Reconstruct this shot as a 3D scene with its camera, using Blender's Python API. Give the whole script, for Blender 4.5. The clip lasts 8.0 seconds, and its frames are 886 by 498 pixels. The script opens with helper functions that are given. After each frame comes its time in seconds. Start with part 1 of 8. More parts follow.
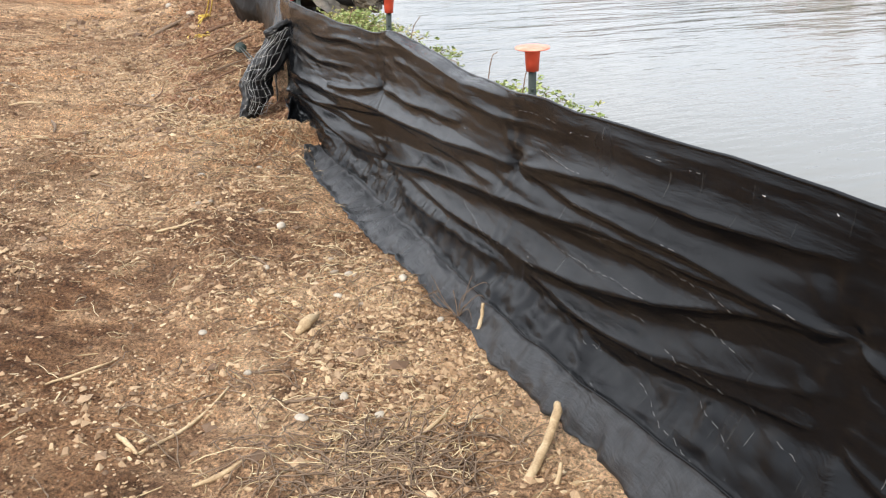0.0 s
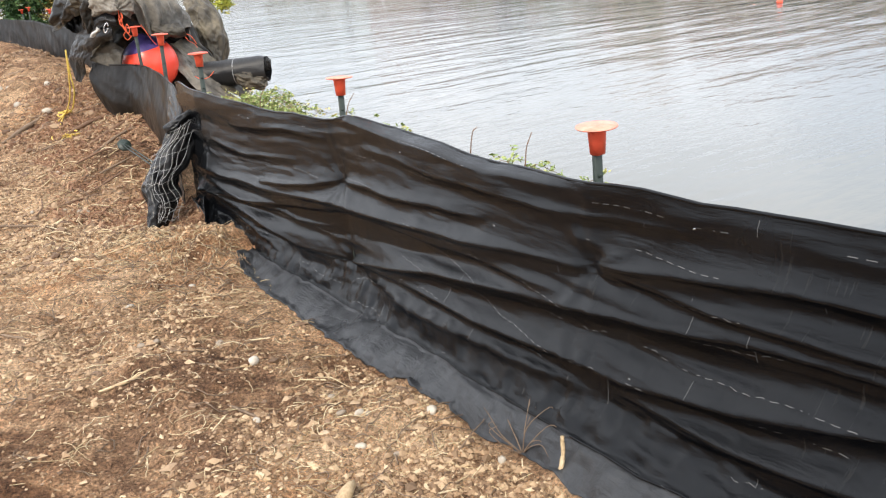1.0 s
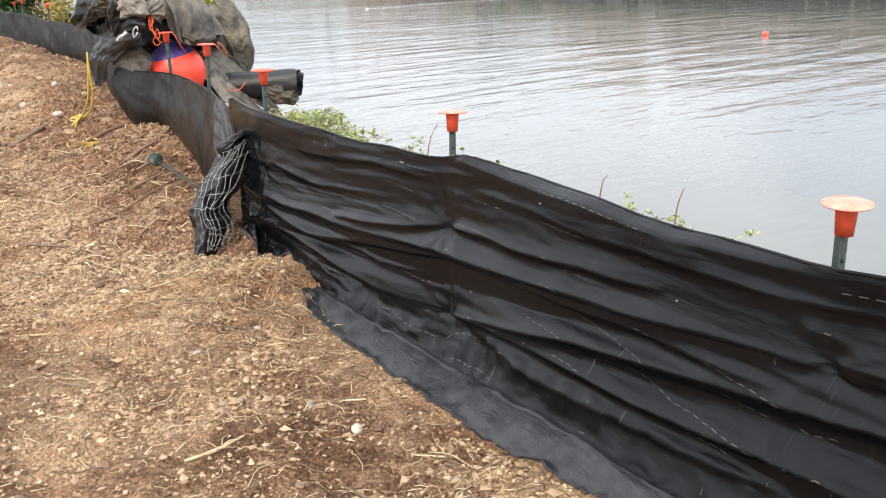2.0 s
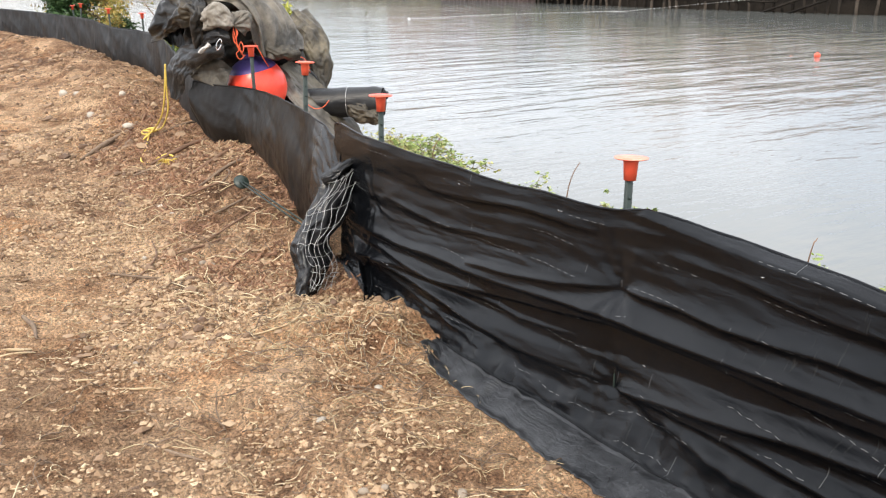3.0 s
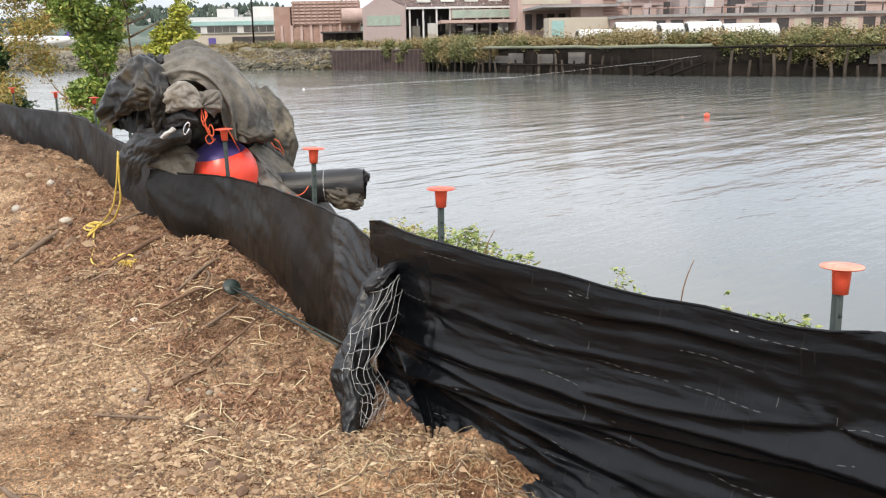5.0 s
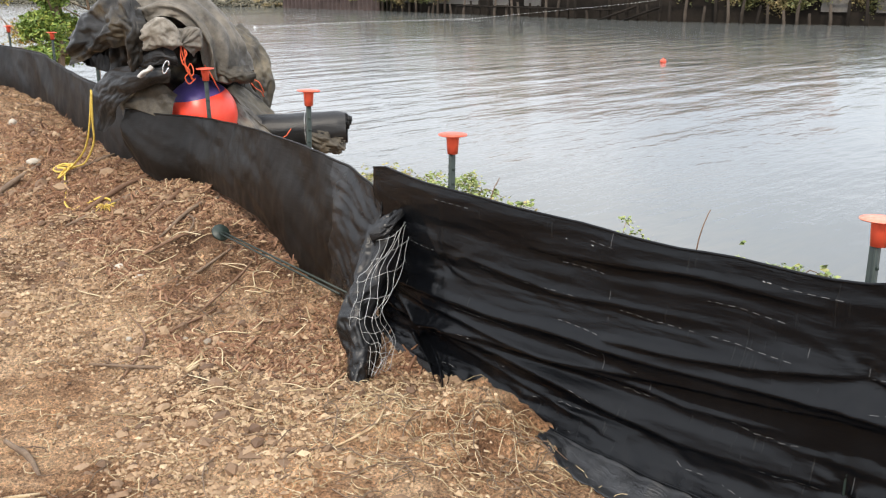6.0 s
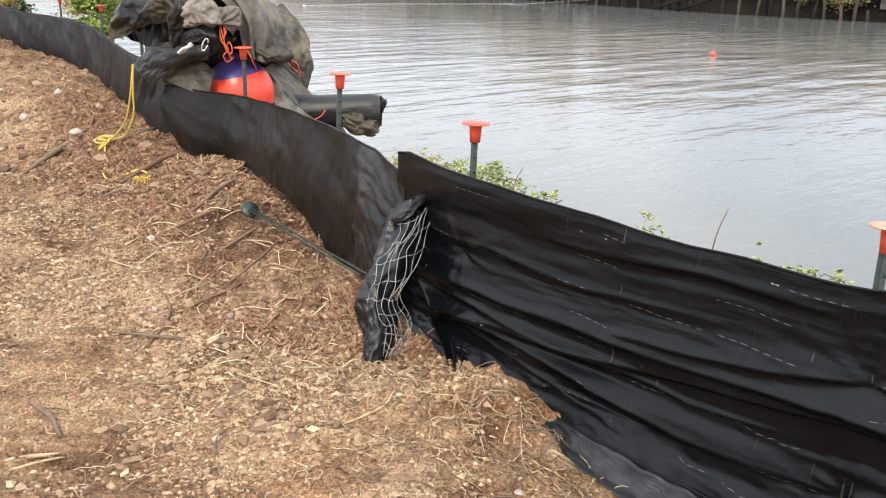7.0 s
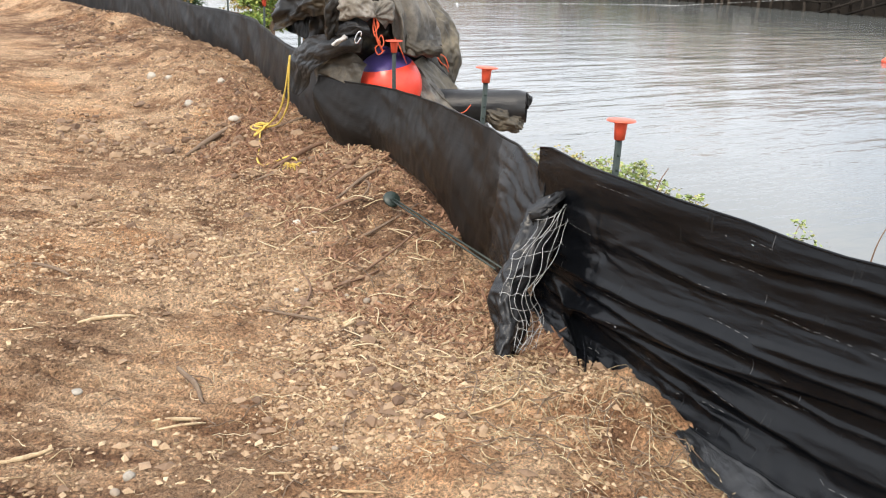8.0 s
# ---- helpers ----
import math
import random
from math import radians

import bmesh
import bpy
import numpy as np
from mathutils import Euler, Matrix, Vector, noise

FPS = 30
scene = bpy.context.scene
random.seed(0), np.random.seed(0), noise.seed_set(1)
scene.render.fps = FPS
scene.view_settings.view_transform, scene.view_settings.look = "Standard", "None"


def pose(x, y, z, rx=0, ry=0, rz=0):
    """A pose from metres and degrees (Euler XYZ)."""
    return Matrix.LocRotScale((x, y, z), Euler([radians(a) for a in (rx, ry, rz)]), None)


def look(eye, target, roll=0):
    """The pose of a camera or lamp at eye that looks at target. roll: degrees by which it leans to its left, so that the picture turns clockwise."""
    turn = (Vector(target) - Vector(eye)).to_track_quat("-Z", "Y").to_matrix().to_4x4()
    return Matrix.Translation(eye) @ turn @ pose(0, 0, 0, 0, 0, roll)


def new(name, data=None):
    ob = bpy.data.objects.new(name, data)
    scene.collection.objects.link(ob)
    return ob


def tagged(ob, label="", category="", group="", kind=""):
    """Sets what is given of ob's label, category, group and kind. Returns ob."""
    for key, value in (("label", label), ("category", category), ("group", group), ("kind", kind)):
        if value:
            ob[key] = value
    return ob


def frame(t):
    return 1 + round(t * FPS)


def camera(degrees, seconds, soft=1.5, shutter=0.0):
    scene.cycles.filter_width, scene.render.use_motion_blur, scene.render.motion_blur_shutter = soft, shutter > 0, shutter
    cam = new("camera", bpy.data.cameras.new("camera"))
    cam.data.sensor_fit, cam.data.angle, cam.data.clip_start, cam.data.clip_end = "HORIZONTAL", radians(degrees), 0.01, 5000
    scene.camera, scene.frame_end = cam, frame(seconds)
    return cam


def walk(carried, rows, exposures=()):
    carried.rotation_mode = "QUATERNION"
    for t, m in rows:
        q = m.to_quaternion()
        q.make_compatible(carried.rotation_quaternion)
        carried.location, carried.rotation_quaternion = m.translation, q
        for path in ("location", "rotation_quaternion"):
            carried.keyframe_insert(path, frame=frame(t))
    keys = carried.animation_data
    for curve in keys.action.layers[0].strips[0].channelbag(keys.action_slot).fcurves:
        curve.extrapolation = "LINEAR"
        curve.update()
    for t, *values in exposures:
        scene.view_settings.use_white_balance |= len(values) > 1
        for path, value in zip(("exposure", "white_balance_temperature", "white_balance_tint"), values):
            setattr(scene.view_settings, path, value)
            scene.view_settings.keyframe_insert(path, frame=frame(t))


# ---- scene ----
cam = camera(53.5, 8.0, soft=1.2)
PATH = [
    (0, (0.388, -0.002, 1.521), (0.234, 1.848, 0.778), -0.5),
    (0.5, (0.123, 0.248, 1.54), (0.183, 2.12, 0.839), -3.4),
    (1, (-0.16, 0.576, 1.545), (0.008, 2.463, 0.902), -4.9),
    (1.2, (-0.252, 0.696, 1.569), (-0.066, 2.585, 0.942), -4.6),
    (2.3, (-0.783, 1.161, 1.617), (-0.548, 3.048, 0.998), -0.6),
    (2.5, (-0.855, 1.28, 1.625), (-0.644, 3.169, 1.003), -0.3),
    (3, (-1.039, 1.52, 1.646), (-0.859, 3.42, 1.048), -0.2),
    (3.5, (-1.244, 1.75, 1.665), (-0.975, 3.659, 1.133), -0.7),
    (4, (-1.399, 1.93, 1.67), (-1.107, 3.858, 1.224), -0.1),
    (4.1, (-1.417, 1.977, 1.664), (-1.134, 3.909, 1.229), -0.2),
    (4.2, (-1.445, 1.998, 1.665), (-1.169, 3.933, 1.242), -0.0),
    (5.3, (-1.725, 2.367, 1.665), (-1.24, 4.243, 1.171), -1.6),
    (5.5, (-1.786, 2.389, 1.671), (-1.277, 4.251, 1.146), -1.6),
    (6, (-1.843, 2.389, 1.668), (-1.326, 4.231, 1.085), 0.1),
    (6.5, (-1.786, 2.366, 1.677), (-1.255, 4.197, 1.072), 1.3),
    (7, (-1.778, 2.33, 1.69), (-1.349, 4.183, 1.072), 1.9),
    (7.5, (-1.762, 2.307, 1.692), (-1.539, 4.195, 1.071), 2.2),
    (8, (-1.768, 2.33, 1.668), (-1.65, 4.225, 1.038), 2.2),
]
walk(cam, [(t, look(eye, target, roll)) for t, eye, target, roll in PATH], exposures=[(0, 0.0), (1.0, 0.10), (2.5, 0.14), (3.5, 0.06), (4.1, -0.10), (5.5, -0.14), (6.5, 0.03), (7.0, 0.06), (8.0, 0.05)])

# ---- world, sun, exposure ----
world = bpy.data.worlds.new("overcast_sky")
scene.world = world
world.use_nodes = True
wn, wl = world.node_tree.nodes, world.node_tree.links
wn.clear()
w_out = wn.new("ShaderNodeOutputWorld")
sky = wn.new("ShaderNodeTexSky")
sky.sky_type, sky.sun_disc = "NISHITA", False
sky.sun_elevation, sky.sun_rotation = radians(48), radians(215)
bg_sky = wn.new("ShaderNodeBackground")
bg_sky.inputs["Strength"].default_value = 0.14
wl.new(sky.outputs[0], bg_sky.inputs["Color"])
w_co = wn.new("ShaderNodeTexCoord")
w_map = wn.new("ShaderNodeMapping")
w_map.inputs["Scale"].default_value = (1.0, 1.0, 3.2)
wl.new(w_co.outputs["Generated"], w_map.inputs["Vector"])
w_noise = wn.new("ShaderNodeTexNoise")
w_noise.inputs["Scale"].default_value = 2.6
w_noise.inputs["Detail"].default_value = 7
w_noise.inputs["Roughness"].default_value = 0.55
wl.new(w_map.outputs[0], w_noise.inputs["Vector"])
w_ramp = wn.new("ShaderNodeValToRGB")
w_ramp.color_ramp.elements[0].position, w_ramp.color_ramp.elements[0].color = 0.36, (0.50, 0.55, 0.63, 1)
w_ramp.color_ramp.elements[1].position, w_ramp.color_ramp.elements[1].color = 0.64, (0.98, 0.98, 1.0, 1)
wl.new(w_noise.outputs["Fac"], w_ramp.inputs[0])
bg_cloud = wn.new("ShaderNodeBackground")
bg_cloud.inputs["Strength"].default_value = 2.5
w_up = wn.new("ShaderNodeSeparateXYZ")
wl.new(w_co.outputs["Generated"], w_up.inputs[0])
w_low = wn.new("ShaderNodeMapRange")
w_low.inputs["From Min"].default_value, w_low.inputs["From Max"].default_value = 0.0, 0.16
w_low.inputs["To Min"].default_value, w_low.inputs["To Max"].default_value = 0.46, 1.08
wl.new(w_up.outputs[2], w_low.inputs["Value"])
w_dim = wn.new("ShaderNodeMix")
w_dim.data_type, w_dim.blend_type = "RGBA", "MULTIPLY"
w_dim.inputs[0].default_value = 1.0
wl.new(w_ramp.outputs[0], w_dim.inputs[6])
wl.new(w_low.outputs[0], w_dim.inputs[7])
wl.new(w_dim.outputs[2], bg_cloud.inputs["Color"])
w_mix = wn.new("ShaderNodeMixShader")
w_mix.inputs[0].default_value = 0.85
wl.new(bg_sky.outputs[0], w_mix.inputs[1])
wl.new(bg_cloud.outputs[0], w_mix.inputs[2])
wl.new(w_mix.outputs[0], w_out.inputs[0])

sun_data = bpy.data.lights.new("sun", "SUN")
sun_data.energy, sun_data.angle, sun_data.color = 2.9, radians(8), (1.0, 0.89, 0.74)
sun = new("sun", sun_data)
sun.matrix_world = look((-6, -9, 14), (0, 4, 0))
scene.view_settings.exposure = 0.0


# ---- materials ----
def nodes_of(name):
    m = bpy.data.materials.new(name)
    m.use_nodes = True
    nt = m.node_tree
    return m, nt.nodes, nt.links, nt.nodes["Principled BSDF"]


def ramp(nd, stops):
    r = nd.new("ShaderNodeValToRGB")
    while len(r.color_ramp.elements) < len(stops):
        r.color_ramp.elements.new(0.5)
    for e, (p, c) in zip(r.color_ramp.elements, stops):
        e.position, e.color = p, (*c, 1)
    return r


def noise_of(nd, ln, co, scale, detail=5.0, rough=0.6, stretch=None):
    n = nd.new("ShaderNodeTexNoise")
    n.inputs["Scale"].default_value, n.inputs["Detail"].default_value, n.inputs["Roughness"].default_value = scale, detail, rough
    if stretch:
        mp = nd.new("ShaderNodeMapping")
        mp.inputs["Scale"].default_value = stretch
        ln.new(co, mp.inputs["Vector"])
        co = mp.outputs[0]
    ln.new(co, n.inputs["Vector"])
    return n.outputs["Fac"]


def mixed(nd, ln, fac, a, b, how="MIX"):
    m = nd.new("ShaderNodeMix")
    m.data_type, m.blend_type = "RGBA", how
    for sock, v in ((m.inputs[0], fac), (m.inputs[6], a), (m.inputs[7], b)):
        if isinstance(v, (int, float)):
            sock.default_value = v
        elif isinstance(v, tuple):
            sock.default_value = (*v, 1)
        else:
            ln.new(v, sock)
    return m.outputs[2]


def bumped(nd, ln, bsdf, height, strength, distance, after=None):
    b = nd.new("ShaderNodeBump")
    b.inputs["Strength"].default_value, b.inputs["Distance"].default_value = strength, distance
    ln.new(height, b.inputs["Height"])
    if after:
        ln.new(after, b.inputs["Normal"])
    ln.new(b.outputs[0], bsdf.inputs["Normal"])
    return b.outputs[0]


def surface(name, stops, scale=8.0, rough=0.8, fine=60.0, bump=0.3, depth=0.004, metal=0.0, stretch=None, island=0.0, per_object=0.0, spec=0.5):
    """A worn surface: colour varied at two scales, fine relief, and varied from piece to piece where asked."""
    m, nd, ln, b = nodes_of(name)
    co = nd.new("ShaderNodeTexCoord").outputs["Object"]
    big = noise_of(nd, ln, co, scale, 6, 0.62, stretch)
    small = noise_of(nd, ln, co, fine, 4, 0.6, stretch)
    r = ramp(nd, stops)
    ln.new(mixed(nd, ln, 0.35, big, small), r.inputs[0])
    col = r.outputs[0]
    for amount, how in ((island, "geo"), (per_object, "obj")):
        if amount:
            src = nd.new("ShaderNodeNewGeometry").outputs["Random Per Island"] if how == "geo" else nd.new("ShaderNodeObjectInfo").outputs["Random"]
            rr = ramp(nd, [(0, (1 - amount,) * 3), (1, (1 + amount * 0.6,) * 3)])
            ln.new(src, rr.inputs[0])
            col = mixed(nd, ln, 1.0, col, rr.outputs[0], "MULTIPLY")
    ln.new(col, b.inputs["Base Color"])
    b.inputs["Roughness"].default_value, b.inputs["Metallic"].default_value = rough, metal
    b.inputs["Specular IOR Level"].default_value = spec
    bumped(nd, ln, b, small, bump, depth)
    return m


def palette(name, stops, rough=0.8, bump=0.25):
    """Many small loose pieces, each its own tone."""
    m, nd, ln, b = nodes_of(name)
    co = nd.new("ShaderNodeTexCoord").outputs["Object"]
    r = ramp(nd, stops)
    ln.new(nd.new("ShaderNodeNewGeometry").outputs["Random Per Island"], r.inputs[0])
    n = noise_of(nd, ln, co, 90, 4, 0.65)
    ln.new(mixed(nd, ln, 1.0, r.outputs[0], mixed(nd, ln, n, (0.6, 0.6, 0.6), (1.3, 1.3, 1.3)), "MULTIPLY"), b.inputs["Base Color"])
    b.inputs["Roughness"].default_value = rough
    bumped(nd, ln, b, n, bump, 0.003)
    return m


def soil_material():
    """Trodden river soil: dry golden crust, damp brown patches, grit, and streaks pressed by tracks along the lane."""
    m, nd, ln, b = nodes_of("trodden_soil")
    co = nd.new("ShaderNodeTexCoord").outputs["Object"]
    sp = nd.new("ShaderNodeSeparateXYZ")
    ln.new(co, sp.inputs[0])

    def calc(op, a, c, clamp=False):
        q = nd.new("ShaderNodeMath")
        q.operation, q.use_clamp = op, clamp
        for k, v in zip(q.inputs, (a, c)):
            if isinstance(v, (int, float)):
                k.default_value = v
            else:
                ln.new(v, k)
        return q.outputs[0]

    n1 = noise_of(nd, ln, co, 0.62, 5, 0.6)
    n2 = noise_of(nd, ln, co, 3.4, 8, 0.66)
    n3 = mixed(nd, ln, 0.5, noise_of(nd, ln, co, 13, 6, 0.7), noise_of(nd, ln, co, 58, 6, 0.7))
    n4 = noise_of(nd, ln, co, 92, 5, 0.75)
    turn = nd.new("ShaderNodeMapping")
    turn.inputs["Rotation"].default_value = (0, 0, radians(14))
    ln.new(co, turn.inputs["Vector"])
    streak = noise_of(nd, ln, turn.outputs[0], 1.0, 6, 0.62, (2.0, 15.0, 1))
    # the lane runs with the line of posts
    lane = nd.new("ShaderNodeMapRange")
    lane.inputs["From Min"].default_value, lane.inputs["From Max"].default_value = 0.9, 1.7
    ln.new(calc("ADD", calc("MULTIPLY", sp.outputs[0], -0.894), calc("ADD", calc("MULTIPLY", sp.outputs[1], -0.447), 1.60)), lane.inputs["Value"])
    mid = calc("ADD", n2, calc("MULTIPLY", lane.outputs[0], calc("MULTIPLY", calc("SUBTRACT", streak, n2), 1.0)))
    value = calc("ADD", calc("ADD", calc("MULTIPLY", n1, 0.34), calc("MULTIPLY", mid, 0.38)), calc("MULTIPLY", n3, 0.28))
    tone = ramp(nd, [(0.396, (0.115, 0.062, 0.037)), (0.458, (0.268, 0.154, 0.090)), (0.502, (0.468, 0.296, 0.178)), (0.558, (0.725, 0.508, 0.326))])
    ln.new(value, tone.inputs[0])
    speck = ramp(nd, [(0.36, (0.34, 0.31, 0.29)), (0.48, (1, 1, 1)), (0.62, (1.65, 1.6, 1.52))])
    ln.new(n4, speck.inputs[0])
    grit = nd.new("ShaderNodeTexVoronoi")
    grit.inputs["Scale"].default_value = 95
    ln.new(co, grit.inputs["Vector"])
    bw = nd.new("ShaderNodeRGBToBW")
    ln.new(grit.outputs["Color"], bw.inputs[0])
    cell = ramp(nd, [(0.2, (0.72, 0.70, 0.68)), (0.6, (1, 1, 1)), (0.86, (1.35, 1.32, 1.28))])
    ln.new(bw.outputs[0], cell.inputs[0])
    red = ramp(nd, [(0.5, (1, 1, 1)), (0.68, (1.03, 0.90, 0.79))])
    ln.new(noise_of(nd, ln, co, 1.3, 5, 0.6), red.inputs[0])
    col = mixed(nd, ln, 1.0, mixed(nd, ln, 1.0, tone.outputs[0], speck.outputs[0], "MULTIPLY"), red.outputs[0], "MULTIPLY")
    # grit shows in patches, smooth crust between
    rub = ramp(nd, [(0.44, (0.1,) * 3), (0.56, (0.9,) * 3)])
    ln.new(noise_of(nd, ln, co, 5.5, 5, 0.65), rub.inputs[0])
    col = mixed(nd, ln, rub.outputs[0], col, mixed(nd, ln, 1.0, col, cell.outputs[0], "MULTIPLY"))
    # damp where wheels have pressed the lane
    damp = nd.new("ShaderNodeMapRange")
    damp.inputs["From Min"].default_value, damp.inputs["From Max"].default_value = 0.0, 0.34
    side = calc("ADD", calc("MULTIPLY", sp.outputs[0], -0.894), calc("ADD", calc("MULTIPLY", sp.outputs[1], -0.447), 0.36))
    end = calc("MULTIPLY", calc("SUBTRACT", 5.6, sp.outputs[1]), 0.35)
    ln.new(calc("ADD", calc("MINIMUM", side, end), calc("MULTIPLY", calc("SUBTRACT", noise_of(nd, ln, co, 1.5, 6, 0.62), 0.5), 2.2)), damp.inputs["Value"])
    col = mixed(nd, ln, damp.outputs[0], col, mixed(nd, ln, 1.0, col, (0.53, 0.49, 0.47), "MULTIPLY"))
    # the far shore is stony dry grass, not trodden soil
    far = nd.new("ShaderNodeMapRange")
    far.inputs["From Min"].default_value, far.inputs["From Max"].default_value = 45, 60
    ln.new(sp.outputs[1], far.inputs["Value"])
    dry = ramp(nd, [(0.35, (0.13, 0.115, 0.085)), (0.55, (0.25, 0.225, 0.165)), (0.72, (0.36, 0.32, 0.23))])
    ln.new(noise_of(nd, ln, co, 0.4, 6, 0.7), dry.inputs[0])
    col = mixed(nd, ln, far.outputs[0], col, dry.outputs[0])
    ln.new(col, b.inputs["Base Color"])
    b.inputs["Roughness"].default_value = 0.92
    b.inputs["Specular IOR Level"].default_value = 0.25
    zero = bumped(nd, ln, b, mid, 0.9, 0.08)
    first = bumped(nd, ln, b, n3, 1.0, 0.075, zero)
    second = bumped(nd, ln, b, calc("MULTIPLY", grit.outputs["Distance"], rub.outputs[0]), 0.6, 0.010, first)
    plates = []
    for scale, lo, hi in ((26, 0.46, 0.53), (64, 0.46, 0.53)):
        edge = ramp(nd, [(lo, (0, 0, 0)), (hi, (1, 1, 1))])
        ln.new(noise_of(nd, ln, co, scale, 7, 0.7), edge.inputs[0])
        plates.append(edge.outputs[0])
    third = bumped(nd, ln, b, plates[0], 0.8, 0.011, second)
    fourth = bumped(nd, ln, b, plates[1], 0.8, 0.006, third)
    bumped(nd, ln, b, n4, 1.0, 0.014, fourth)
    return m


def geotextile(name, dark, light, rough, stitched=False, dust=0.35, weave=1.0, grain=0.18, mud=None, spec=0.5, clean=0.50):
    """Woven plastic cloth: faint weave, dusty patches, long sheen; stitched: rows of pale broken threads."""
    m, nd, ln, b = nodes_of(name)
    tc = nd.new("ShaderNodeTexCoord")
    co, uv = tc.outputs["Object"], tc.outputs["UV"]
    n1 = noise_of(nd, ln, co, 2.2, 6, 0.6)
    n2 = noise_of(nd, ln, co, 26, 5, 0.65)
    r = ramp(nd, [(0.36, dark), (0.66, light)])
    ln.new(mixed(nd, ln, dust, n1, n2), r.inputs[0])
    col = r.outputs[0]
    rr = ramp(nd, [(0.3, (rough - 0.1,) * 3), (0.72, (rough + 0.16,) * 3)])
    ln.new(n1, rr.inputs[0])
    ln.new(rr.outputs[0], b.inputs["Roughness"])
    mp = nd.new("ShaderNodeMapping")
    mp.inputs["Scale"].default_value = (300, 520, 1)
    ln.new(uv, mp.inputs["Vector"])
    ck = nd.new("ShaderNodeTexNoise")
    ck.inputs["Scale"].default_value, ck.inputs["Detail"].default_value = 1.0, 1.0
    ln.new(mp.outputs[0], ck.inputs["Vector"])
    mp2 = nd.new("ShaderNodeMapping")
    mp2.inputs["Scale"].default_value = (150, 9, 1)
    ln.new(uv, mp2.inputs["Vector"])
    warp = nd.new("ShaderNodeTexNoise")
    warp.inputs["Scale"].default_value, warp.inputs["Detail"].default_value = 1.0, 3.0
    ln.new(mp2.outputs[0], warp.inputs["Vector"])
    first = bumped(nd, ln, b, ck.outputs["Fac"], 0.16 * weave, 0.002)
    second = bumped(nd, ln, b, warp.outputs["Fac"], 0.17 * weave, 0.003, first)
    mp3 = nd.new("ShaderNodeMapping")
    mp3.inputs["Scale"].default_value = (9, 85, 1)
    mp3.inputs["Rotation"].default_value = (0, 0, radians(-5))
    ln.new(uv, mp3.inputs["Vector"])
    crease = nd.new("ShaderNodeTexNoise")
    crease.inputs["Scale"].default_value, crease.inputs["Detail"].default_value, crease.inputs["Roughness"].default_value = 1.0, 5.0, 0.7
    ln.new(mp3.outputs[0], crease.inputs["Vector"])
    third = bumped(nd, ln, b, crease.outputs["Fac"], 0.36 * weave, 0.008, second)
    bumped(nd, ln, b, n2, grain, 0.01, third)
    if mud:
        mr = ramp(nd, [(clean, (0, 0, 0)), (clean + 0.18, (0.7, 0.7, 0.7))])
        ln.new(noise_of(nd, ln, co, 3.2, 7, 0.66), mr.inputs[0])
        col = mixed(nd, ln, mr.outputs[0], col, mud)
    if stitched:
        sp = nd.new("ShaderNodeSeparateXYZ")
        ln.new(uv, sp.inputs[0])

        def calc(op, a, c, clamp=False):
            q = nd.new("ShaderNodeMath")
            q.operation, q.use_clamp = op, clamp
            for s, v in zip(q.inputs, (a, c)):
                if isinstance(v, (int, float)):
                    s.default_value = v
                else:
                    ln.new(v, s)
            return q.outputs[0]

        wob = calc("MULTIPLY", calc("SUBTRACT", noise_of(nd, ln, uv, 1.6, 2, 0.5), 0.5), 0.016)
        row = calc("ABSOLUTE", calc("SUBTRACT", calc("FRACT", calc("DIVIDE", calc("ADD", sp.outputs[1], wob), 0.105), 0), 0.5), 0)
        line = calc("LESS_THAN", row, 0.0075)
        dash = calc("GREATER_THAN", calc("FRACT", calc("MULTIPLY", sp.outputs[0], 27.0), 0), 0.42)
        patch = calc("GREATER_THAN", noise_of(nd, ln, uv, 3.1, 3, 0.6), 0.53)
        up = calc("LESS_THAN", calc("ABSOLUTE", calc("SUBTRACT", calc("FRACT", calc("MULTIPLY", sp.outputs[0], 6.2), 0), 0.5), 0), 0.006)
        upn = calc("MULTIPLY", up, calc("GREATER_THAN", noise_of(nd, ln, uv, 7.0, 2, 0.6), 0.62))
        th = calc("MAXIMUM", calc("MULTIPLY", calc("MULTIPLY", line, dash), patch), calc("MULTIPLY", upn, 0.6))
        col = mixed(nd, ln, calc("MULTIPLY", th, 0.42), col, (0.32, 0.32, 0.32))
        # pale scuffs that run down with the weave
        mp4 = nd.new("ShaderNodeMapping")
        mp4.inputs["Scale"].default_value = (95, 5.5, 1)
        ln.new(uv, mp4.inputs["Vector"])
        scuff = ramp(nd, [(0.60, (0, 0, 0)), (0.74, (1, 1, 1))])
        ln.new(noise_of(nd, ln, mp4.outputs[0], 1.0, 4, 0.65), scuff.inputs[0])
        worn = ramp(nd, [(0.46, (0.03,) * 3), (0.66, (0.8,) * 3)])
        ln.new(noise_of(nd, ln, uv, 1.9, 4, 0.6), worn.inputs[0])
        col = mixed(nd, ln, calc("MULTIPLY", scuff.outputs[0], worn.outputs[0]), col, (0.042, 0.040, 0.037))
    ln.new(col, b.inputs["Base Color"])
    b.inputs["Specular IOR Level"].default_value = spec
    return m


def leaf_material(name, stops):
    m, nd, ln, b = nodes_of(name)
    r = ramp(nd, stops)
    ln.new(nd.new("ShaderNodeNewGeometry").outputs["Random Per Island"], r.inputs[0])
    ln.new(r.outputs[0], b.inputs["Base Color"])
    b.inputs["Roughness"].default_value = 0.55
    return m


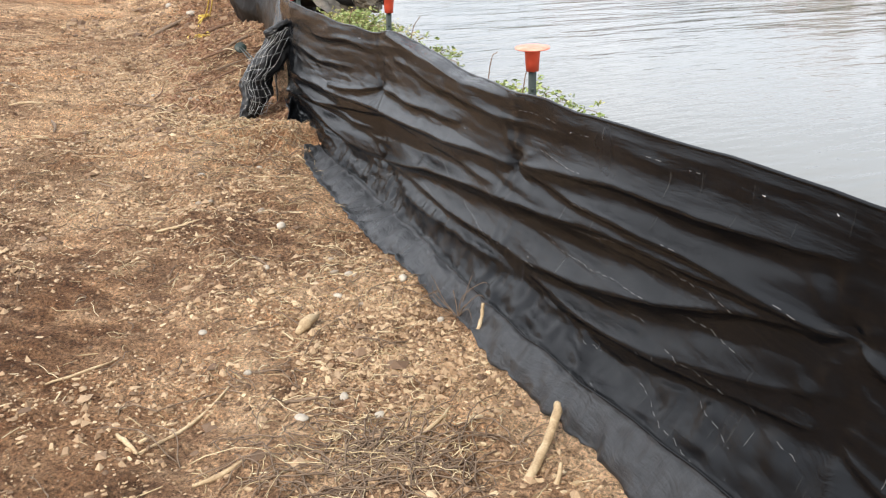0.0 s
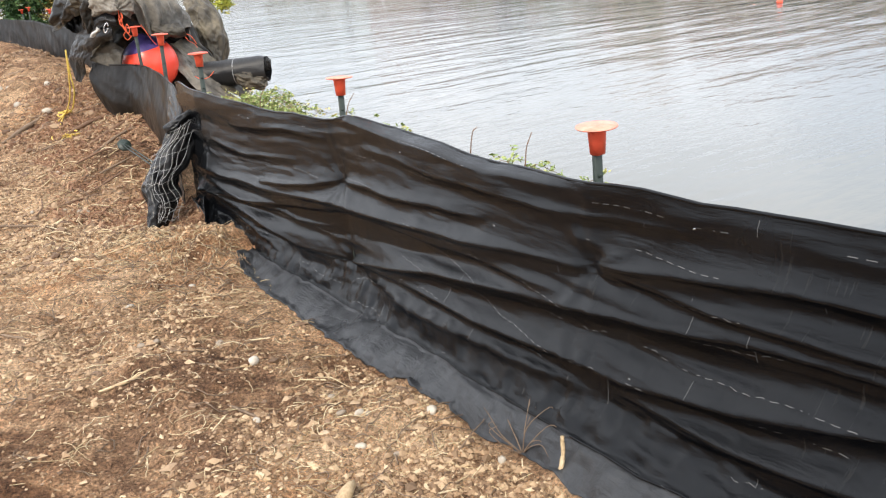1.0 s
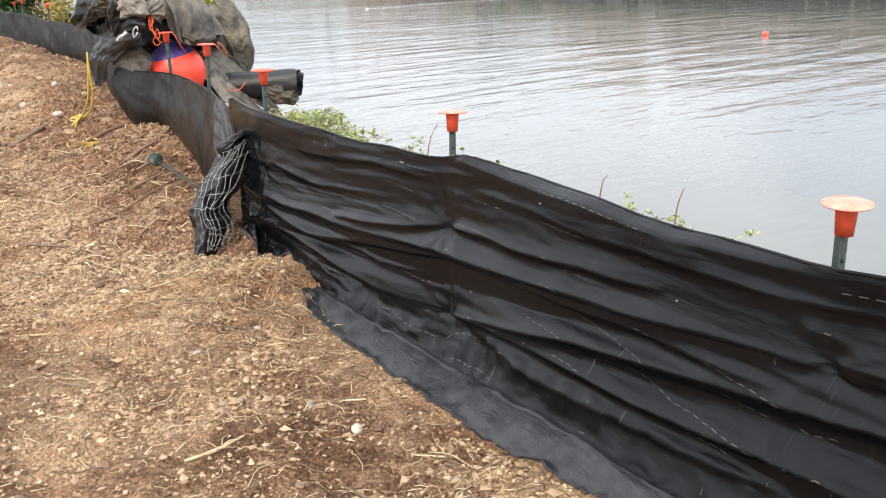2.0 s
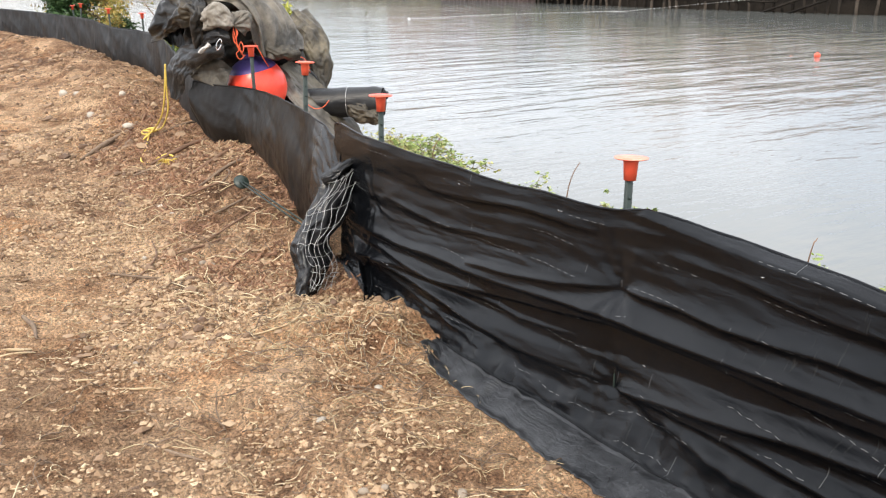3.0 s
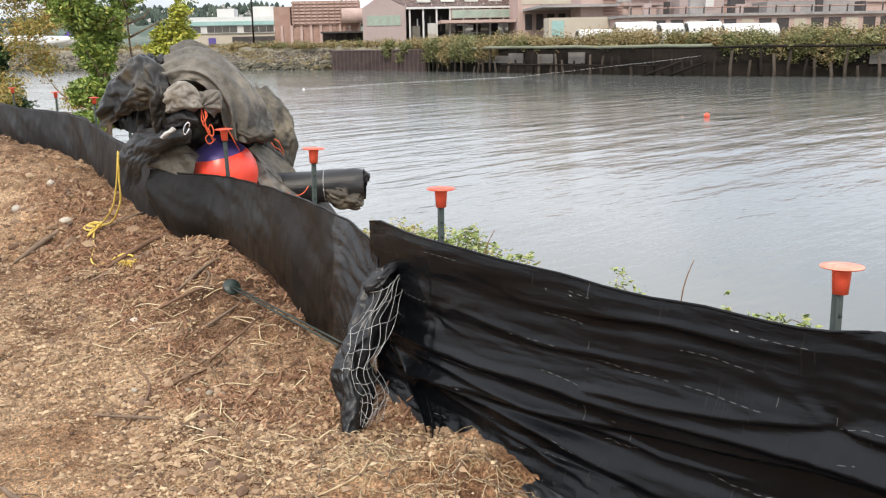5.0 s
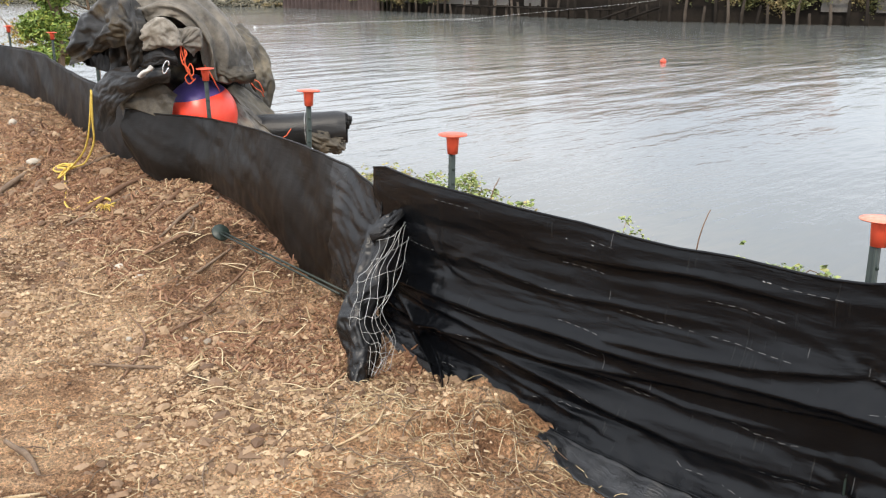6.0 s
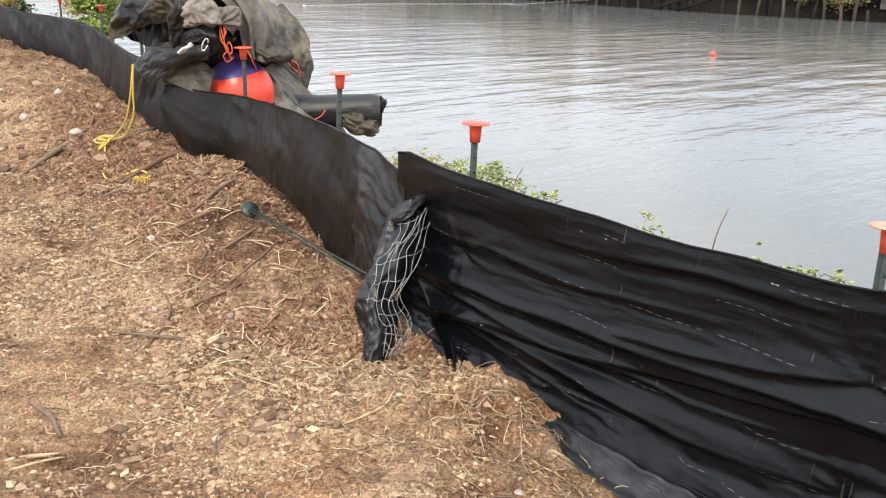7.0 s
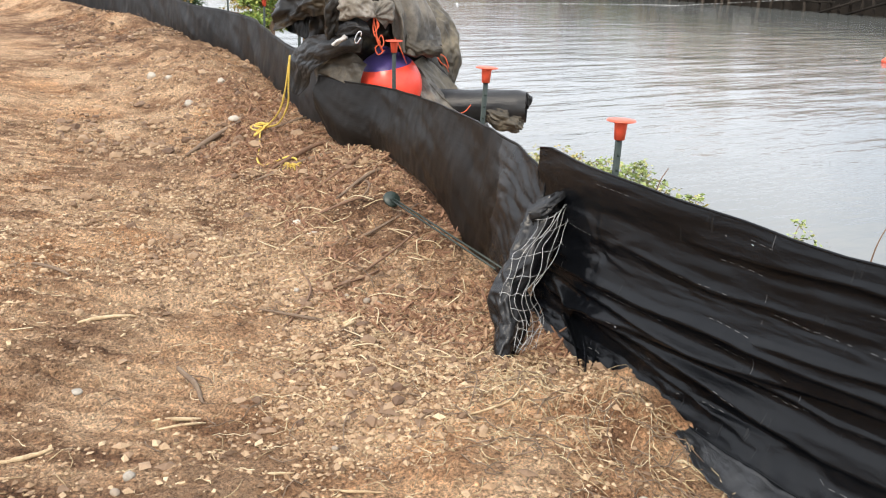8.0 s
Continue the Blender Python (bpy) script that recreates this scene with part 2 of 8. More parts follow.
def water_material():
    m, nd, ln, b = nodes_of("river_water")
    co = nd.new("ShaderNodeTexCoord").outputs["Object"]
    b.inputs["Roughness"].default_value = 0.10
    b.inputs["IOR"].default_value = 1.33
    tint = ramp(nd, [(0.35, (0.100, 0.108, 0.102)), (0.65, (0.140, 0.145, 0.136))])
    ln.new(noise_of(nd, ln, co, 0.03, 4, 0.6), tint.inputs[0])
    ln.new(tint.outputs[0], b.inputs["Base Color"])
    turn = nd.new("ShaderNodeMapping")
    turn.inputs["Rotation"].default_value = (0, 0, radians(-30))
    ln.new(co, turn.inputs["Vector"])
    swell = noise_of(nd, ln, turn.outputs[0], 0.55, 2, 0.45, (0.42, 1.5, 1))
    rip = noise_of(nd, ln, turn.outputs[0], 2.6, 3, 0.5, (0.5, 1.4, 1))
    patch = ramp(nd, [(0.36, (0.25,) * 3), (0.62, (1, 1, 1))])
    ln.new(noise_of(nd, ln, co, 0.045, 3, 0.5, (0.6, 1.6, 1)), patch.inputs[0])
    hs = nd.new("ShaderNodeMath")
    hs.operation = "MULTIPLY"
    ln.new(swell, hs.inputs[0])
    ln.new(patch.outputs[0], hs.inputs[1])
    first = bumped(nd, ln, b, hs.outputs[0], 0.6, 0.145)
    bumped(nd, ln, b, rip, 0.35, 0.05, first)
    return m


SOIL = soil_material()
WATER = water_material()
BLACK_CLOTH = geotextile("black_silt_cloth", (0.0022, 0.0026, 0.0034), (0.0056, 0.0064, 0.0080), 0.16, stitched=True, spec=0.25, weave=0.8, grain=0.10)
DUSTY_CLOTH = geotextile("dusty_silt_cloth", (0.0046, 0.0039, 0.0034), (0.0115, 0.0097, 0.0084), 0.38, dust=0.45, grain=0.10, weave=0.5, spec=0.22)
LEG_CLOTH = geotextile("crumpled_silt_cloth", (0.005, 0.0052, 0.0058), (0.016, 0.0163, 0.0175), 0.27, dust=0.5, spec=0.45, grain=0.12)
FAR_CLOTH = geotextile("grey_silt_cloth", (0.0032, 0.0033, 0.0036), (0.0085, 0.0085, 0.009), 0.5, grain=0.2, weave=0.25, spec=0.22)
TARP_GREY = geotextile("muddy_grey_tarp", (0.040, 0.036, 0.030), (0.16, 0.145, 0.122), 0.6, dust=0.5, weave=0.6, grain=0.12, mud=(0.27, 0.235, 0.185))
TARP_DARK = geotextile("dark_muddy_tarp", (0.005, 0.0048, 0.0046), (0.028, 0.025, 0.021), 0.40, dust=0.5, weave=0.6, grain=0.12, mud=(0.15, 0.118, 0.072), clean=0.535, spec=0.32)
TARP_PALE = geotextile("pale_crumpled_tarp", (0.10, 0.088, 0.07), (0.36, 0.33, 0.285), 0.65, dust=0.5, weave=0.6, grain=0.12, mud=(0.12, 0.095, 0.06))
TARP_OLIVE = geotextile("olive_muddy_tarp", (0.028, 0.024, 0.018), (0.10, 0.085, 0.062), 0.62, dust=0.5, weave=0.6, grain=0.12, mud=(0.21, 0.175, 0.115))
PALE_WEB = surface("pale_webbing", [(0.3, (0.40, 0.39, 0.37)), (0.7, (0.62, 0.61, 0.58))], 30, 0.7, 240, 0.3, 0.001)
FLAP_BLACK = geotextile("black_flap_cloth", (0.004, 0.0043, 0.0046), (0.014, 0.0145, 0.015), 0.38, dust=0.4, weave=0.8, grain=0.1)
ROLL_BLACK = geotextile("black_boom_skin", (0.008, 0.0085, 0.0095), (0.026, 0.026, 0.027), 0.36, mud=(0.10, 0.085, 0.062), clean=0.56, spec=0.4)
POST_GREEN = surface("dark_green_post_paint", [(0.35, (0.012, 0.022, 0.018)), (0.7, (0.03, 0.045, 0.036))], 30, 0.45, 200, 0.2, 0.001)
CAP_ORANGE = surface("orange_red_cap_plastic", [(0.3, (0.72, 0.085, 0.04)), (0.7, (0.86, 0.13, 0.07))], 14, 0.42, 160, 0.12, 0.001, per_object=0.12)
CAP_FADED = surface("sun_faded_orange_plastic", [(0.3, (0.78, 0.17, 0.10)), (0.52, (0.83, 0.30, 0.21)), (0.72, (0.87, 0.48, 0.38))], 28, 0.5, 120, 0.12, 0.001, per_object=0.15)
BUOY_RED = surface("fluorescent_buoy_vinyl", [(0.3, (0.90, 0.045, 0.028)), (0.7, (0.96, 0.11, 0.055))], 5, 0.33, 90, 0.08, 0.002)
BUOY_BLUE = surface("purple_blue_buoy_vinyl", [(0.3, (0.045, 0.03, 0.14)), (0.7, (0.10, 0.07, 0.24))], 9, 0.4, 90, 0.1, 0.002)
ROPE_YELLOW = surface("yellow_poly_rope", [(0.3, (0.55, 0.36, 0.04)), (0.7, (0.80, 0.62, 0.16))], 40, 0.6, 300, 0.4, 0.002)
ROPE_ORANGE = surface("orange_poly_rope", [(0.3, (0.62, 0.07, 0.02)), (0.7, (0.85, 0.17, 0.07))], 40, 0.6, 300, 0.4, 0.002)
WIRE = surface("galvanised_wire", [(0.3, (0.30, 0.30, 0.30)), (0.7, (0.55, 0.55, 0.54))], 20, 0.45, 200, 0.1, 0.001, metal=0.6)
STEEL = surface("bright_steel", [(0.3, (0.6, 0.6, 0.6)), (0.7, (0.8, 0.8, 0.8))], 20, 0.25, 200, 0.1, 0.001, metal=0.9)
BARK = surface("weathered_bark", [(0.3, (0.09, 0.06, 0.042)), (0.55, (0.20, 0.14, 0.095)), (0.75, (0.33, 0.25, 0.18))], 12, 0.88, 110, 0.6, 0.006)
PEELED = surface("peeled_pale_wood", [(0.32, (0.24, 0.15, 0.075)), (0.5, (0.46, 0.34, 0.20)), (0.7, (0.64, 0.52, 0.35))], 16, 0.7, 140, 0.4, 0.003)
ROOT = surface("red_brown_root", [(0.3, (0.10, 0.055, 0.034)), (0.7, (0.24, 0.14, 0.085))], 18, 0.85, 120, 0.5, 0.004)
STONE = surface("river_stone", [(0.3, (0.30, 0.26, 0.21)), (0.55, (0.46, 0.41, 0.34)), (0.72, (0.62, 0.57, 0.50))], 20, 0.8, 120, 0.3, 0.002, per_object=0.3)
CHALK = surface("white_stone", [(0.3, (0.21, 0.165, 0.12)), (0.7, (0.35, 0.29, 0.225))], 20, 0.75, 120, 0.3, 0.002)
GRAVEL = palette("gravel_bits", [(0.0, (0.17, 0.105, 0.062)), (0.5, (0.33, 0.22, 0.13)), (0.9, (0.47, 0.335, 0.205)), (1.0, (0.58, 0.46, 0.33))])
CHIPS = palette("wood_chip_bits", [(0.0, (0.17, 0.105, 0.06)), (0.4, (0.33, 0.22, 0.125)), (0.8, (0.48, 0.345, 0.20)), (1.0, (0.64, 0.50, 0.32))])
RED_CHIPS = palette("bark_mulch_bits", [(0.0, (0.12, 0.06, 0.035)), (0.5, (0.27, 0.14, 0.08)), (1.0, (0.46, 0.29, 0.17))])
STRAW = palette("dry_straw_bits", [(0.0, (0.34, 0.24, 0.13)), (0.5, (0.56, 0.43, 0.25)), (1.0, (0.76, 0.64, 0.43))])
LEAF_GREEN = leaf_material("bramble_leaves", [(0.0, (0.12, 0.17, 0.045)), (0.5, (0.24, 0.31, 0.09)), (0.85, (0.36, 0.40, 0.14)), (1.0, (0.42, 0.36, 0.15))])
LEAF_DRY = leaf_material("dry_grass_leaves", [(0.0, (0.22, 0.24, 0.07)), (0.6, (0.42, 0.42, 0.15)), (1.0, (0.46, 0.34, 0.14))])


# ---- shared shapes ----
def hashed(ix, iy, seed):
    h = (ix.astype(np.int64) * 374761393 + iy.astype(np.int64) * 668265263 + seed * 974634777) & 0xFFFFFFFF
    h = ((h ^ (h >> 13)) * 1274126177) & 0xFFFFFFFF
    return ((h ^ (h >> 16)) & 0xFFFFFF) / float(0xFFFFFF)


def vnoise(x, y, seed=0):
    """Smooth noise from -1 to 1 on arrays."""
    fx, fy = np.floor(x), np.floor(y)
    u, v = x - fx, y - fy
    u, v = u * u * (3 - 2 * u), v * v * (3 - 2 * v)
    a, b = hashed(fx, fy, seed), hashed(fx + 1, fy, seed)
    c, d = hashed(fx, fy + 1, seed), hashed(fx + 1, fy + 1, seed)
    return 2 * (a + (b - a) * u + (c - a) * v + (a - b - c + d) * u * v) - 1


def fbm(x, y, octaves=4, seed=0, gain=0.5):
    total, amp = 0.0, 1.0
    for k in range(octaves):
        total = total + amp * vnoise(x * 2 ** k + 17.3 * k, y * 2 ** k - 9.1 * k, seed + k)
        amp *= gain
    return total


def smooth01(t):
    t = np.clip(t, 0, 1)
    return t * t * (3 - 2 * t)


def mesh_of(name, verts, faces, mat, smooth=True, uvs=None):
    me = bpy.data.meshes.new(name)
    me.from_pydata([tuple(v) for v in np.asarray(verts, dtype=float).tolist()], [], [tuple(f) for f in (faces.tolist() if isinstance(faces, np.ndarray) else faces)])
    me.materials.append(mat)
    if smooth:
        me.polygons.foreach_set("use_smooth", [True] * len(me.polygons))
    if uvs is not None:
        layer = me.uv_layers.new(name="UVMap")
        idx = np.empty(len(me.loops), dtype=np.int32)
        me.loops.foreach_get("vertex_index", idx)
        layer.data.foreach_set("uv", np.asarray(uvs, dtype=np.float32)[idx].ravel())
    me.update()
    return me


def made(name, mesh, parent=None, label=""):
    ob = new(name, mesh)
    if parent:
        ob.parent = parent
    if label:
        ob["label"] = label
    return ob


def part(name, bm, mat, parent, label="", smooth=True):
    me = bpy.data.meshes.new(name)
    bm.to_mesh(me)
    bm.free()
    me.materials.append(mat)
    if smooth:
        me.polygons.foreach_set("use_smooth", [True] * len(me.polygons))
    return made(name, me, parent, label)


def base_at(name, x, y, z, label, category, group="", kind=""):
    ob = new(name)
    ob.location = (x, y, z)
    ob.empty_display_size = 0.1
    return tagged(ob, label, category, group, kind)


def grid_faces(nu, nv, wrap=False):
    i, j = np.meshgrid(np.arange(nu - (0 if wrap else 1)), np.arange(nv - 1), indexing="ij")
    i2 = (i + 1) % nu
    return np.stack([i * nv + j, i2 * nv + j, i2 * nv + j + 1, i * nv + j + 1], -1).reshape(-1, 4)


def tube(points, radii, sides=8, wob=0.0, seed=0, caps=True):
    """Verts and faces of a tapered, uneven tube along points."""
    pts = np.asarray(points, float)
    n = len(pts)
    radii = np.broadcast_to(np.asarray(radii, float), (n,)) if np.ndim(radii) == 0 else np.interp(np.linspace(0, 1, n), np.linspace(0, 1, len(radii)), radii)
    tan = np.gradient(pts, axis=0)
    tan /= np.linalg.norm(tan, axis=1)[:, None] + 1e-9
    up = np.array([0.13, 0.31, 0.94])
    rng = np.random.RandomState(seed)
    verts = []
    for k in range(n):
        a = np.cross(tan[k], up)
        a /= np.linalg.norm(a) + 1e-9
        b = np.cross(tan[k], a)
        for q in range(sides):
            th = 2 * math.pi * q / sides
            r = radii[k] * (1 + wob * rng.uniform(-1, 1))
            verts.append(pts[k] + r * (math.cos(th) * a + math.sin(th) * b))
    faces = []
    for k in range(n - 1):
        for q in range(sides):
            q2 = (q + 1) % sides
            faces.append((k * sides + q, k * sides + q2, (k + 1) * sides + q2, (k + 1) * sides + q))
    if caps:
        faces.append(tuple(range(sides))[::-1])
        faces.append(tuple((n - 1) * sides + q for q in range(sides)))
    return verts, faces


def smooth_line(points, steps=8):
    """Catmull-Rom through the points."""
    p = [np.asarray(q, float) for q in points]
    p = [2 * p[0] - p[1], *p, 2 * p[-1] - p[-2]]
    out = []
    for k in range(1, len(p) - 2):
        for t in np.linspace(0, 1, steps, endpoint=False):
            out.append(0.5 * (2 * p[k] + (p[k + 1] - p[k - 1]) * t + (2 * p[k - 1] - 5 * p[k] + 4 * p[k + 1] - p[k + 2]) * t * t
                              + (3 * p[k] - p[k - 1] - 3 * p[k + 1] + p[k + 2]) * t ** 3))
    out.append(p[-2])
    return np.array(out)


def joined(pieces):
    verts, faces, base = [], [], 0
    for v, f in pieces:
        verts.extend(v)
        faces.extend([tuple(i + base for i in q) for q in f])
        base += len(v)
    return verts, faces


def block(bm, lo, hi, bevel=0.0):
    r = bmesh.ops.create_cube(bm, size=1.0)
    for v in r["verts"]:
        v.co = Vector([lo[k] + (v.co[k] + 0.5) * (hi[k] - lo[k]) for k in range(3)])
    if bevel:
        edges = {e for v in r["verts"] for e in v.link_edges}
        bmesh.ops.bevel(bm, geom=list(edges), offset=bevel, segments=1, affect="EDGES")
    return r["verts"]


# ---- the lie of the land ----
FENCE = np.array([(60, -105), (9, -14), (2.20, -1.05), (1.60, 0.20), (1.02, 1.43), (0.427, 2.698), (-0.199, 4.152), (-0.942, 5.469), (-1.331, 6.54), (-1.773, 7.85),
                  (-2.62, 10.0), (-3.40, 12.6), (-4.2, 14.4), (-5.45, 17.0), (-7.3, 20.1), (-12, 26), (-30, 44), (-90, 95), (-420, 330)], float)
TOE = np.array([0.35, 0.35, 0.32, 0.32, 0.29, 0.155, 0.105, 0.14, 0.32, 0.47, 0.44, 0.42, 0.42, 0.42, 0.40, 0.3, 0.3, 0.3, 0.3])
WATER_Z = -2.3
FAR_BANK = np.array([(146, -56), (82, 46), (58.2, 84), (51, 89.5), (37, 118), (17.0, 147.5), (10.5, 147), (-6.3, 160), (-69, 211), (-160, 262), (-420, 380)], float)


def off_line(x, y, line, values=None):
    """Signed distance to a line of points (positive to its left-hand, landward side) and the value at the nearest place."""
    best, sign, val = np.full(x.shape, 1e9), np.ones(x.shape), np.zeros(x.shape)
    for k in range(len(line) - 1):
        a, b = line[k], line[k + 1]
        d = b - a
        t = np.clip(((x - a[0]) * d[0] + (y - a[1]) * d[1]) / (d @ d), 0, 1)
        px, py = a[0] + t * d[0], a[1] + t * d[1]
        dist = np.hypot(x - px, y - py)
        hit = dist < best
        best = np.where(hit, dist, best)
        sign = np.where(hit, np.sign(d[0] * (y - a[1]) - d[1] * (x - a[0])), sign)
        if values is not None:
            val = np.where(hit, values[k] + t * (values[k + 1] - values[k]), val)
    return best * sign, val


def land(x, y, fine=True):
    x, y = np.asarray(x, float), np.asarray(y, float)
    d, toe = off_line(x, y, FENCE, TOE)
    path = 0.185 + 0.022 * np.clip(y - 4.2, 0, 9) + 0.03 * fbm(x * 0.5, y * 0.5, 3, 5)
    near = np.clip(1 - d / 1.05, 0, 1)
    z = path + (toe - path) * smooth01(near)
    # spoil thrown up along the far run of cloth
    z = z + np.where(y > 8.5, 0.20 * smooth01((y - 8.5) / 3) * np.exp(-((d - 0.75) / 0.5) ** 2) * (1 + 0.5 * fbm(x * 1.5, y * 1.5, 3, 8)), 0)
    # little mound where the old cloth end is dug in
    z = z + 0.085 * np.exp(-(((x + 1.22) / 0.36) ** 2 + ((y - 5.08) / 0.32) ** 2)) + 0.08 * np.exp(-(((x + 0.90) / 0.20) ** 2 + ((y - 5.10) / 0.26) ** 2))
    # a shallow rut and its pressed lip along the edge of the lane
    z = z - 0.022 * np.exp(-((d - 1.12 - 0.10 * vnoise(y * 0.8, y * 0, 44)) / 0.10) ** 2) + 0.016 * np.exp(-((d - 0.90 - 0.08 * vnoise(y * 0.8, y * 0, 45)) / 0.12) ** 2)
    if fine:
        lump = 0.014 * fbm(x * 3.1, y * 3.1, 4, 21, 0.55) + 0.0085 * fbm(x * 15, y * 15, 3, 31, 0.65)
        # trodden clods, in patches
        broken = smooth01(0.50 + 1.3 * vnoise(x * 1.9, y * 1.9, 36))
        lump = lump + 0.013 * smooth01(2.6 * vnoise(x * 12 + 0.3 * vnoise(x * 30, y * 30, 34), y * 12, 35)) * broken + 0.007 * smooth01(3.0 * vnoise(x * 23, y * 23, 38)) * (0.25 + 0.75 * broken)
        rough = 1 + 0.9 * smooth01(near) * (y > 4.8)
        tread = np.tanh(1.6 * np.sin(2 * math.pi * (y * 0.97 + x * 0.24 + 0.05 * fbm(x, y, 2, 41)) / 0.135)) * 0.0165 * (0.65 + 0.6 * vnoise(x * 3, y * 7, 43))
        lane = smooth01((d - 1.3) / 0.4) * smooth01(0.62 + 1.3 * vnoise(x * 0.7, y * 0.5, 51))
        z = z + np.where(d > 0, lump * rough + tread * lane + np.where(y > 8, 0.02 * fbm(x * 6, y * 6, 3, 33, 0.6) * smooth01(1.6 - d), 0), lump)
    # unseen rise added landward of the path, to darken what the cloth reflects
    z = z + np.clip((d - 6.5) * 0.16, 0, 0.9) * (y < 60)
    # the bank behind the cloth, down to the river bed
    drop = toe + 0.06 - 0.62 * np.clip(-d - 0.55, 0, None)
    z = np.where(d < 0, np.minimum(z, drop + 0.02 * fbm(x * 2, y * 2, 3, 61)), z)
    z = np.maximum(z, -4.0)
    fd, _ = off_line(x, y, FAR_BANK)
    far = np.where(fd < 0, WATER_Z + np.clip(-fd, 0, 9.0) * 0.42, -4.0)
    return np.maximum(z, far)


def spaced(*spans):
    out = []
    for a, b, n in spans:
        out.extend(np.linspace(a, b, n, endpoint=False))
    out.append(spans[-1][1])
    return np.array(out)


gx = spaced((-900, -120, 26), (-120, -14, 40), (-14, -4.4, 60), (-4.4, -3.1, 52), (-3.1, 0.8, 270), (0.8, 1.5, 20), (1.5, 4, 24), (4, 40, 30), (40, 130, 40), (130, 900, 20))
gy = spaced((-300, -4, 24), (-4, 0.6, 20), (0.6, 1.5, 30), (1.5, 6.3, 330), (6.3, 8.2, 76), (8.2, 13, 84), (13, 24, 60), (24, 70, 30), (70, 240, 56), (240, 1100, 20))
GX, GY = np.meshgrid(gx, gy, indexing="ij")
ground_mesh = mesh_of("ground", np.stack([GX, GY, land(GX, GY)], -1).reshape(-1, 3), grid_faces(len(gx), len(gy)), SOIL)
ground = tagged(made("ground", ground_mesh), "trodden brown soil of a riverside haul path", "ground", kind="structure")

bm = bmesh.new()
bmesh.ops.create_grid(bm, x_segments=1, y_segments=1, size=1100)
water = part("water", bm, WATER, None, smooth=False)
water.location = (0, 300, WATER_Z)
tagged(water, "grey rippled river water under cloud", "water", kind="structure")


SKIRT_CLOTH = geotextile("dull_skirt_cloth", (0.010, 0.0108, 0.0125), (0.031, 0.033, 0.037), 0.33, dust=0.7, weave=1.6, grain=0.35, spec=0.62)


# ---- fence posts with mushroom caps ----
def build_post(x, y, top, lean=(0, 0), faded=False):
    z0 = float(land(x, y, False)) - 0.25
    post = base_at("fence_post", x, y, z0, "dark green steel fence post with an orange safety cap", "fence post", "fence posts")
    post.rotation_euler = (radians(lean[0]), radians(lean[1]), radians(22))
    h = top - z0 - 0.03
    shift = post.rotation_euler.to_matrix() @ Vector((0, 0, h))
    post.location.x, post.location.y = x - shift.x, y - shift.y
    bm = bmesh.new()
    block(bm, (-0.0125, -0.003, 0), (0.0125, 0.003, h), 0.001)
    block(bm, (-0.003, 0.0032, 0), (0.003, 0.021, h), 0.001)
    part("shaft", bm, POST_GREEN, post)
    for k in range(7):
        bm = bmesh.new()
        zk = h - 0.11 - 0.055 * k
        block(bm, (-0.005, -0.008, zk), (0.005, -0.0031, zk + 0.010), 0.0015)
        part("stud", bm, POST_GREEN, post)
    prof = [(0.017, -0.048), (0.0195, -0.048), (0.0235, 0.010), (0.026, 0.0165), (0.048, 0.0185), (0.052, 0.0195), (0.0535, 0.0215), (0.0525, 0.0245), (0.03, 0.0275), (0.0, 0.029)]
    n = 28
    verts = [(r * math.cos(2 * math.pi * q / n), r * math.sin(2 * math.pi * q / n), z + h + 0.001) for r, z in prof[:-1] for q in range(n)]
    verts.append((0, 0, h + 0.03))
    m = len(prof) - 1
    faces = [(k * n + q, k * n + (q + 1) % n, (k + 1) * n + (q + 1) % n, (k + 1) * n + q) for k in range(m - 1) for q in range(n)]
    faces += [((m - 1) * n + q, (m - 1) * n + (q + 1) % n, m * n) for q in range(n)]
    lo = [f for f in faces if max(f) < 7 * n]
    hi = [f for f in faces if max(f) >= 7 * n]
    cap = made("cap", mesh_of("cap", verts, lo, CAP_ORANGE), post, "orange-red plastic safety cap")
    used = sorted({i for f in hi for i in f})
    back = {i: k for k, i in enumerate(used)}
    made("cap_top", mesh_of("cap_top", [verts[i] for i in used], [tuple(back[i] for i in f) for f in hi], CAP_FADED if faded else CAP_ORANGE), cap, "sun-faded flat top" if faded else "")
    return post


POSTS = [(0.440, 2.700, 1.105, (1, -2), True), (-0.199, 4.152, 1.104, (-2, 2), True), (-0.942, 5.469, 1.136, (0, 0.5), False), (-1.331, 6.54, 1.186, (0, 2), False),
         (-1.773, 7.85, 1.178, (0, -1), False), (1.09, 1.45, 1.17, (0, 0), True), (1.64, 0.22, 1.2, (0, 1), True), (-2.55, 9.75, 1.15, (0, 0), False),
         (-3.22, 12.5, 1.16, (0, 1), False), (-3.9, 14.05, 1.16, (0, 0), False), (-4.78, 15.75, 1.16, (0, -1), False), (-5.95, 18.4, 1.16, (0, 3), False),
         (-6.2, 18.75, 1.12, (0, -4), False)]
for px, py, pt, pl, pf in POSTS:
    build_post(px, py, pt, pl, pf)


# ---- the black cloth fence ----
RUN = np.array([(-1.115, 5.89), (-0.942, 5.469), (-0.199, 4.152), (0.427, 2.698), (1.02, 1.43), (1.60, 0.20), (2.20, -1.05)], float)
RUN_S = np.concatenate([[0], np.cumsum(np.hypot(*np.diff(RUN, axis=0).T))])


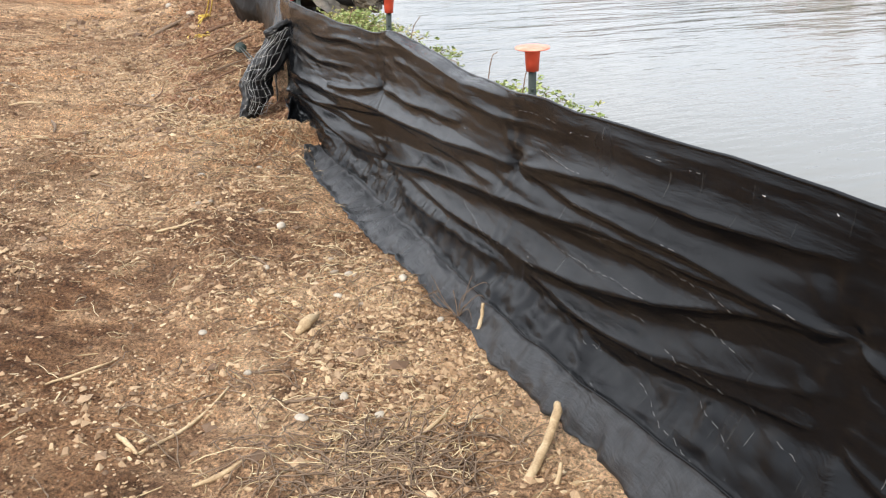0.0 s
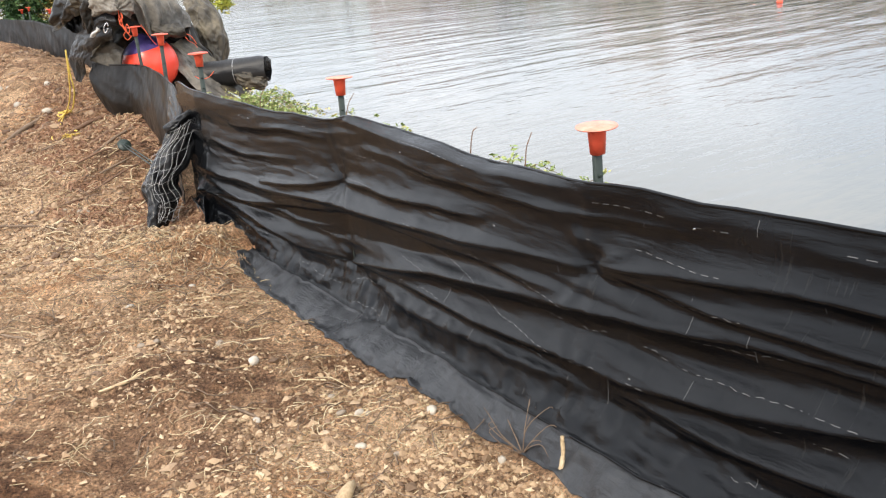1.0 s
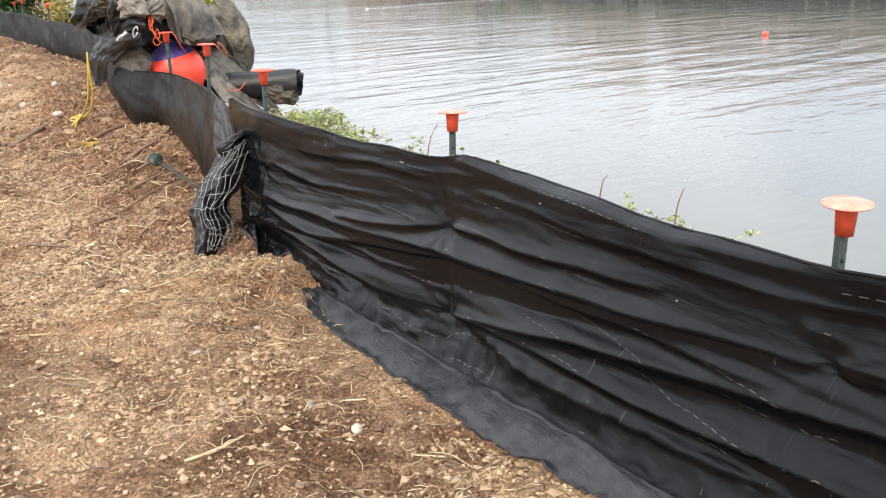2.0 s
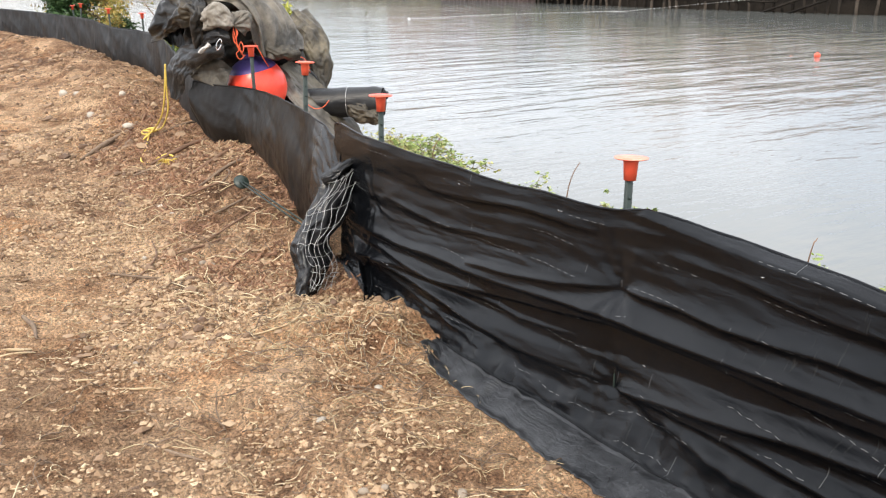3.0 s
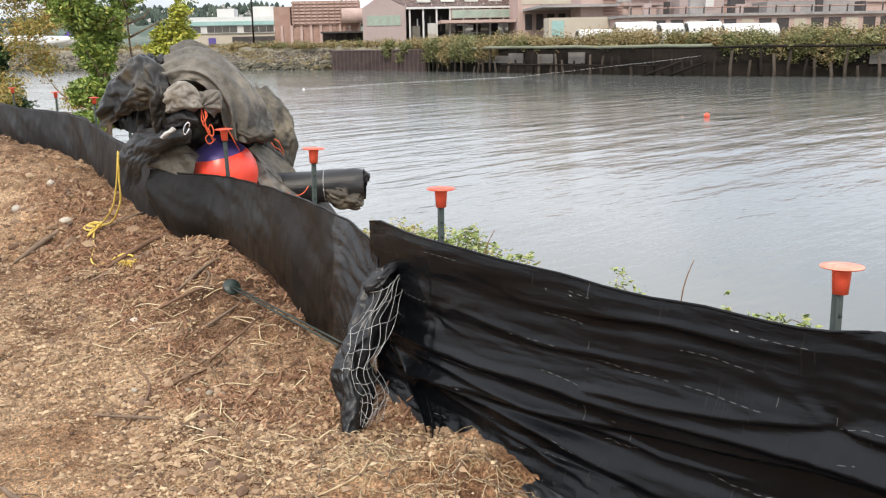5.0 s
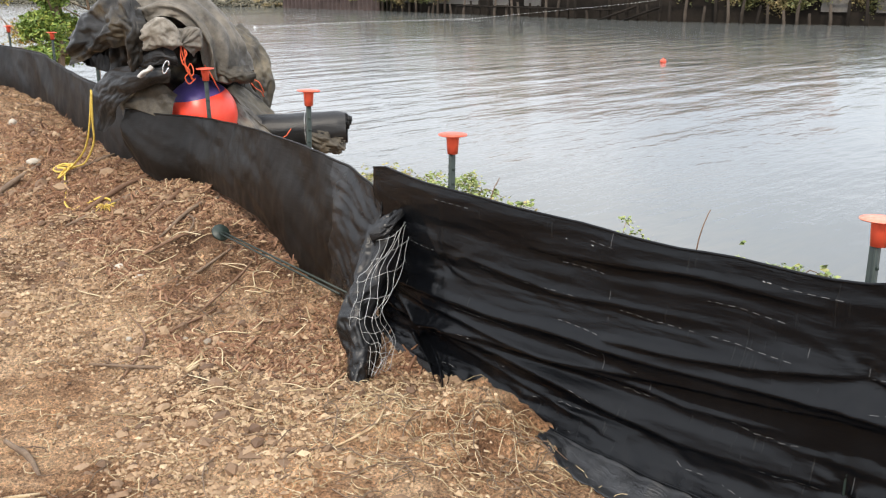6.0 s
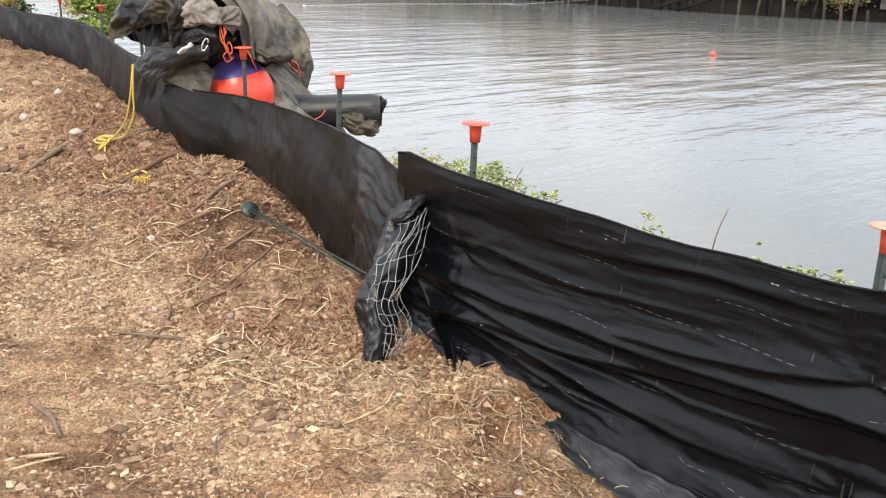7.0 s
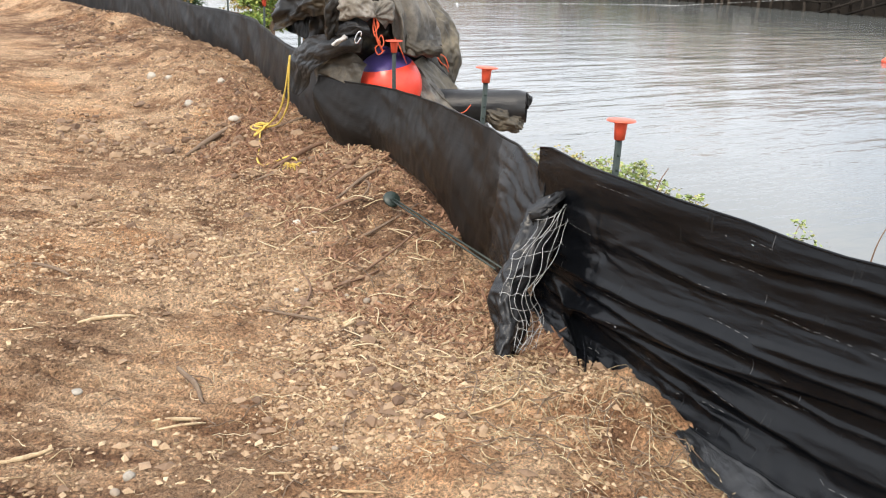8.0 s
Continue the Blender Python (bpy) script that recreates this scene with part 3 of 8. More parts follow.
def run_at(s):
    """Place on the line of posts and the level direction towards the path."""
    x, y = np.interp(s, RUN_S, RUN[:, 0]), np.interp(s, RUN_S, RUN[:, 1])
    e = 0.15
    dx = np.interp(s + e, RUN_S, RUN[:, 0]) - np.interp(s - e, RUN_S, RUN[:, 0])
    dy = np.interp(s + e, RUN_S, RUN[:, 1]) - np.interp(s - e, RUN_S, RUN[:, 1])
    ln_ = np.hypot(dx, dy)
    return x, y, dy / ln_, -dx / ln_


# pulled-in ties (place along the cloth, height) and the long folds that hang between them
TIES = [(0.46, 0.64), (0.44, 0.36), (2.02, 0.69), (2.00, 0.345), (3.60, 0.755), (3.58, 0.395), (4.95, 0.80), (4.94, 0.59), (6.25, 0.80), (6.25, 0.58)]
FOLDS = [
    (((0.10, 0.46), (0.5, 0.45), (1.0, 0.43), (1.5, 0.42), (2.0, 0.47)), 0.022, 0.024),
    (((0.12, 0.42), (0.5, 0.33), (0.9, 0.27), (1.3, 0.22)), 0.024, 0.026),
    (((0.14, 0.49), (0.57, 0.515), (1.36, 0.54), (2.03, 0.60), (2.69, 0.65), (3.17, 0.70), (3.60, 0.755)), 0.036, 0.045),
    (((0.10, 0.37), (0.60, 0.375), (1.07, 0.345), (1.52, 0.30), (2.00, 0.345)), 0.034, 0.040),
    (((0.16, 0.36), (0.80, 0.41), (1.26, 0.46), (1.73, 0.53), (2.28, 0.59), (2.9, 0.62), (3.5, 0.66)), 0.030, 0.035),
    (((1.20, 0.56), (1.75, 0.64), (2.02, 0.69)), 0.020, 0.024),
    (((2.02, 0.69), (2.3, 0.715), (2.67, 0.735), (3.1, 0.77)), 0.020, 0.026),
    (((2.00, 0.345), (2.67, 0.48), (3.17, 0.57), (3.53, 0.635), (3.86, 0.67), (4.16, 0.72), (4.95, 0.80)), 0.040, 0.042),
    (((2.00, 0.345), (2.5, 0.385), (3.0, 0.42), (3.5, 0.465), (3.75, 0.49), (4.09, 0.55), (4.42, 0.64), (4.71, 0.74), (4.95, 0.80)), 0.042, 0.040),
    (((2.00, 0.345), (2.48, 0.30), (3.0, 0.33), (3.29, 0.35), (3.58, 0.395)), 0.034, 0.045),
    (((3.60, 0.755), (3.89, 0.81), (4.22, 0.865), (4.6, 0.90), (4.95, 0.94)), 0.026, 0.030),
    (((3.60, 0.755), (4.0, 0.76), (4.5, 0.79), (4.95, 0.80)), 0.022, 0.026),
    (((3.58, 0.395), (3.94, 0.41), (4.44, 0.52), (4.79, 0.62), (5.0, 0.70)), 0.016, 0.040),
    (((3.58, 0.395), (4.1, 0.45), (4.6, 0.52), (4.94, 0.59)), 0.030, 0.040),
    (((0.85, 0.80), (1.2, 0.82), (1.49, 0.85), (1.9, 0.85)), 0.012, 0.020),
    (((2.2, 0.86), (2.8, 0.85), (3.4, 0.87), (4.0, 0.92)), 0.012, 0.022),
    (((0.55, 0.70), (1.0, 0.67), (1.6, 0.71)), 0.010, 0.022),
    (((4.95, 0.80), (5.5, 0.71), (6.25, 0.80)), 0.034, 0.040),
    (((4.94, 0.59), (5.5, 0.51), (6.25, 0.58)), 0.034, 0.050),
]


def relief(s, z):
    d = np.zeros(np.shape(s))
    for pts, amp, wide in FOLDS:
        ps, pz = zip(*pts)
        line = np.interp(s, ps, pz) + 0.006 * vnoise(s * 4.0, s * 0 + amp * 900, 7)
        along = np.clip((s - ps[0]) / (ps[-1] - ps[0]), 0, 1)
        inside = (s > ps[0]) & (s < ps[-1])
        taper = np.sqrt(np.clip(np.sin(math.pi * along), 0, 1))
        w = 1.12 * wide * (0.45 + 0.75 * taper)
        q = (z - line) / w
        d += np.where(inside, 1.32 * amp * taper * (np.exp(-np.where(q > 0, np.abs(q) / 0.95, np.abs(q) / 0.36) ** 1.05) - 0.40 * np.exp(-(((q + 1.35) / 0.8) ** 2))), 0)
    # finer creases that run with the pull of the cloth
    pull = z - 0.075 * s + 0.012 * fbm(s * 1.2, z * 3, 2, 66)
    for wide, amp, sd in ((0.085, 0.0075, 67), (0.040, 0.0042, 68), (0.019, 0.0022, 69)):
        d += amp * (1 - 1.6 * np.abs(vnoise(s * 0.45 / wide * 0.09 + sd, pull / wide, sd))) * smooth01(0.6 + 0.7 * vnoise(s * 0.9, z * 3, sd + 5)) * np.where(z > 0.6 + 0.04 * s, 0.45, 1.0)
    for ts, tz in TIES:
        dx, dz = s - ts, z - tz
        r, th = np.hypot(dx, dz), np.arctan2(dz, dx)
        d -= 0.016 * np.exp(-(r / 0.035) ** 2)
        d += 0.016 * (0.7 - np.abs(np.sin(3.5 * th + ts * 9 + 0.5 * np.sin(3 * th))) ** 0.6) * np.exp(-r / 0.13) * r / (r + 0.015)
    d += 0.007 * fbm(s * 1.7, z * 9, 3, 71) + 0.0016 * fbm(s * 9, z * 34, 3, 81)
    return d


TOP_S = [0.0, 0.08, 0.45, 0.85, 1.2, 1.8, 1.95, 2.10, 2.30, 2.6, 3.1, 3.4, 3.56, 3.8, 4.2, 4.9, 6.2, 7.8]
TOP_Z = [0.935, 0.955, 0.94, 0.922, 0.925, 0.925, 0.925, 0.965, 0.962, 0.945, 0.945, 0.962, 0.965, 0.99, 1.012, 1.055, 1.055, 1.055]


def build_black_cloth():
    s = np.arange(0, 7.75, 0.015)
    nv1, nv2, nv3 = 104, 18, 16
    rows = nv1 + nv2 + nv3
    S = np.repeat(s[:, None], rows, 1)
    top = np.interp(s, TOP_S, TOP_Z) + 0.006 * fbm(s * 3.0, s * 0, 3, 91)
    fold = np.interp(s, [0, 0.5, 1.2, 2.0, 2.4, 3.1, 3.55, 4.24, 4.5, 4.96, 5.6, 6.25, 7.7], [0.29, 0.27, 0.28, 0.345, 0.355, 0.39, 0.40, 0.40, 0.47, 0.59, 0.51, 0.58, 0.58])
    toe = np.interp(s, [0, 0.5, 1.2, 2.0, 3.58, 4.94, 7.7], [0.20, 0.125, 0.085, 0.105, 0.155, 0.28, 0.33])
    wide = np.interp(s, [0, 0.6, 0.8, 1.0, 1.2, 1.5, 2.0, 2.35, 2.8, 3.1, 3.5, 4.94, 7.7], [0.02, 0.03, 0.09, 0.175, 0.235, 0.26, 0.295, 0.285, 0.25, 0.225, 0.195, 0.195, 0.25]) + (0.012 * fbm(s * 5, s * 0, 3, 95) + 0.006 * fbm(s * 21, s * 0, 2, 96)) * smooth01((s - 0.8) / 0.8)
    O, Z = np.zeros((len(s), rows)), np.zeros((len(s), rows))
    f = np.linspace(0, 1, nv1)
    Z[:, :nv1] = top[:, None] + (fold - top)[:, None] * f
    O[:, :nv1] = 0.050 - 0.014 * f
    kz = np.interp(s, [0, 0.8, 1.2, 2.0, 2.5, 3.5, 4.2, 4.6, 4.96, 7.7], [0.25, 0.19, 0.17, 0.165, 0.20, 0.255, 0.305, 0.35, 0.39, 0.40])
    ko = np.interp(s, [0, 0.8, 2.0, 3.5, 7.7], [0.06, 0.085, 0.115, 0.115, 0.115])
    f = np.linspace(0, 1, nv2 + 1)[1:]
    Z[:, nv1:nv1 + nv2] = fold[:, None] + (kz - fold)[:, None] * f - 0.012 * np.sin(math.pi * f)
    O[:, nv1:nv1 + nv2] = 0.036 + (ko - 0.036)[:, None] * f
    f = np.linspace(0, 1, nv3 + 1)[1:]
    Z[:, nv1 + nv2:] = kz[:, None] + (toe - kz)[:, None] * f + 0.014 * np.sin(math.pi * f)
    O[:, nv1 + nv2:] = ko[:, None] + (np.maximum(wide, ko + 0.01) - ko)[:, None] * f
    fade = np.ones(rows)
    fade[nv1:] = np.linspace(0.9, 0.15, nv2 + nv3)
    fade[:6] = np.linspace(0.2, 1, 6)
    V0 = np.repeat(np.linspace(0, 1, rows)[None], len(s), 0)
    O += relief(S, Z) * fade
    O = np.maximum(O, 0.034)
    # crinkles across the skirt
    O[:, nv1 + 2:] += 0.006 * (1 - 2 * np.abs(vnoise(S * 14 + 2 * V0, V0 * 16, 97)))[:, nv1 + 2:] + 0.004 * fbm(S * 24, V0 * 18, 2, 99)[:, nv1 + 2:]
    Z[:, nv1 + 2:-1] += 0.008 * (1 - 2 * np.abs(vnoise(S * 9 - 4 * V0, V0 * 15 + 3, 98)))[:, nv1 + 2:-1]
    # the seam line along the skirt stands up a little
    O[:, nv1 + nv2 - 1] += 0.008
    Z[:, nv1 + nv2 - 1] += 0.006
    # slack top edge that flops back behind the posts
    back = np.interp(s, [2.03, 2.2, 2.5, 3.3, 3.56, 4.1], [0, 0.03, 0.05, 0.035, 0.0, 0])
    for k in range(4):
        O[:, k] -= back * (4 - k) / 4
    X, Y, nx, ny = run_at(S)
    X, Y = X - np.abs(nx) * O, Y - np.abs(ny) * O
    gz = land(X, Y) + 0.006
    low = np.zeros(rows, bool)
    low[nv1 + nv2:] = True
    Z = np.where(low & (S > 1.02), np.maximum(Z, gz), np.where(low, np.minimum(Z, gz - 0.04 * (1 - smooth01((S - 0.85) / 0.17))), Z))
    V = np.concatenate([np.zeros((len(s), 1)), np.cumsum(np.hypot(np.diff(O, axis=1), np.diff(Z, axis=1)), axis=1)], 1)
    thing = base_at("silt_fence", 0, 0, 0, "glossy black woven cloth silt fence, creased, its skirt spread on soil", "silt fence")
    P = np.stack([X, Y, Z], -1)
    UV = np.stack([S, V], -1)
    cut = nv1 + nv2
    for nm, sl, lab in (("fabric", slice(0, cut), ""), ("skirt", slice(cut - 1, rows), "dull black skirt spread on the soil")):
        q = P[:, sl]
        sheet = made(nm, mesh_of(nm, q.reshape(-1, 3), grid_faces(len(s), q.shape[1]), BLACK_CLOTH if nm == "fabric" else SKIRT_CLOTH, uvs=UV[:, sl].reshape(-1, 2)), thing, lab)
        mod = sheet.modifiers.new("thickness", "SOLIDIFY")
        mod.thickness, mod.offset = 0.0025, 0
    v, fc = tube(P[::8, cut - 1] + (0, 0, 0.002), 0.0045, 5)
    made("seam", mesh_of("seam", v, fc, BLACK_CLOTH), thing)
    # rolled hem and white staples
    hem_pts = np.stack([X[::6, 0], Y[::6, 0], Z[::6, 0] - 0.002], -1)
    v, fc = tube(hem_pts, 0.005, 6)
    made("hem", mesh_of("hem", v, fc, BLACK_CLOTH), thing)
    rng = np.random.RandomState(4)
    for k in range(14):
        i = int(rng.randint(20, len(s) - 20))
        j = int(rng.choice([7, 8, 10, 34, 37, 84]))
        bm = bmesh.new()
        a = rng.uniform(0.003, 0.006)
        block(bm, (-a, -0.0014, -0.0014), (a, 0.0014, 0.0014), 0.0005)
        st = part("staple", bm, STEEL, thing)
        st.location = (X[i, j] - 0.003, Y[i, j] - 0.002, Z[i, j])
        st.rotation_euler = (0, rng.uniform(-0.5, 0.5), math.atan2(-0.9, 0.43))
    return thing


build_black_cloth()


# ---- the older, torn cloth and its gathered end ----
def strip_cloth(name, line, tops, bottoms, bulge, mat, label, step=0.02, rows=46, seed=0, folds=0.012, kick=0.05, ends=None):
    line = smooth_line(np.array(line, float), 16)
    run = np.concatenate([[0], np.cumsum(np.hypot(*np.diff(line, axis=0).T))])
    s = np.arange(0, run[-1], step)
    x, y = np.interp(s, run, line[:, 0]), np.interp(s, run, line[:, 1])
    dx, dy = np.gradient(x), np.gradient(y)
    ln_ = np.hypot(dx, dy)
    nx, ny = -dy / ln_, dx / ln_
    flip = np.where(nx > 0, -1, 1)
    nx, ny = nx * flip, ny * flip
    q = s / run[-1]
    top, bot = np.interp(q, *zip(*tops)), np.interp(q, *zip(*bottoms))
    f = np.linspace(0, 1, rows)
    S, F = np.meshgrid(s, f, indexing="ij")
    Z = top[:, None] + (bot - top)[:, None] * f
    O = 0.03 + bulge * np.sin(math.pi * F ** 1.3) + kick * F ** 4
    O = O + folds * (fbm(S * 1.4 + F * 1.2, F * 1.6 + S * 0.4, 3, 100 + seed) + 0.35 * fbm(S * 9, F * 3, 3, 110 + seed))
    if ends is not None:
        O = O + ends(S / run[-1], F)
    X, Y = x[:, None] + nx[:, None] * O, y[:, None] + ny[:, None] * O
    me = mesh_of(name, np.stack([X, Y, Z], -1).reshape(-1, 3), grid_faces(len(s), rows), mat, uvs=np.stack([S, F * (top - bot)[:, None]], -1).reshape(-1, 2))
    ob = base_at(name, 0, 0, 0, label, "silt fence")
    sheet = made("fabric", me, ob)
    mod = sheet.modifiers.new("thickness", "SOLIDIFY")
    mod.thickness, mod.offset = 0.003, 0
    if ends is not None:
        # the bunched corner is cleaner and shinier than the dusty run
        me.materials.append(LEG_CLOTH)
        cut = 0.135 + 0.03 * fbm(f * 3, f * 0, 2, 77)
        fi = np.arange((len(s) - 1) * (rows - 1))
        me.polygons.foreach_set("material_index", ((fi // (rows - 1)) / len(s) < cut[fi % (rows - 1)]).astype(np.int32))
    v, f_ = tube(np.stack([X[::3, 0], Y[::3, 0], Z[::3, 0]], -1), 0.006, 6)
    made("hem", mesh_of("hem", v, f_, mat), ob)
    return ob, np.stack([X, Y, Z], -1)


def gather(q, f):
    """Creases that run together into the knotted corner."""
    near = np.clip((0.20 - q) / 0.20, 0, 1)
    ang = np.arctan2(1.1 * (f - 0.22), (q + 0.01) * 4)
    rays = np.abs(np.sin(7.5 * ang + 0.6 * np.sin(20 * q))) ** 0.7 + 0.45 * np.abs(np.sin(17 * ang + 1.3)) ** 0.8
    return near ** 0.7 * (0.008 * rays + 0.010) + 0.006 * np.abs(np.sin(26 * f + 30 * q)) * near


old_cloth, _ = strip_cloth("silt_fence", [(-1.095, 5.84), (-1.19, 6.10), (-1.331, 6.54), (-1.54, 7.15), (-1.773, 7.85), (-2.02, 8.13), (-2.25, 8.40)],
                           [(0, 0.84), (0.10, 0.90), (0.25, 0.92), (0.45, 0.925), (0.75, 0.88), (0.9, 0.875), (1, 0.885)],
                           [(0, 0.10), (0.045, 0.14), (0.09, 0.32), (0.25, 0.31), (0.34, 0.40), (0.44, 0.47), (0.55, 0.50), (0.75, 0.48), (0.88, 0.45), (0.94, 0.50), (1, 0.68)],
                           0.05, DUSTY_CLOTH, "dusty black cloth panel torn loose, sagging over bare roots", step=0.012, rows=64, seed=3, ends=gather, folds=0.014)
old_back, _ = strip_cloth("silt_fence", [(-2.12, 8.62), (-2.30, 9.05), (-2.62, 10.0), (-3.05, 11.5), (-3.36, 12.6), (-3.94, 13.95), (-4.6, 15.1), (-5.4, 16.9), (-6.3, 18.5), (-7.3, 20.1), (-9.2, 22.6), (-12, 26)],
                          [(0, 0.86), (0.05, 0.9), (0.2, 0.95), (0.32, 0.93), (0.42, 0.96), (0.55, 0.95), (1, 0.98)], [(0, 0.35), (1, 0.35)],
                          0.03, FAR_CLOTH, "grey weathered cloth silt fence run along the bank", step=0.05, rows=24, seed=9, folds=0.016)


def build_gathered_end():
    """Cloth end twisted into a hanging leg, with fence wire still round it."""
    thing = base_at("gathered_cloth_end", -1.325, 5.46, 0.165, "twisted black cloth end wrapped in loose wire mesh on soil", "cloth bundle")
    off = np.array(thing.location)
    laid_cloth("cloth", [
        [(-1.181, 5.810, 0.697), (-1.215, 5.750, 0.607), (-1.256, 5.690, 0.524), (-1.309, 5.640, 0.450), (-1.343, 5.600, 0.381), (-1.338, 5.570, 0.296), (-1.337, 5.540, 0.229), (-1.332, 5.510, 0.179)],
        [(-1.204, 5.740, 0.718), (-1.238, 5.680, 0.630), (-1.279, 5.620, 0.549), (-1.330, 5.570, 0.477), (-1.364, 5.530, 0.410), (-1.359, 5.500, 0.327), (-1.358, 5.470, 0.262), (-1.353, 5.440, 0.214)],
        [(-1.141, 5.710, 0.762), (-1.176, 5.650, 0.655), (-1.224, 5.585, 0.560), (-1.277, 5.530, 0.486), (-1.311, 5.485, 0.417), (-1.308, 5.450, 0.342), (-1.318, 5.415, 0.281), (-1.334, 5.385, 0.236)],
        [(-1.050, 5.800, 0.774), (-1.088, 5.740, 0.644), (-1.144, 5.670, 0.529), (-1.200, 5.610, 0.450), (-1.237, 5.560, 0.376), (-1.234, 5.520, 0.304), (-1.256, 5.480, 0.245), (-1.295, 5.450, 0.200)],
        [(-1.045, 5.870, 0.756), (-1.083, 5.810, 0.623), (-1.139, 5.740, 0.506), (-1.196, 5.680, 0.424), (-1.233, 5.630, 0.349), (-1.230, 5.590, 0.275), (-1.252, 5.550, 0.214), (-1.292, 5.520, 0.168)]],
        LEG_CLOTH, "", slack=(1.30, 1.10), nu=80, nv=100, seed=41, category="", parent=thing, origin=off, jitter=0.014)
    laid_cloth("knot", [
        [(-1.046, 5.760, 0.820), (-1.124, 5.720, 0.786), (-1.188, 5.700, 0.756), (-1.220, 5.700, 0.729)],
        [(-1.049, 5.720, 0.802), (-1.117, 5.660, 0.763), (-1.176, 5.640, 0.732), (-1.220, 5.660, 0.714)],
        [(-1.059, 5.740, 0.774), (-1.105, 5.690, 0.727), (-1.149, 5.670, 0.694), (-1.198, 5.680, 0.668)]],
        LEG_CLOTH, "", slack=(1.35, 1.05), nu=60, nv=60, seed=44, category="", parent=thing, origin=off, folds=3, amp=0.008)
    # torn tongue that lies on the soil beside the foot
    tng = smooth_line([(-1.02, 5.62, 0.30), (-1.00, 5.46, 0.235), (-1.01, 5.33, 0.215), (-1.03, 5.24, 0.225)], 10)
    wv = np.linspace(-1, 1, 18)
    P = np.array([[c + np.array((0.055 * a * (1 - 0.6 * k / len(tng)), 0.02 * a, 0.02 * math.sin(6 * a + k * 0.2))) for a in wv] for k, c in enumerate(tng)])
    tg = made("torn_flap", mesh_of("torn_flap", P.reshape(-1, 3) - off, grid_faces(len(tng), 18), BLACK_CLOTH, uvs=np.zeros((P.shape[0] * 18, 2))), thing)
    tg.modifiers.new("thickness", "SOLIDIFY").thickness = 0.004
    # loose wire mesh that hangs from the corner and crumples at the foot
    near, far = smooth_line([(-1.189, 5.640, 0.706), (-1.243, 5.580, 0.631), (-1.297, 5.540, 0.577), (-1.302, 5.500, 0.508), (-1.341, 5.470, 0.431), (-1.317, 5.440, 0.347), (-1.309, 5.410, 0.257)], 8), smooth_line([(-1.034, 5.720, 0.782), (-1.063, 5.660, 0.690), (-1.110, 5.600, 0.609), (-1.164, 5.550, 0.519), (-1.209, 5.510, 0.444), (-1.154, 5.470, 0.333), (-1.209, 5.430, 0.240)], 8)
    rng = np.random.RandomState(12)
    down = np.linspace(0, 1, len(near))
    mesh_at = lambda u, v: np.array([np.interp(v, down, near[:, k]) * (1 - u) + np.interp(v, down, far[:, k]) * u for k in range(3)])
    belly = lambda u, v: np.array((0.01 * math.sin(9 * v + 4 * u), -0.045 * math.sin(math.pi * u) - 0.012 * math.sin(7 * u + 5 * v), 0.0))
    for k in range(7):
        sway = rng.uniform(-0.04, 0.04, 14) * np.linspace(0.2, 1, 14)
        pts = [mesh_at(k / 6 + sway[i], v) + belly(k / 6, v) + rng.normal(0, 0.0035 + 0.010 * max(0, v - 0.7), 3) for i, v in enumerate(np.linspace(0, 1, 14))]
        v_, f = tube(smooth_line(pts, 4), 0.0011, 5)
        made("upright_wire", mesh_of("upright_wire", np.array(v_) - off, f, WIRE), thing)
    for k, v in enumerate((0.02, 0.16, 0.34, 0.50, 0.64, 0.74, 0.81, 0.87, 0.93, 0.98)):
        tip = rng.uniform(-0.03, 0.03)
        pts = [mesh_at(u, min(1, v + tip * (u - 0.5))) + belly(u, v) + rng.normal(0, 0.003 + 0.014 * max(0, v - 0.7), 3) for u in np.linspace(-0.04, 1.04, 9)]
        v_, f = tube(smooth_line(pts, 4), 0.0011, 5)
        made("cross_wire", mesh_of("cross_wire", np.array(v_) - off, f, WIRE), thing)


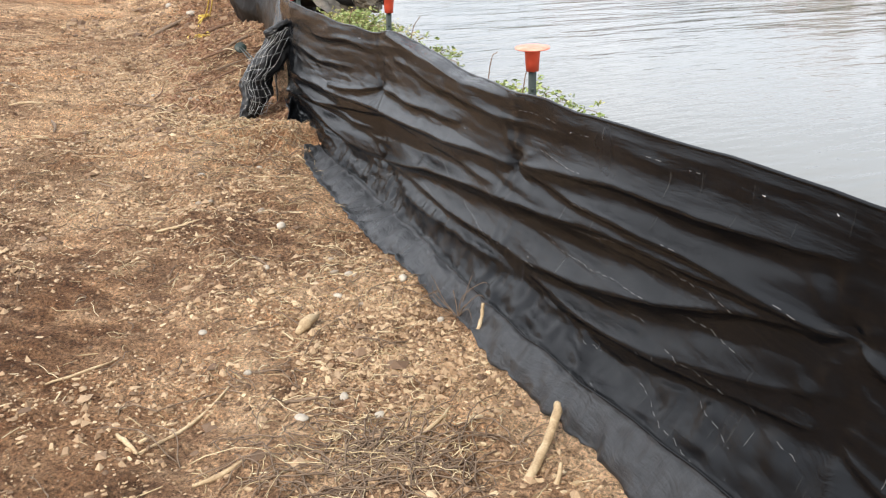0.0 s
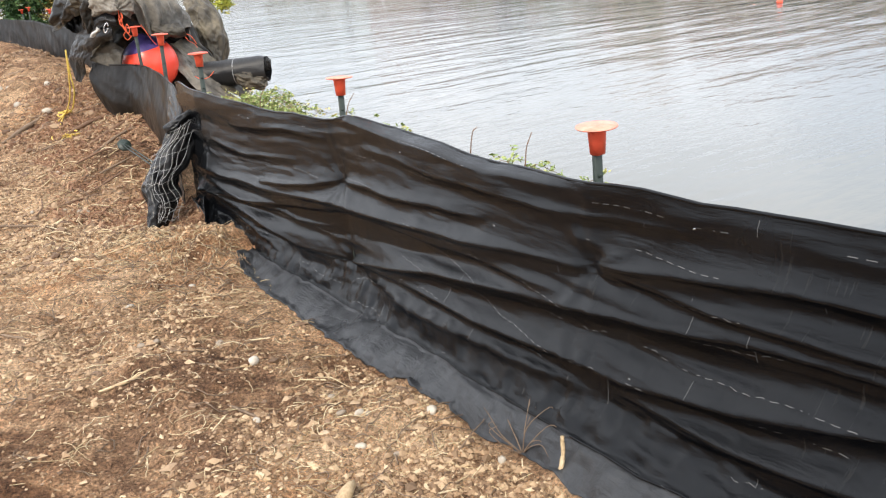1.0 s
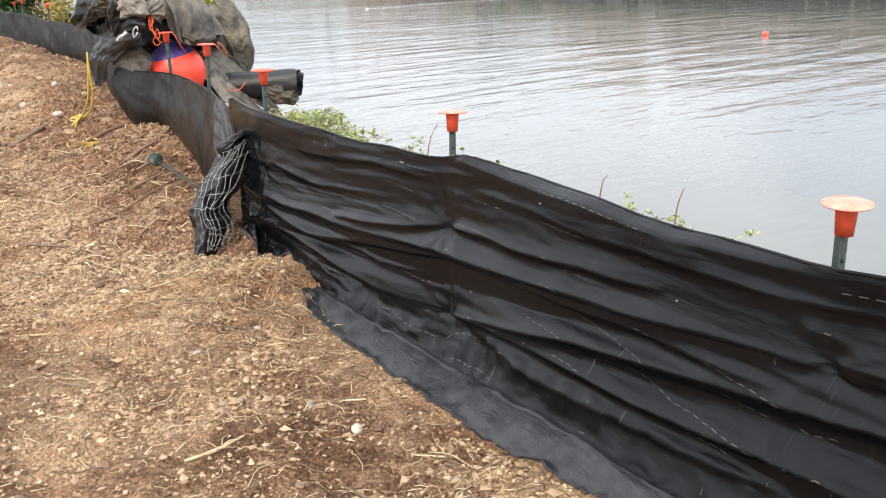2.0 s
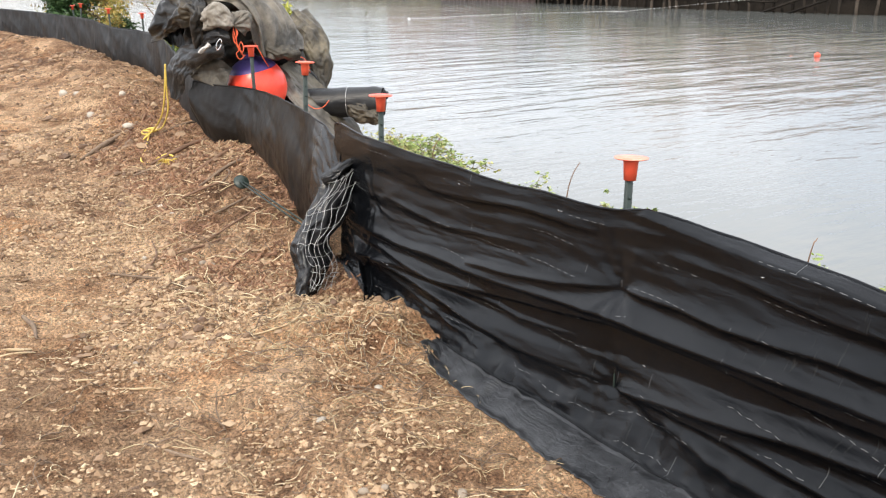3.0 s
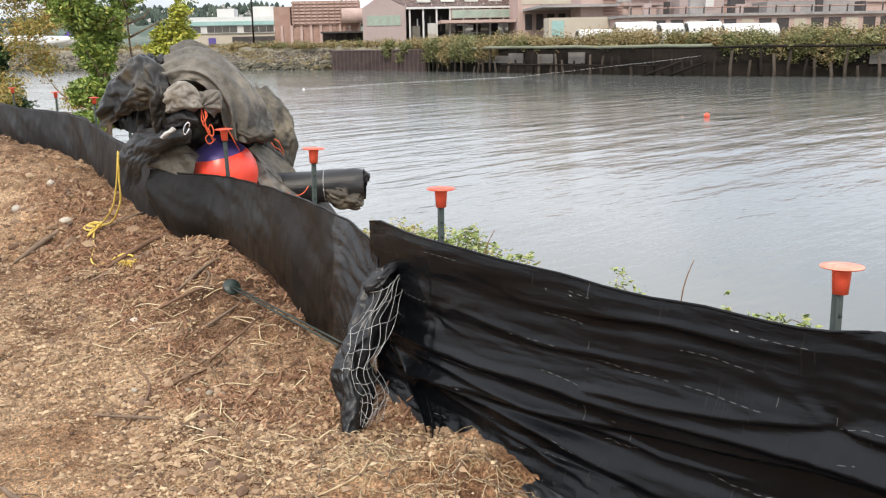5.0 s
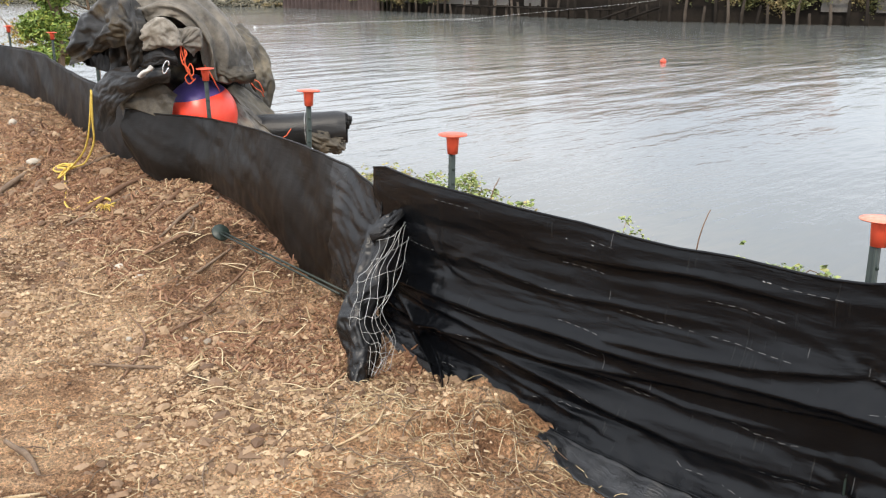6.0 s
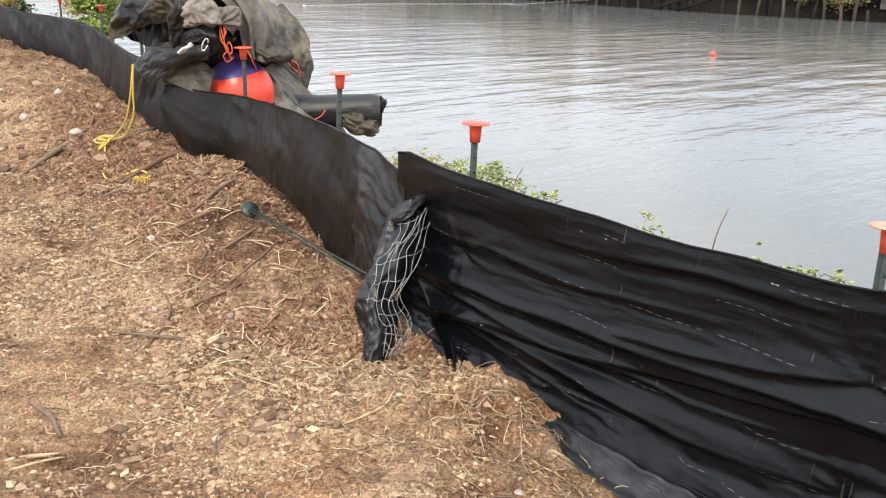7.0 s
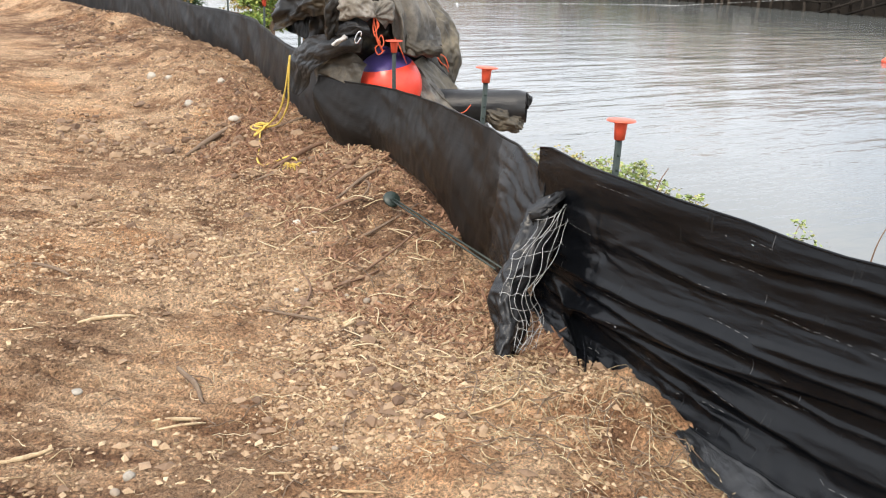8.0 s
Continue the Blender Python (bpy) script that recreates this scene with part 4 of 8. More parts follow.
# ---- the heap of muddy boom curtain behind the old cloth ----
def cloth_lump(centre, radii, seed, fold_dir=(1.0, 0.3), freq=5.0, amp=0.10, crumple=0.07, squash=0.0, nu=140, nv=90, sag=0.0, tilt=(0, 0, 0), hang=False, lobes=0.22):
    """A crumpled bundle: a rounded mass whose skin runs in sharp folds across fold_dir."""
    u = np.linspace(0, 2 * math.pi, nu, endpoint=False)
    v = np.linspace(0.02, math.pi - 0.02, nv)
    U, V = np.meshgrid(u, v, indexing="ij")
    x, y, z = np.cos(U) * np.sin(V), np.sin(U) * np.sin(V), np.cos(V)
    a = fold_dir[0] * x + fold_dir[1] * z + 0.35 * y
    c = -fold_dir[1] * x + fold_dir[0] * z
    warp = 0.5 * fbm(c * 1.3 + seed, a * 1.1, 3, 200 + seed)
    if hang:
        # folds that run from the crown down the sides, like cloth over a drum
        a, c = U / 2 + 0.25 * np.sin(2 * V + seed), z
        warp = 0.35 * np.sin(U + 2.2 * V) + 0.2 * np.sin(3 * U - 2 * V)
    ridge = 1 - np.abs(np.sin(freq * a + 3.0 * warp + seed)) ** 0.8
    ridge2 = 1 - np.abs(np.sin(freq * 1.9 * a + 1.2 * c + 4.0 * warp + 2 * seed))
    big = lobes * fbm(x * 1.3 + seed * 3.1, z * 1.3 + y, 3, 220 + seed)
    tiny = fbm(x * 3 + y * 2, z * 3 - y * 2, 2, 240 + seed, 0.5)
    r = 1 + big + amp * ridge + 0.5 * amp * ridge2 + crumple * tiny
    P = np.stack([x * r * radii[0], y * r * radii[1], z * r * radii[2]], -1)
    if squash:
        P[..., 2] = np.maximum(P[..., 2], -squash * radii[2])
    P[..., 2] -= sag * (P[..., 0] / radii[0]) ** 2 * radii[2]
    rot = np.array(Euler([radians(t) for t in tilt]).to_matrix())
    P = P.reshape(-1, 3) @ rot.T + np.array(centre)
    return P, grid_faces(nu, nv, wrap=True), np.stack([U * 0.4, V * 0.5], -1).reshape(-1, 2)


def lump_thing(name, mat, label, category, **kw):
    P, f, uv = cloth_lump(**kw)
    return tagged(made(name, mesh_of(name, P, f, mat, uvs=uv)), label, category)


def resampled(P, nu, nv):
    """The same sheet with nu by nv points, smoothly."""
    for axis, count in ((0, nu), (1, nv)):
        P = np.moveaxis(P, axis, 0)
        n = len(P)
        t = np.linspace(0, n - 1, count)
        i = np.clip(t.astype(int), 0, n - 2)
        f = (t - i)[:, None, None]
        p0, p1, p2, p3 = P[np.maximum(i - 1, 0)], P[i], P[i + 1], P[np.minimum(i + 2, n - 1)]
        Q = 0.5 * (2 * p1 + (p2 - p0) * f + (2 * p0 - 5 * p1 + 4 * p2 - p3) * f ** 2 + (3 * p1 - p0 - 3 * p2 + p3) * f ** 3)
        P = np.moveaxis(Q, 0, axis)
    return P


def settle(P, slack, steps=90, keep=0.03, bend=0.2, jitter=0.012, seed=0, freq=0.09):
    """Lets a sheet with more cloth than its outline needs (slack across, along) buckle into creases round where it was laid."""
    nu, nv = P.shape[:2]
    home = P.copy()
    n = np.cross(np.gradient(P, axis=0), np.gradient(P, axis=1))
    n /= np.linalg.norm(n, axis=2)[..., None] + 1e-9
    U, V = np.meshgrid(np.arange(nu), np.arange(nv), indexing="ij")
    X = P + n * (jitter * fbm(U * freq + seed, V * freq, 3, 700 + seed, 0.6))[..., None]
    links = []
    for axis, count, k in ((0, nu, slack[0]), (1, nv, slack[1])):
        for reach, stiff in ((1, 1.0), (2, bend)):
            for start in (0, 1):
                i = np.array([q for q in range(count - reach) if (q // reach) % 2 == start])
                a, b = ((i,), (i + reach,)) if axis == 0 else ((slice(None), i), (slice(None), i + reach))
                links.append((a, b, np.linalg.norm(P[b] - P[a], axis=2) * k, stiff))
    for start in (0, 1):
        i = np.arange(start, nu - 1, 2)
        for lo, hi in ((slice(0, nv - 1), slice(1, nv)), (slice(1, nv), slice(0, nv - 1))):
            a, b = (i, lo), (i + 1, hi)
            links.append((a, b, np.linalg.norm(P[b] - P[a], axis=2) * (slack[0] + slack[1]) / 2, 0.4))
    for step in range(steps):
        for a, b, rest, stiff in links:
            d = X[b] - X[a]
            c = d * ((1 - rest / (np.linalg.norm(d, axis=2) + 1e-9)) * 0.5 * stiff)[..., None]
            X[a] += c
            X[b] -= c
        X += keep * (home - X)
    return X


def laid_cloth(name, rails, mat, label, slack=(1.12, 1.03), nu=96, nv=80, seed=0, keep=0.006, bend=0.25, folds=0, amp=0.0, jitter=0.012, category="tarp", parent=None, fine_slack=0.06, origin=(0, 0, 0)):
    """A cloth through a row of hand-laid rails, slack enough to crease; folds: long ones that run along the rails."""
    R = np.array([smooth_line(r, 12) for r in rails])
    fine = np.array([smooth_line(R[:, q], 14) for q in range(R.shape[1])]).transpose(1, 0, 2)
    u0, v0 = np.linspace(0, 1, fine.shape[0]), np.linspace(0, 1, fine.shape[1])
    u, v = np.linspace(0, 1, nu), np.linspace(0, 1, nv)
    tmp = np.stack([np.array([np.interp(u, u0, fine[:, q, c]) for q in range(fine.shape[1])]).T for c in range(3)], -1)
    P = np.stack([np.array([np.interp(v, v0, tmp[a, :, c]) for a in range(nu)]) for c in range(3)], -1)
    U, V = np.meshgrid(u, v, indexing="ij")
    if folds:
        n = np.cross(np.gradient(P, axis=0), np.gradient(P, axis=1))
        n /= np.linalg.norm(n, axis=2)[..., None] + 1e-9
        if n[..., 1].mean() > 0:
            n = -n
        w = folds * math.pi * (U + 0.06 * fbm(V * 1.6 + seed, U * 2, 3, 600 + seed))
        P = P + n * (amp * (1 - 1.6 * np.abs(np.sin(w)) ** 0.7) * (0.6 + 0.5 * vnoise(V * 2.0 + seed, U * 5, 610 + seed)))[..., None]
    # broad folds first, then the creases within them
    m0, m1 = max(10, nu // 6), max(10, nv // 6)
    P = settle(resampled(P, m0, m1), (1 + 0.62 * (slack[0] - 1), 1 + 0.62 * (slack[1] - 1)), keep=keep, bend=bend, jitter=jitter * 2, seed=seed, freq=0.35)
    P = settle(resampled(P, nu // 2, nv // 2), (1 + 0.30 * (slack[0] - 1), 1 + 0.30 * (slack[1] - 1)), keep=keep, bend=bend, jitter=jitter, seed=seed + 1, freq=0.16)
    P = settle(resampled(P, nu, nv), (1 + fine_slack * (slack[0] - 1), 1 + fine_slack * (slack[1] - 1)), steps=30, keep=keep, bend=0.3, jitter=jitter * 0.3, seed=seed + 2)
    ob = made(name, mesh_of(name, P.reshape(-1, 3) - np.array(origin), grid_faces(nu, nv), mat, uvs=np.stack([V, U], -1).reshape(-1, 2) * 0.6), parent)
    if category:
        tagged(ob, label, category)
    mod = ob.modifiers.new("thickness", "SOLIDIFY")
    mod.thickness, mod.offset = 0.004, 0
    return ob


build_gathered_end()
laid_cloth("boom_curtain", [
    [(-2.081, 8.15, 1.434), (-1.985, 8.10, 1.469), (-1.886, 8.08, 1.436), (-1.800, 8.08, 1.305), (-1.766, 8.10, 1.151)],
    [(-2.135, 8.20, 1.507), (-1.982, 8.12, 1.544), (-1.824, 8.08, 1.485), (-1.714, 8.08, 1.304), (-1.696, 8.12, 1.076)],
    [(-2.135, 8.30, 1.562), (-1.950, 8.25, 1.618), (-1.769, 8.20, 1.542), (-1.627, 8.20, 1.316), (-1.611, 8.20, 1.056)],
    [(-2.102, 8.45, 1.621), (-1.941, 8.42, 1.666), (-1.737, 8.38, 1.558), (-1.559, 8.35, 1.303), (-1.530, 8.35, 1.083)],
    [(-2.068, 8.65, 1.651), (-1.935, 8.60, 1.666), (-1.708, 8.60, 1.501), (-1.490, 8.55, 1.218), (-1.473, 8.50, 1.090)],
    [(-2.081, 8.95, 1.550), (-1.947, 8.95, 1.549), (-1.728, 8.90, 1.357), (-1.531, 8.80, 1.111), (-1.513, 8.70, 0.971)]],
    TARP_GREY, "muddy grey boom curtain draped in folds over the heap", slack=(1.10, 1.03), nu=120, nv=110, seed=2, folds=6, amp=0.040)
laid_cloth("boom_curtain", [
    [(-1.74, 8.17, 1.21), (-1.68, 8.13, 1.18), (-1.58, 8.16, 1.15), (-1.50, 8.23, 1.15)],
    [(-1.74, 8.18, 1.15), (-1.68, 8.13, 1.10), (-1.58, 8.15, 1.08), (-1.47, 8.23, 1.09)],
    [(-1.74, 8.28, 1.10), (-1.67, 8.25, 1.05), (-1.58, 8.25, 1.03), (-1.48, 8.31, 1.04)]],
    TARP_OLIVE, "brown muddy curtain edge hanging over the buoy", slack=(1.2, 1.12), seed=5, nu=50, nv=60)
laid_cloth("hooded_tarp", [
    [(-2.255, 8.69, 1.108), (-2.378, 8.80, 1.107), (-2.486, 8.88, 1.138), (-2.571, 8.86, 1.159)],
    [(-2.229, 8.73, 1.337), (-2.351, 8.84, 1.343), (-2.478, 8.89, 1.297), (-2.589, 8.88, 1.225)],
    [(-2.185, 8.49, 1.454), (-2.309, 8.61, 1.515), (-2.443, 8.70, 1.410), (-2.579, 8.72, 1.288)],
    [(-2.135, 8.26, 1.482), (-2.279, 8.42, 1.577), (-2.419, 8.51, 1.455), (-2.576, 8.61, 1.316)],
    [(-2.107, 8.10, 1.403), (-2.200, 8.14, 1.436), (-2.332, 8.28, 1.405), (-2.574, 8.53, 1.256)],
    [(-2.117, 8.07, 1.309), (-2.192, 8.10, 1.288), (-2.280, 8.22, 1.342), (-2.567, 8.52, 1.210)],
    [(-2.141, 8.09, 1.208), (-2.207, 8.12, 1.169), (-2.265, 8.23, 1.280), (-2.557, 8.54, 1.174)]],
    TARP_DARK, "dark muddy tarp folded into a gaping hood", slack=(1.2, 1.2), seed=9, nu=110, nv=90)
lump_thing("crumpled_tarp", TARP_DARK, "dark crumpled tarp crest caked with mud", "tarp", centre=(-2.24, 8.52, 1.53), radii=(0.09, 0.09, 0.07), seed=11, fold_dir=(0.6, -0.8), freq=5, amp=0.40, crumple=0.2, tilt=(0, -30, 0))
# dark filler added to close see-through gaps between the tarps
lump_thing("heap_filler", TARP_DARK, "dark filler added at the core of the heap", "tarp", centre=(-1.84, 8.85, 0.80), radii=(0.44, 0.22, 0.50), seed=13, fold_dir=(1.0, 0.2), freq=4, amp=0.08, crumple=0.04, squash=0.95)
laid_cloth("tied_cloth_end", [
    [(-2.085, 8.15, 1.354), (-2.027, 8.10, 1.416), (-1.957, 8.08, 1.396), (-1.905, 8.05, 1.338)],
    [(-2.101, 8.08, 1.392), (-2.025, 8.00, 1.444), (-1.954, 7.99, 1.422), (-1.904, 8.00, 1.350)],
    [(-2.119, 8.04, 1.350), (-2.034, 7.96, 1.383), (-1.957, 7.95, 1.363), (-1.899, 7.97, 1.328)],
    [(-2.105, 8.06, 1.285), (-2.021, 7.98, 1.309), (-1.953, 7.97, 1.305), (-1.897, 7.98, 1.308)],
    [(-2.080, 8.15, 1.273), (-2.025, 8.10, 1.286), (-1.954, 8.08, 1.282), (-1.903, 8.05, 1.292)]],
    TARP_PALE, "pale mud-streaked cloth end tied with orange cord", slack=(1.3, 1.2), seed=31, nu=70, nv=60, folds=3, amp=0.012)
laid_cloth("tied_cloth_end", [
    [(-1.896, 7.98, 1.316), (-1.902, 8.00, 1.380), (-1.894, 8.03, 1.392)],
    [(-1.891, 7.96, 1.317), (-1.851, 7.97, 1.387), (-1.844, 8.02, 1.396)],
    [(-1.886, 7.95, 1.314), (-1.803, 7.97, 1.375), (-1.787, 8.03, 1.367)],
    [(-1.887, 7.95, 1.310), (-1.796, 7.97, 1.307), (-1.787, 8.03, 1.292)],
    [(-1.892, 7.96, 1.303), (-1.830, 7.99, 1.255), (-1.819, 8.05, 1.239)]],
    TARP_GREY, "grey gathered cloth end beside the pale bundle", slack=(1.3, 1.05), seed=33, nu=70, nv=40, folds=5, amp=0.008)
laid_cloth("curtain_sack", [
    [(-1.606, 9.35, 1.295), (-1.548, 9.20, 1.163), (-1.505, 9.10, 1.002), (-1.450, 9.05, 0.862), (-1.383, 9.05, 0.744)],
    [(-1.550, 9.30, 1.338), (-1.450, 9.13, 1.190), (-1.397, 9.05, 1.029), (-1.374, 9.05, 0.860), (-1.344, 9.05, 0.743)],
    [(-1.479, 9.40, 1.325), (-1.361, 9.25, 1.201), (-1.294, 9.20, 1.038), (-1.284, 9.15, 0.921), (-1.314, 9.15, 0.740)],
    [(-1.489, 9.65, 1.233), (-1.367, 9.55, 1.111), (-1.298, 9.45, 0.941), (-1.289, 9.45, 0.839), (-1.320, 9.35, 0.699)]],
    TARP_OLIVE, "olive-brown muddy curtain sack slumped behind the heap", slack=(1.22, 1.12), seed=21, nu=80, nv=90)
lump_thing("brown_tarp_edge", TARP_OLIVE, "brown muddy tarp edge tucked under the heap", "tarp", centre=(-2.08, 8.62, 0.88), radii=(0.25, 0.14, 0.20), seed=41, fold_dir=(0.5, 0.9), freq=3, amp=0.08, crumple=0.03, tilt=(0, 25, 0))
laid_cloth("hanging_flap", [
    [(-1.997, 8.02, 1.191), (-2.148, 8.16, 1.171), (-2.328, 8.36, 1.130), (-2.458, 8.49, 1.020), (-2.495, 8.53, 0.919), (-2.483, 8.51, 0.757)],
    [(-1.979, 7.97, 1.155), (-2.104, 8.06, 1.121), (-2.246, 8.22, 1.067), (-2.372, 8.35, 0.970), (-2.424, 8.41, 0.878), (-2.456, 8.46, 0.737)],
    [(-1.986, 8.00, 1.082), (-2.090, 8.08, 1.053), (-2.209, 8.21, 0.992), (-2.294, 8.30, 0.921), (-2.350, 8.36, 0.819), (-2.427, 8.44, 0.728)]],
    FLAP_BLACK, "black cloth flap hanging off the heap over the fence", slack=(1.02, 1.03), seed=6, nu=60, nv=90, bend=0.35)
laid_cloth("black_strap", [
    [(-2.222, 8.22, 1.194), (-2.117, 8.11, 1.250), (-2.018, 8.03, 1.275), (-1.944, 8.00, 1.256)],
    [(-2.206, 8.18, 1.177), (-2.104, 8.06, 1.214), (-2.006, 7.98, 1.238), (-1.932, 7.97, 1.218)],
    [(-2.169, 8.16, 1.151), (-2.094, 8.07, 1.178), (-2.001, 8.00, 1.193), (-1.932, 7.99, 1.173)]],
    ROLL_BLACK, "black webbing strap folded under the pale bundle", slack=(1.14, 1.06), seed=14, nu=50, nv=60)
laid_cloth("webbing_strap", [
    [(-2.166, 8.050, 1.119), (-2.125, 8.020, 1.153), (-2.078, 8.000, 1.182)],
    [(-2.152, 8.030, 1.110), (-2.111, 8.000, 1.142), (-2.068, 7.980, 1.173)],
    [(-2.143, 8.050, 1.096), (-2.103, 8.020, 1.130), (-2.063, 8.000, 1.162)]],
    PALE_WEB, "short pale webbing strap lying on the black flap", slack=(1.05, 1.08), seed=15, nu=24, nv=36, category="strap")
laid_cloth("brown_tarp_edge", [
    [(-2.099, 8.21, 1.063), (-2.013, 8.14, 1.048), (-1.946, 8.15, 0.984)],
    [(-2.190, 8.26, 0.997), (-2.080, 8.17, 0.974), (-1.972, 8.12, 0.946)],
    [(-2.281, 8.32, 0.914), (-2.128, 8.18, 0.873), (-1.997, 8.10, 0.835)]],
    TARP_OLIVE, "stiff brown tarp edge pulled taut below the flap", slack=(1.03, 1.03), seed=27, nu=50, nv=50, bend=0.4)
laid_cloth("curtain_strip", [
    [(-1.554, 8.75, 0.971), (-1.382, 8.72, 0.833), (-1.205, 8.68, 0.644), (-1.028, 8.62, 0.462), (-0.948, 8.58, 0.354)],
    [(-1.600, 8.60, 0.972), (-1.429, 8.58, 0.806), (-1.245, 8.52, 0.619), (-1.063, 8.50, 0.448), (-0.975, 8.48, 0.358)],
    [(-1.642, 8.50, 0.955), (-1.473, 8.45, 0.793), (-1.293, 8.40, 0.611), (-1.104, 8.40, 0.447), (-0.999, 8.40, 0.359)]],
    TARP_OLIVE, "flat olive-brown curtain strip sloping down from the heap", slack=(1.05, 1.04), seed=17, nu=50, nv=90, bend=0.4)
laid_cloth("curtain_strip", [
    [(-1.635, 8.55, 0.958), (-1.464, 8.48, 0.802), (-1.281, 8.42, 0.614), (-1.094, 8.42, 0.449), (-0.988, 8.42, 0.359)],
    [(-1.660, 8.48, 0.920), (-1.506, 8.38, 0.759), (-1.345, 8.30, 0.595), (-1.154, 8.28, 0.448), (-1.026, 8.32, 0.353)],
    [(-1.687, 8.45, 0.880), (-1.550, 8.32, 0.718), (-1.394, 8.20, 0.581), (-1.206, 8.20, 0.436), (-1.058, 8.25, 0.337)]],
    TARP_GREY, "flat grey-brown curtain strip sloping down from the heap", slack=(1.06, 1.04), seed=19, nu=50, nv=90, bend=0.4)


def draped_sheet(name, corners, mat, label, nu=50, nv=40, seed=0, rough=0.02, bow=0.03, category="tarp", uvscale=0.5):
    """A sheet hung between four corners, slack and creased."""
    a, b, c, d = (np.array(p, float) for p in corners)
    U, V = np.meshgrid(np.linspace(0, 1, nu), np.linspace(0, 1, nv), indexing="ij")
    P = (a[None, None] * ((1 - U) * (1 - V))[..., None] + b[None, None] * (U * (1 - V))[..., None] + c[None, None] * (U * V)[..., None] + d[None, None] * ((1 - U) * V)[..., None])
    nrm = np.cross(b - a, d - a)
    nrm /= np.linalg.norm(nrm)
    if nrm[1] > 0:
        nrm = -nrm
    h = bow * np.sin(math.pi * U) * np.sin(math.pi * V) + rough * (fbm(U * 3 + seed, V * 5, 4, 300 + seed) + 0.6 * (1 - np.abs(np.sin(7 * V + 4 * U + seed))))
    P = P + nrm * h[..., None]
    ob = tagged(made(name, mesh_of(name, P.reshape(-1, 3), grid_faces(nu, nv), mat, uvs=np.stack([U, V], -1).reshape(-1, 2) * uvscale)), label, category)
    ob.modifiers.new("thickness", "SOLIDIFY").thickness = 0.006
    return ob


# dark sheet added behind the gaps, standing in for the heap's shaded hollow
draped_sheet("dark_backing_sheet", [(-2.34, 8.62, 1.50), (-1.80, 8.40, 1.50), (-1.78, 8.42, 0.95), (-2.36, 8.66, 0.90)], TARP_DARK, "dark backing sheet added behind the gaps of the heap", seed=14, rough=0.04, bow=0.03)


def build_boom_roll():
    a, b = np.array((-1.75, 8.62, 0.66)), np.array((-0.845, 8.42, 0.70))
    thing = base_at("containment_boom", -1.3, 8.55, 0.3, "rolled black containment boom, its open end sagging with mud", "boom")
    off = np.array(thing.location)
    n, m = 40, 40
    q, th = np.linspace(0, 1, n), np.linspace(0, 2 * math.pi, m, endpoint=False)
    Q, T = np.meshgrid(q, th, indexing="ij")
    r = 0.115 * (1 + 0.03 * fbm(Q * 6, T * 1.2, 3, 401) - 0.10 * smooth01((Q - 0.93) / 0.07) * (1 + 0.5 * np.sin(5 * T)))
    d = (b - a) / np.linalg.norm(b - a)
    e1 = np.cross(d, (0, 0, 1.0))
    e1 /= np.linalg.norm(e1)
    e2 = np.cross(e1, d)
    P = a + Q[..., None] * (b - a) + (r * np.cos(T))[..., None] * e1 + (r * np.sin(T))[..., None] * e2
    made("skin", mesh_of("skin", P.reshape(-1, 3) - off, np.concatenate([grid_faces(n, m), np.stack([np.arange(n - 1) * m + m - 1, np.arange(1, n) * m + m - 1, np.arange(1, n) * m, np.arange(n - 1) * m], -1)]),
                         ROLL_BLACK, uvs=np.stack([Q, T * 0.115], -1).reshape(-1, 2)), thing)
    P2, f2, uv2 = cloth_lump(centre=(-0.995, 8.40, 0.615), radii=(0.16, 0.10, 0.078), seed=51, fold_dir=(0.5, 1.0), freq=2.5, amp=0.06, crumple=0.13, tilt=(0, 16, -8))
    made("muddy_end", mesh_of("muddy_end", P2 - off, f2, TARP_OLIVE, uvs=uv2), thing, "olive mud-filled crumpled end")
    P3, f3, uv3 = cloth_lump(centre=(-0.855, 8.41, 0.735), radii=(0.035, 0.045, 0.045), seed=57, fold_dir=(1, 0), freq=6, amp=0.3, crumple=0.1)
    made("crimped_tip", mesh_of("crimped_tip", P3 - off, f3, ROLL_BLACK, uvs=uv3), thing)
    v, f = tube([a + (b - a) * 0.70 + 0.117 * (math.cos(t) * e1 + math.sin(t) * e2) for t in np.linspace(0, 2 * math.pi, 26)], 0.003, 5)
    made("band", mesh_of("band", np.array(v) - off, f, WIRE), thing)


build_boom_roll()


def build_buoy():
    c, r = np.array((-1.806, 8.360, 0.833)), 0.228
    thing = base_at("mooring_buoy", c[0], c[1], c[2] - r, "orange-red inflatable mooring buoy with a purple-blue neck", "buoy")
    thing.location = Vector(c) - Euler((radians(6), radians(-10), 0)).to_matrix() @ Vector((0, 0, r))
    thing.rotation_euler = (radians(6), radians(-10), 0)
    prof = [(math.sin(a) * r, r - math.cos(a) * r) for a in np.linspace(0.02, 2.22, 30)]
    neck = [(math.sin(a) * r, r - math.cos(a) * r) for a in np.linspace(2.22, 2.86, 10)] + [(0.05, 2 * r + 0.004), (0.045, 2 * r + 0.02), (0.03, 2 * r + 0.03), (0.004, 2 * r + 0.032)]
    for name, pr, mat, lab in (("body", prof, BUOY_RED, ""), ("neck", neck, BUOY_BLUE, "purple-blue neck")):
        m = 48
        verts = [(q * math.cos(2 * math.pi * k / m), q * math.sin(2 * math.pi * k / m), z) for q, z in pr for k in range(m)]
        faces = [(i * m + k, i * m + (k + 1) % m, (i + 1) * m + (k + 1) % m, (i + 1) * m + k) for i in range(len(pr) - 1) for k in range(m)]
        made(name, mesh_of(name, verts, faces, mat), thing, lab)


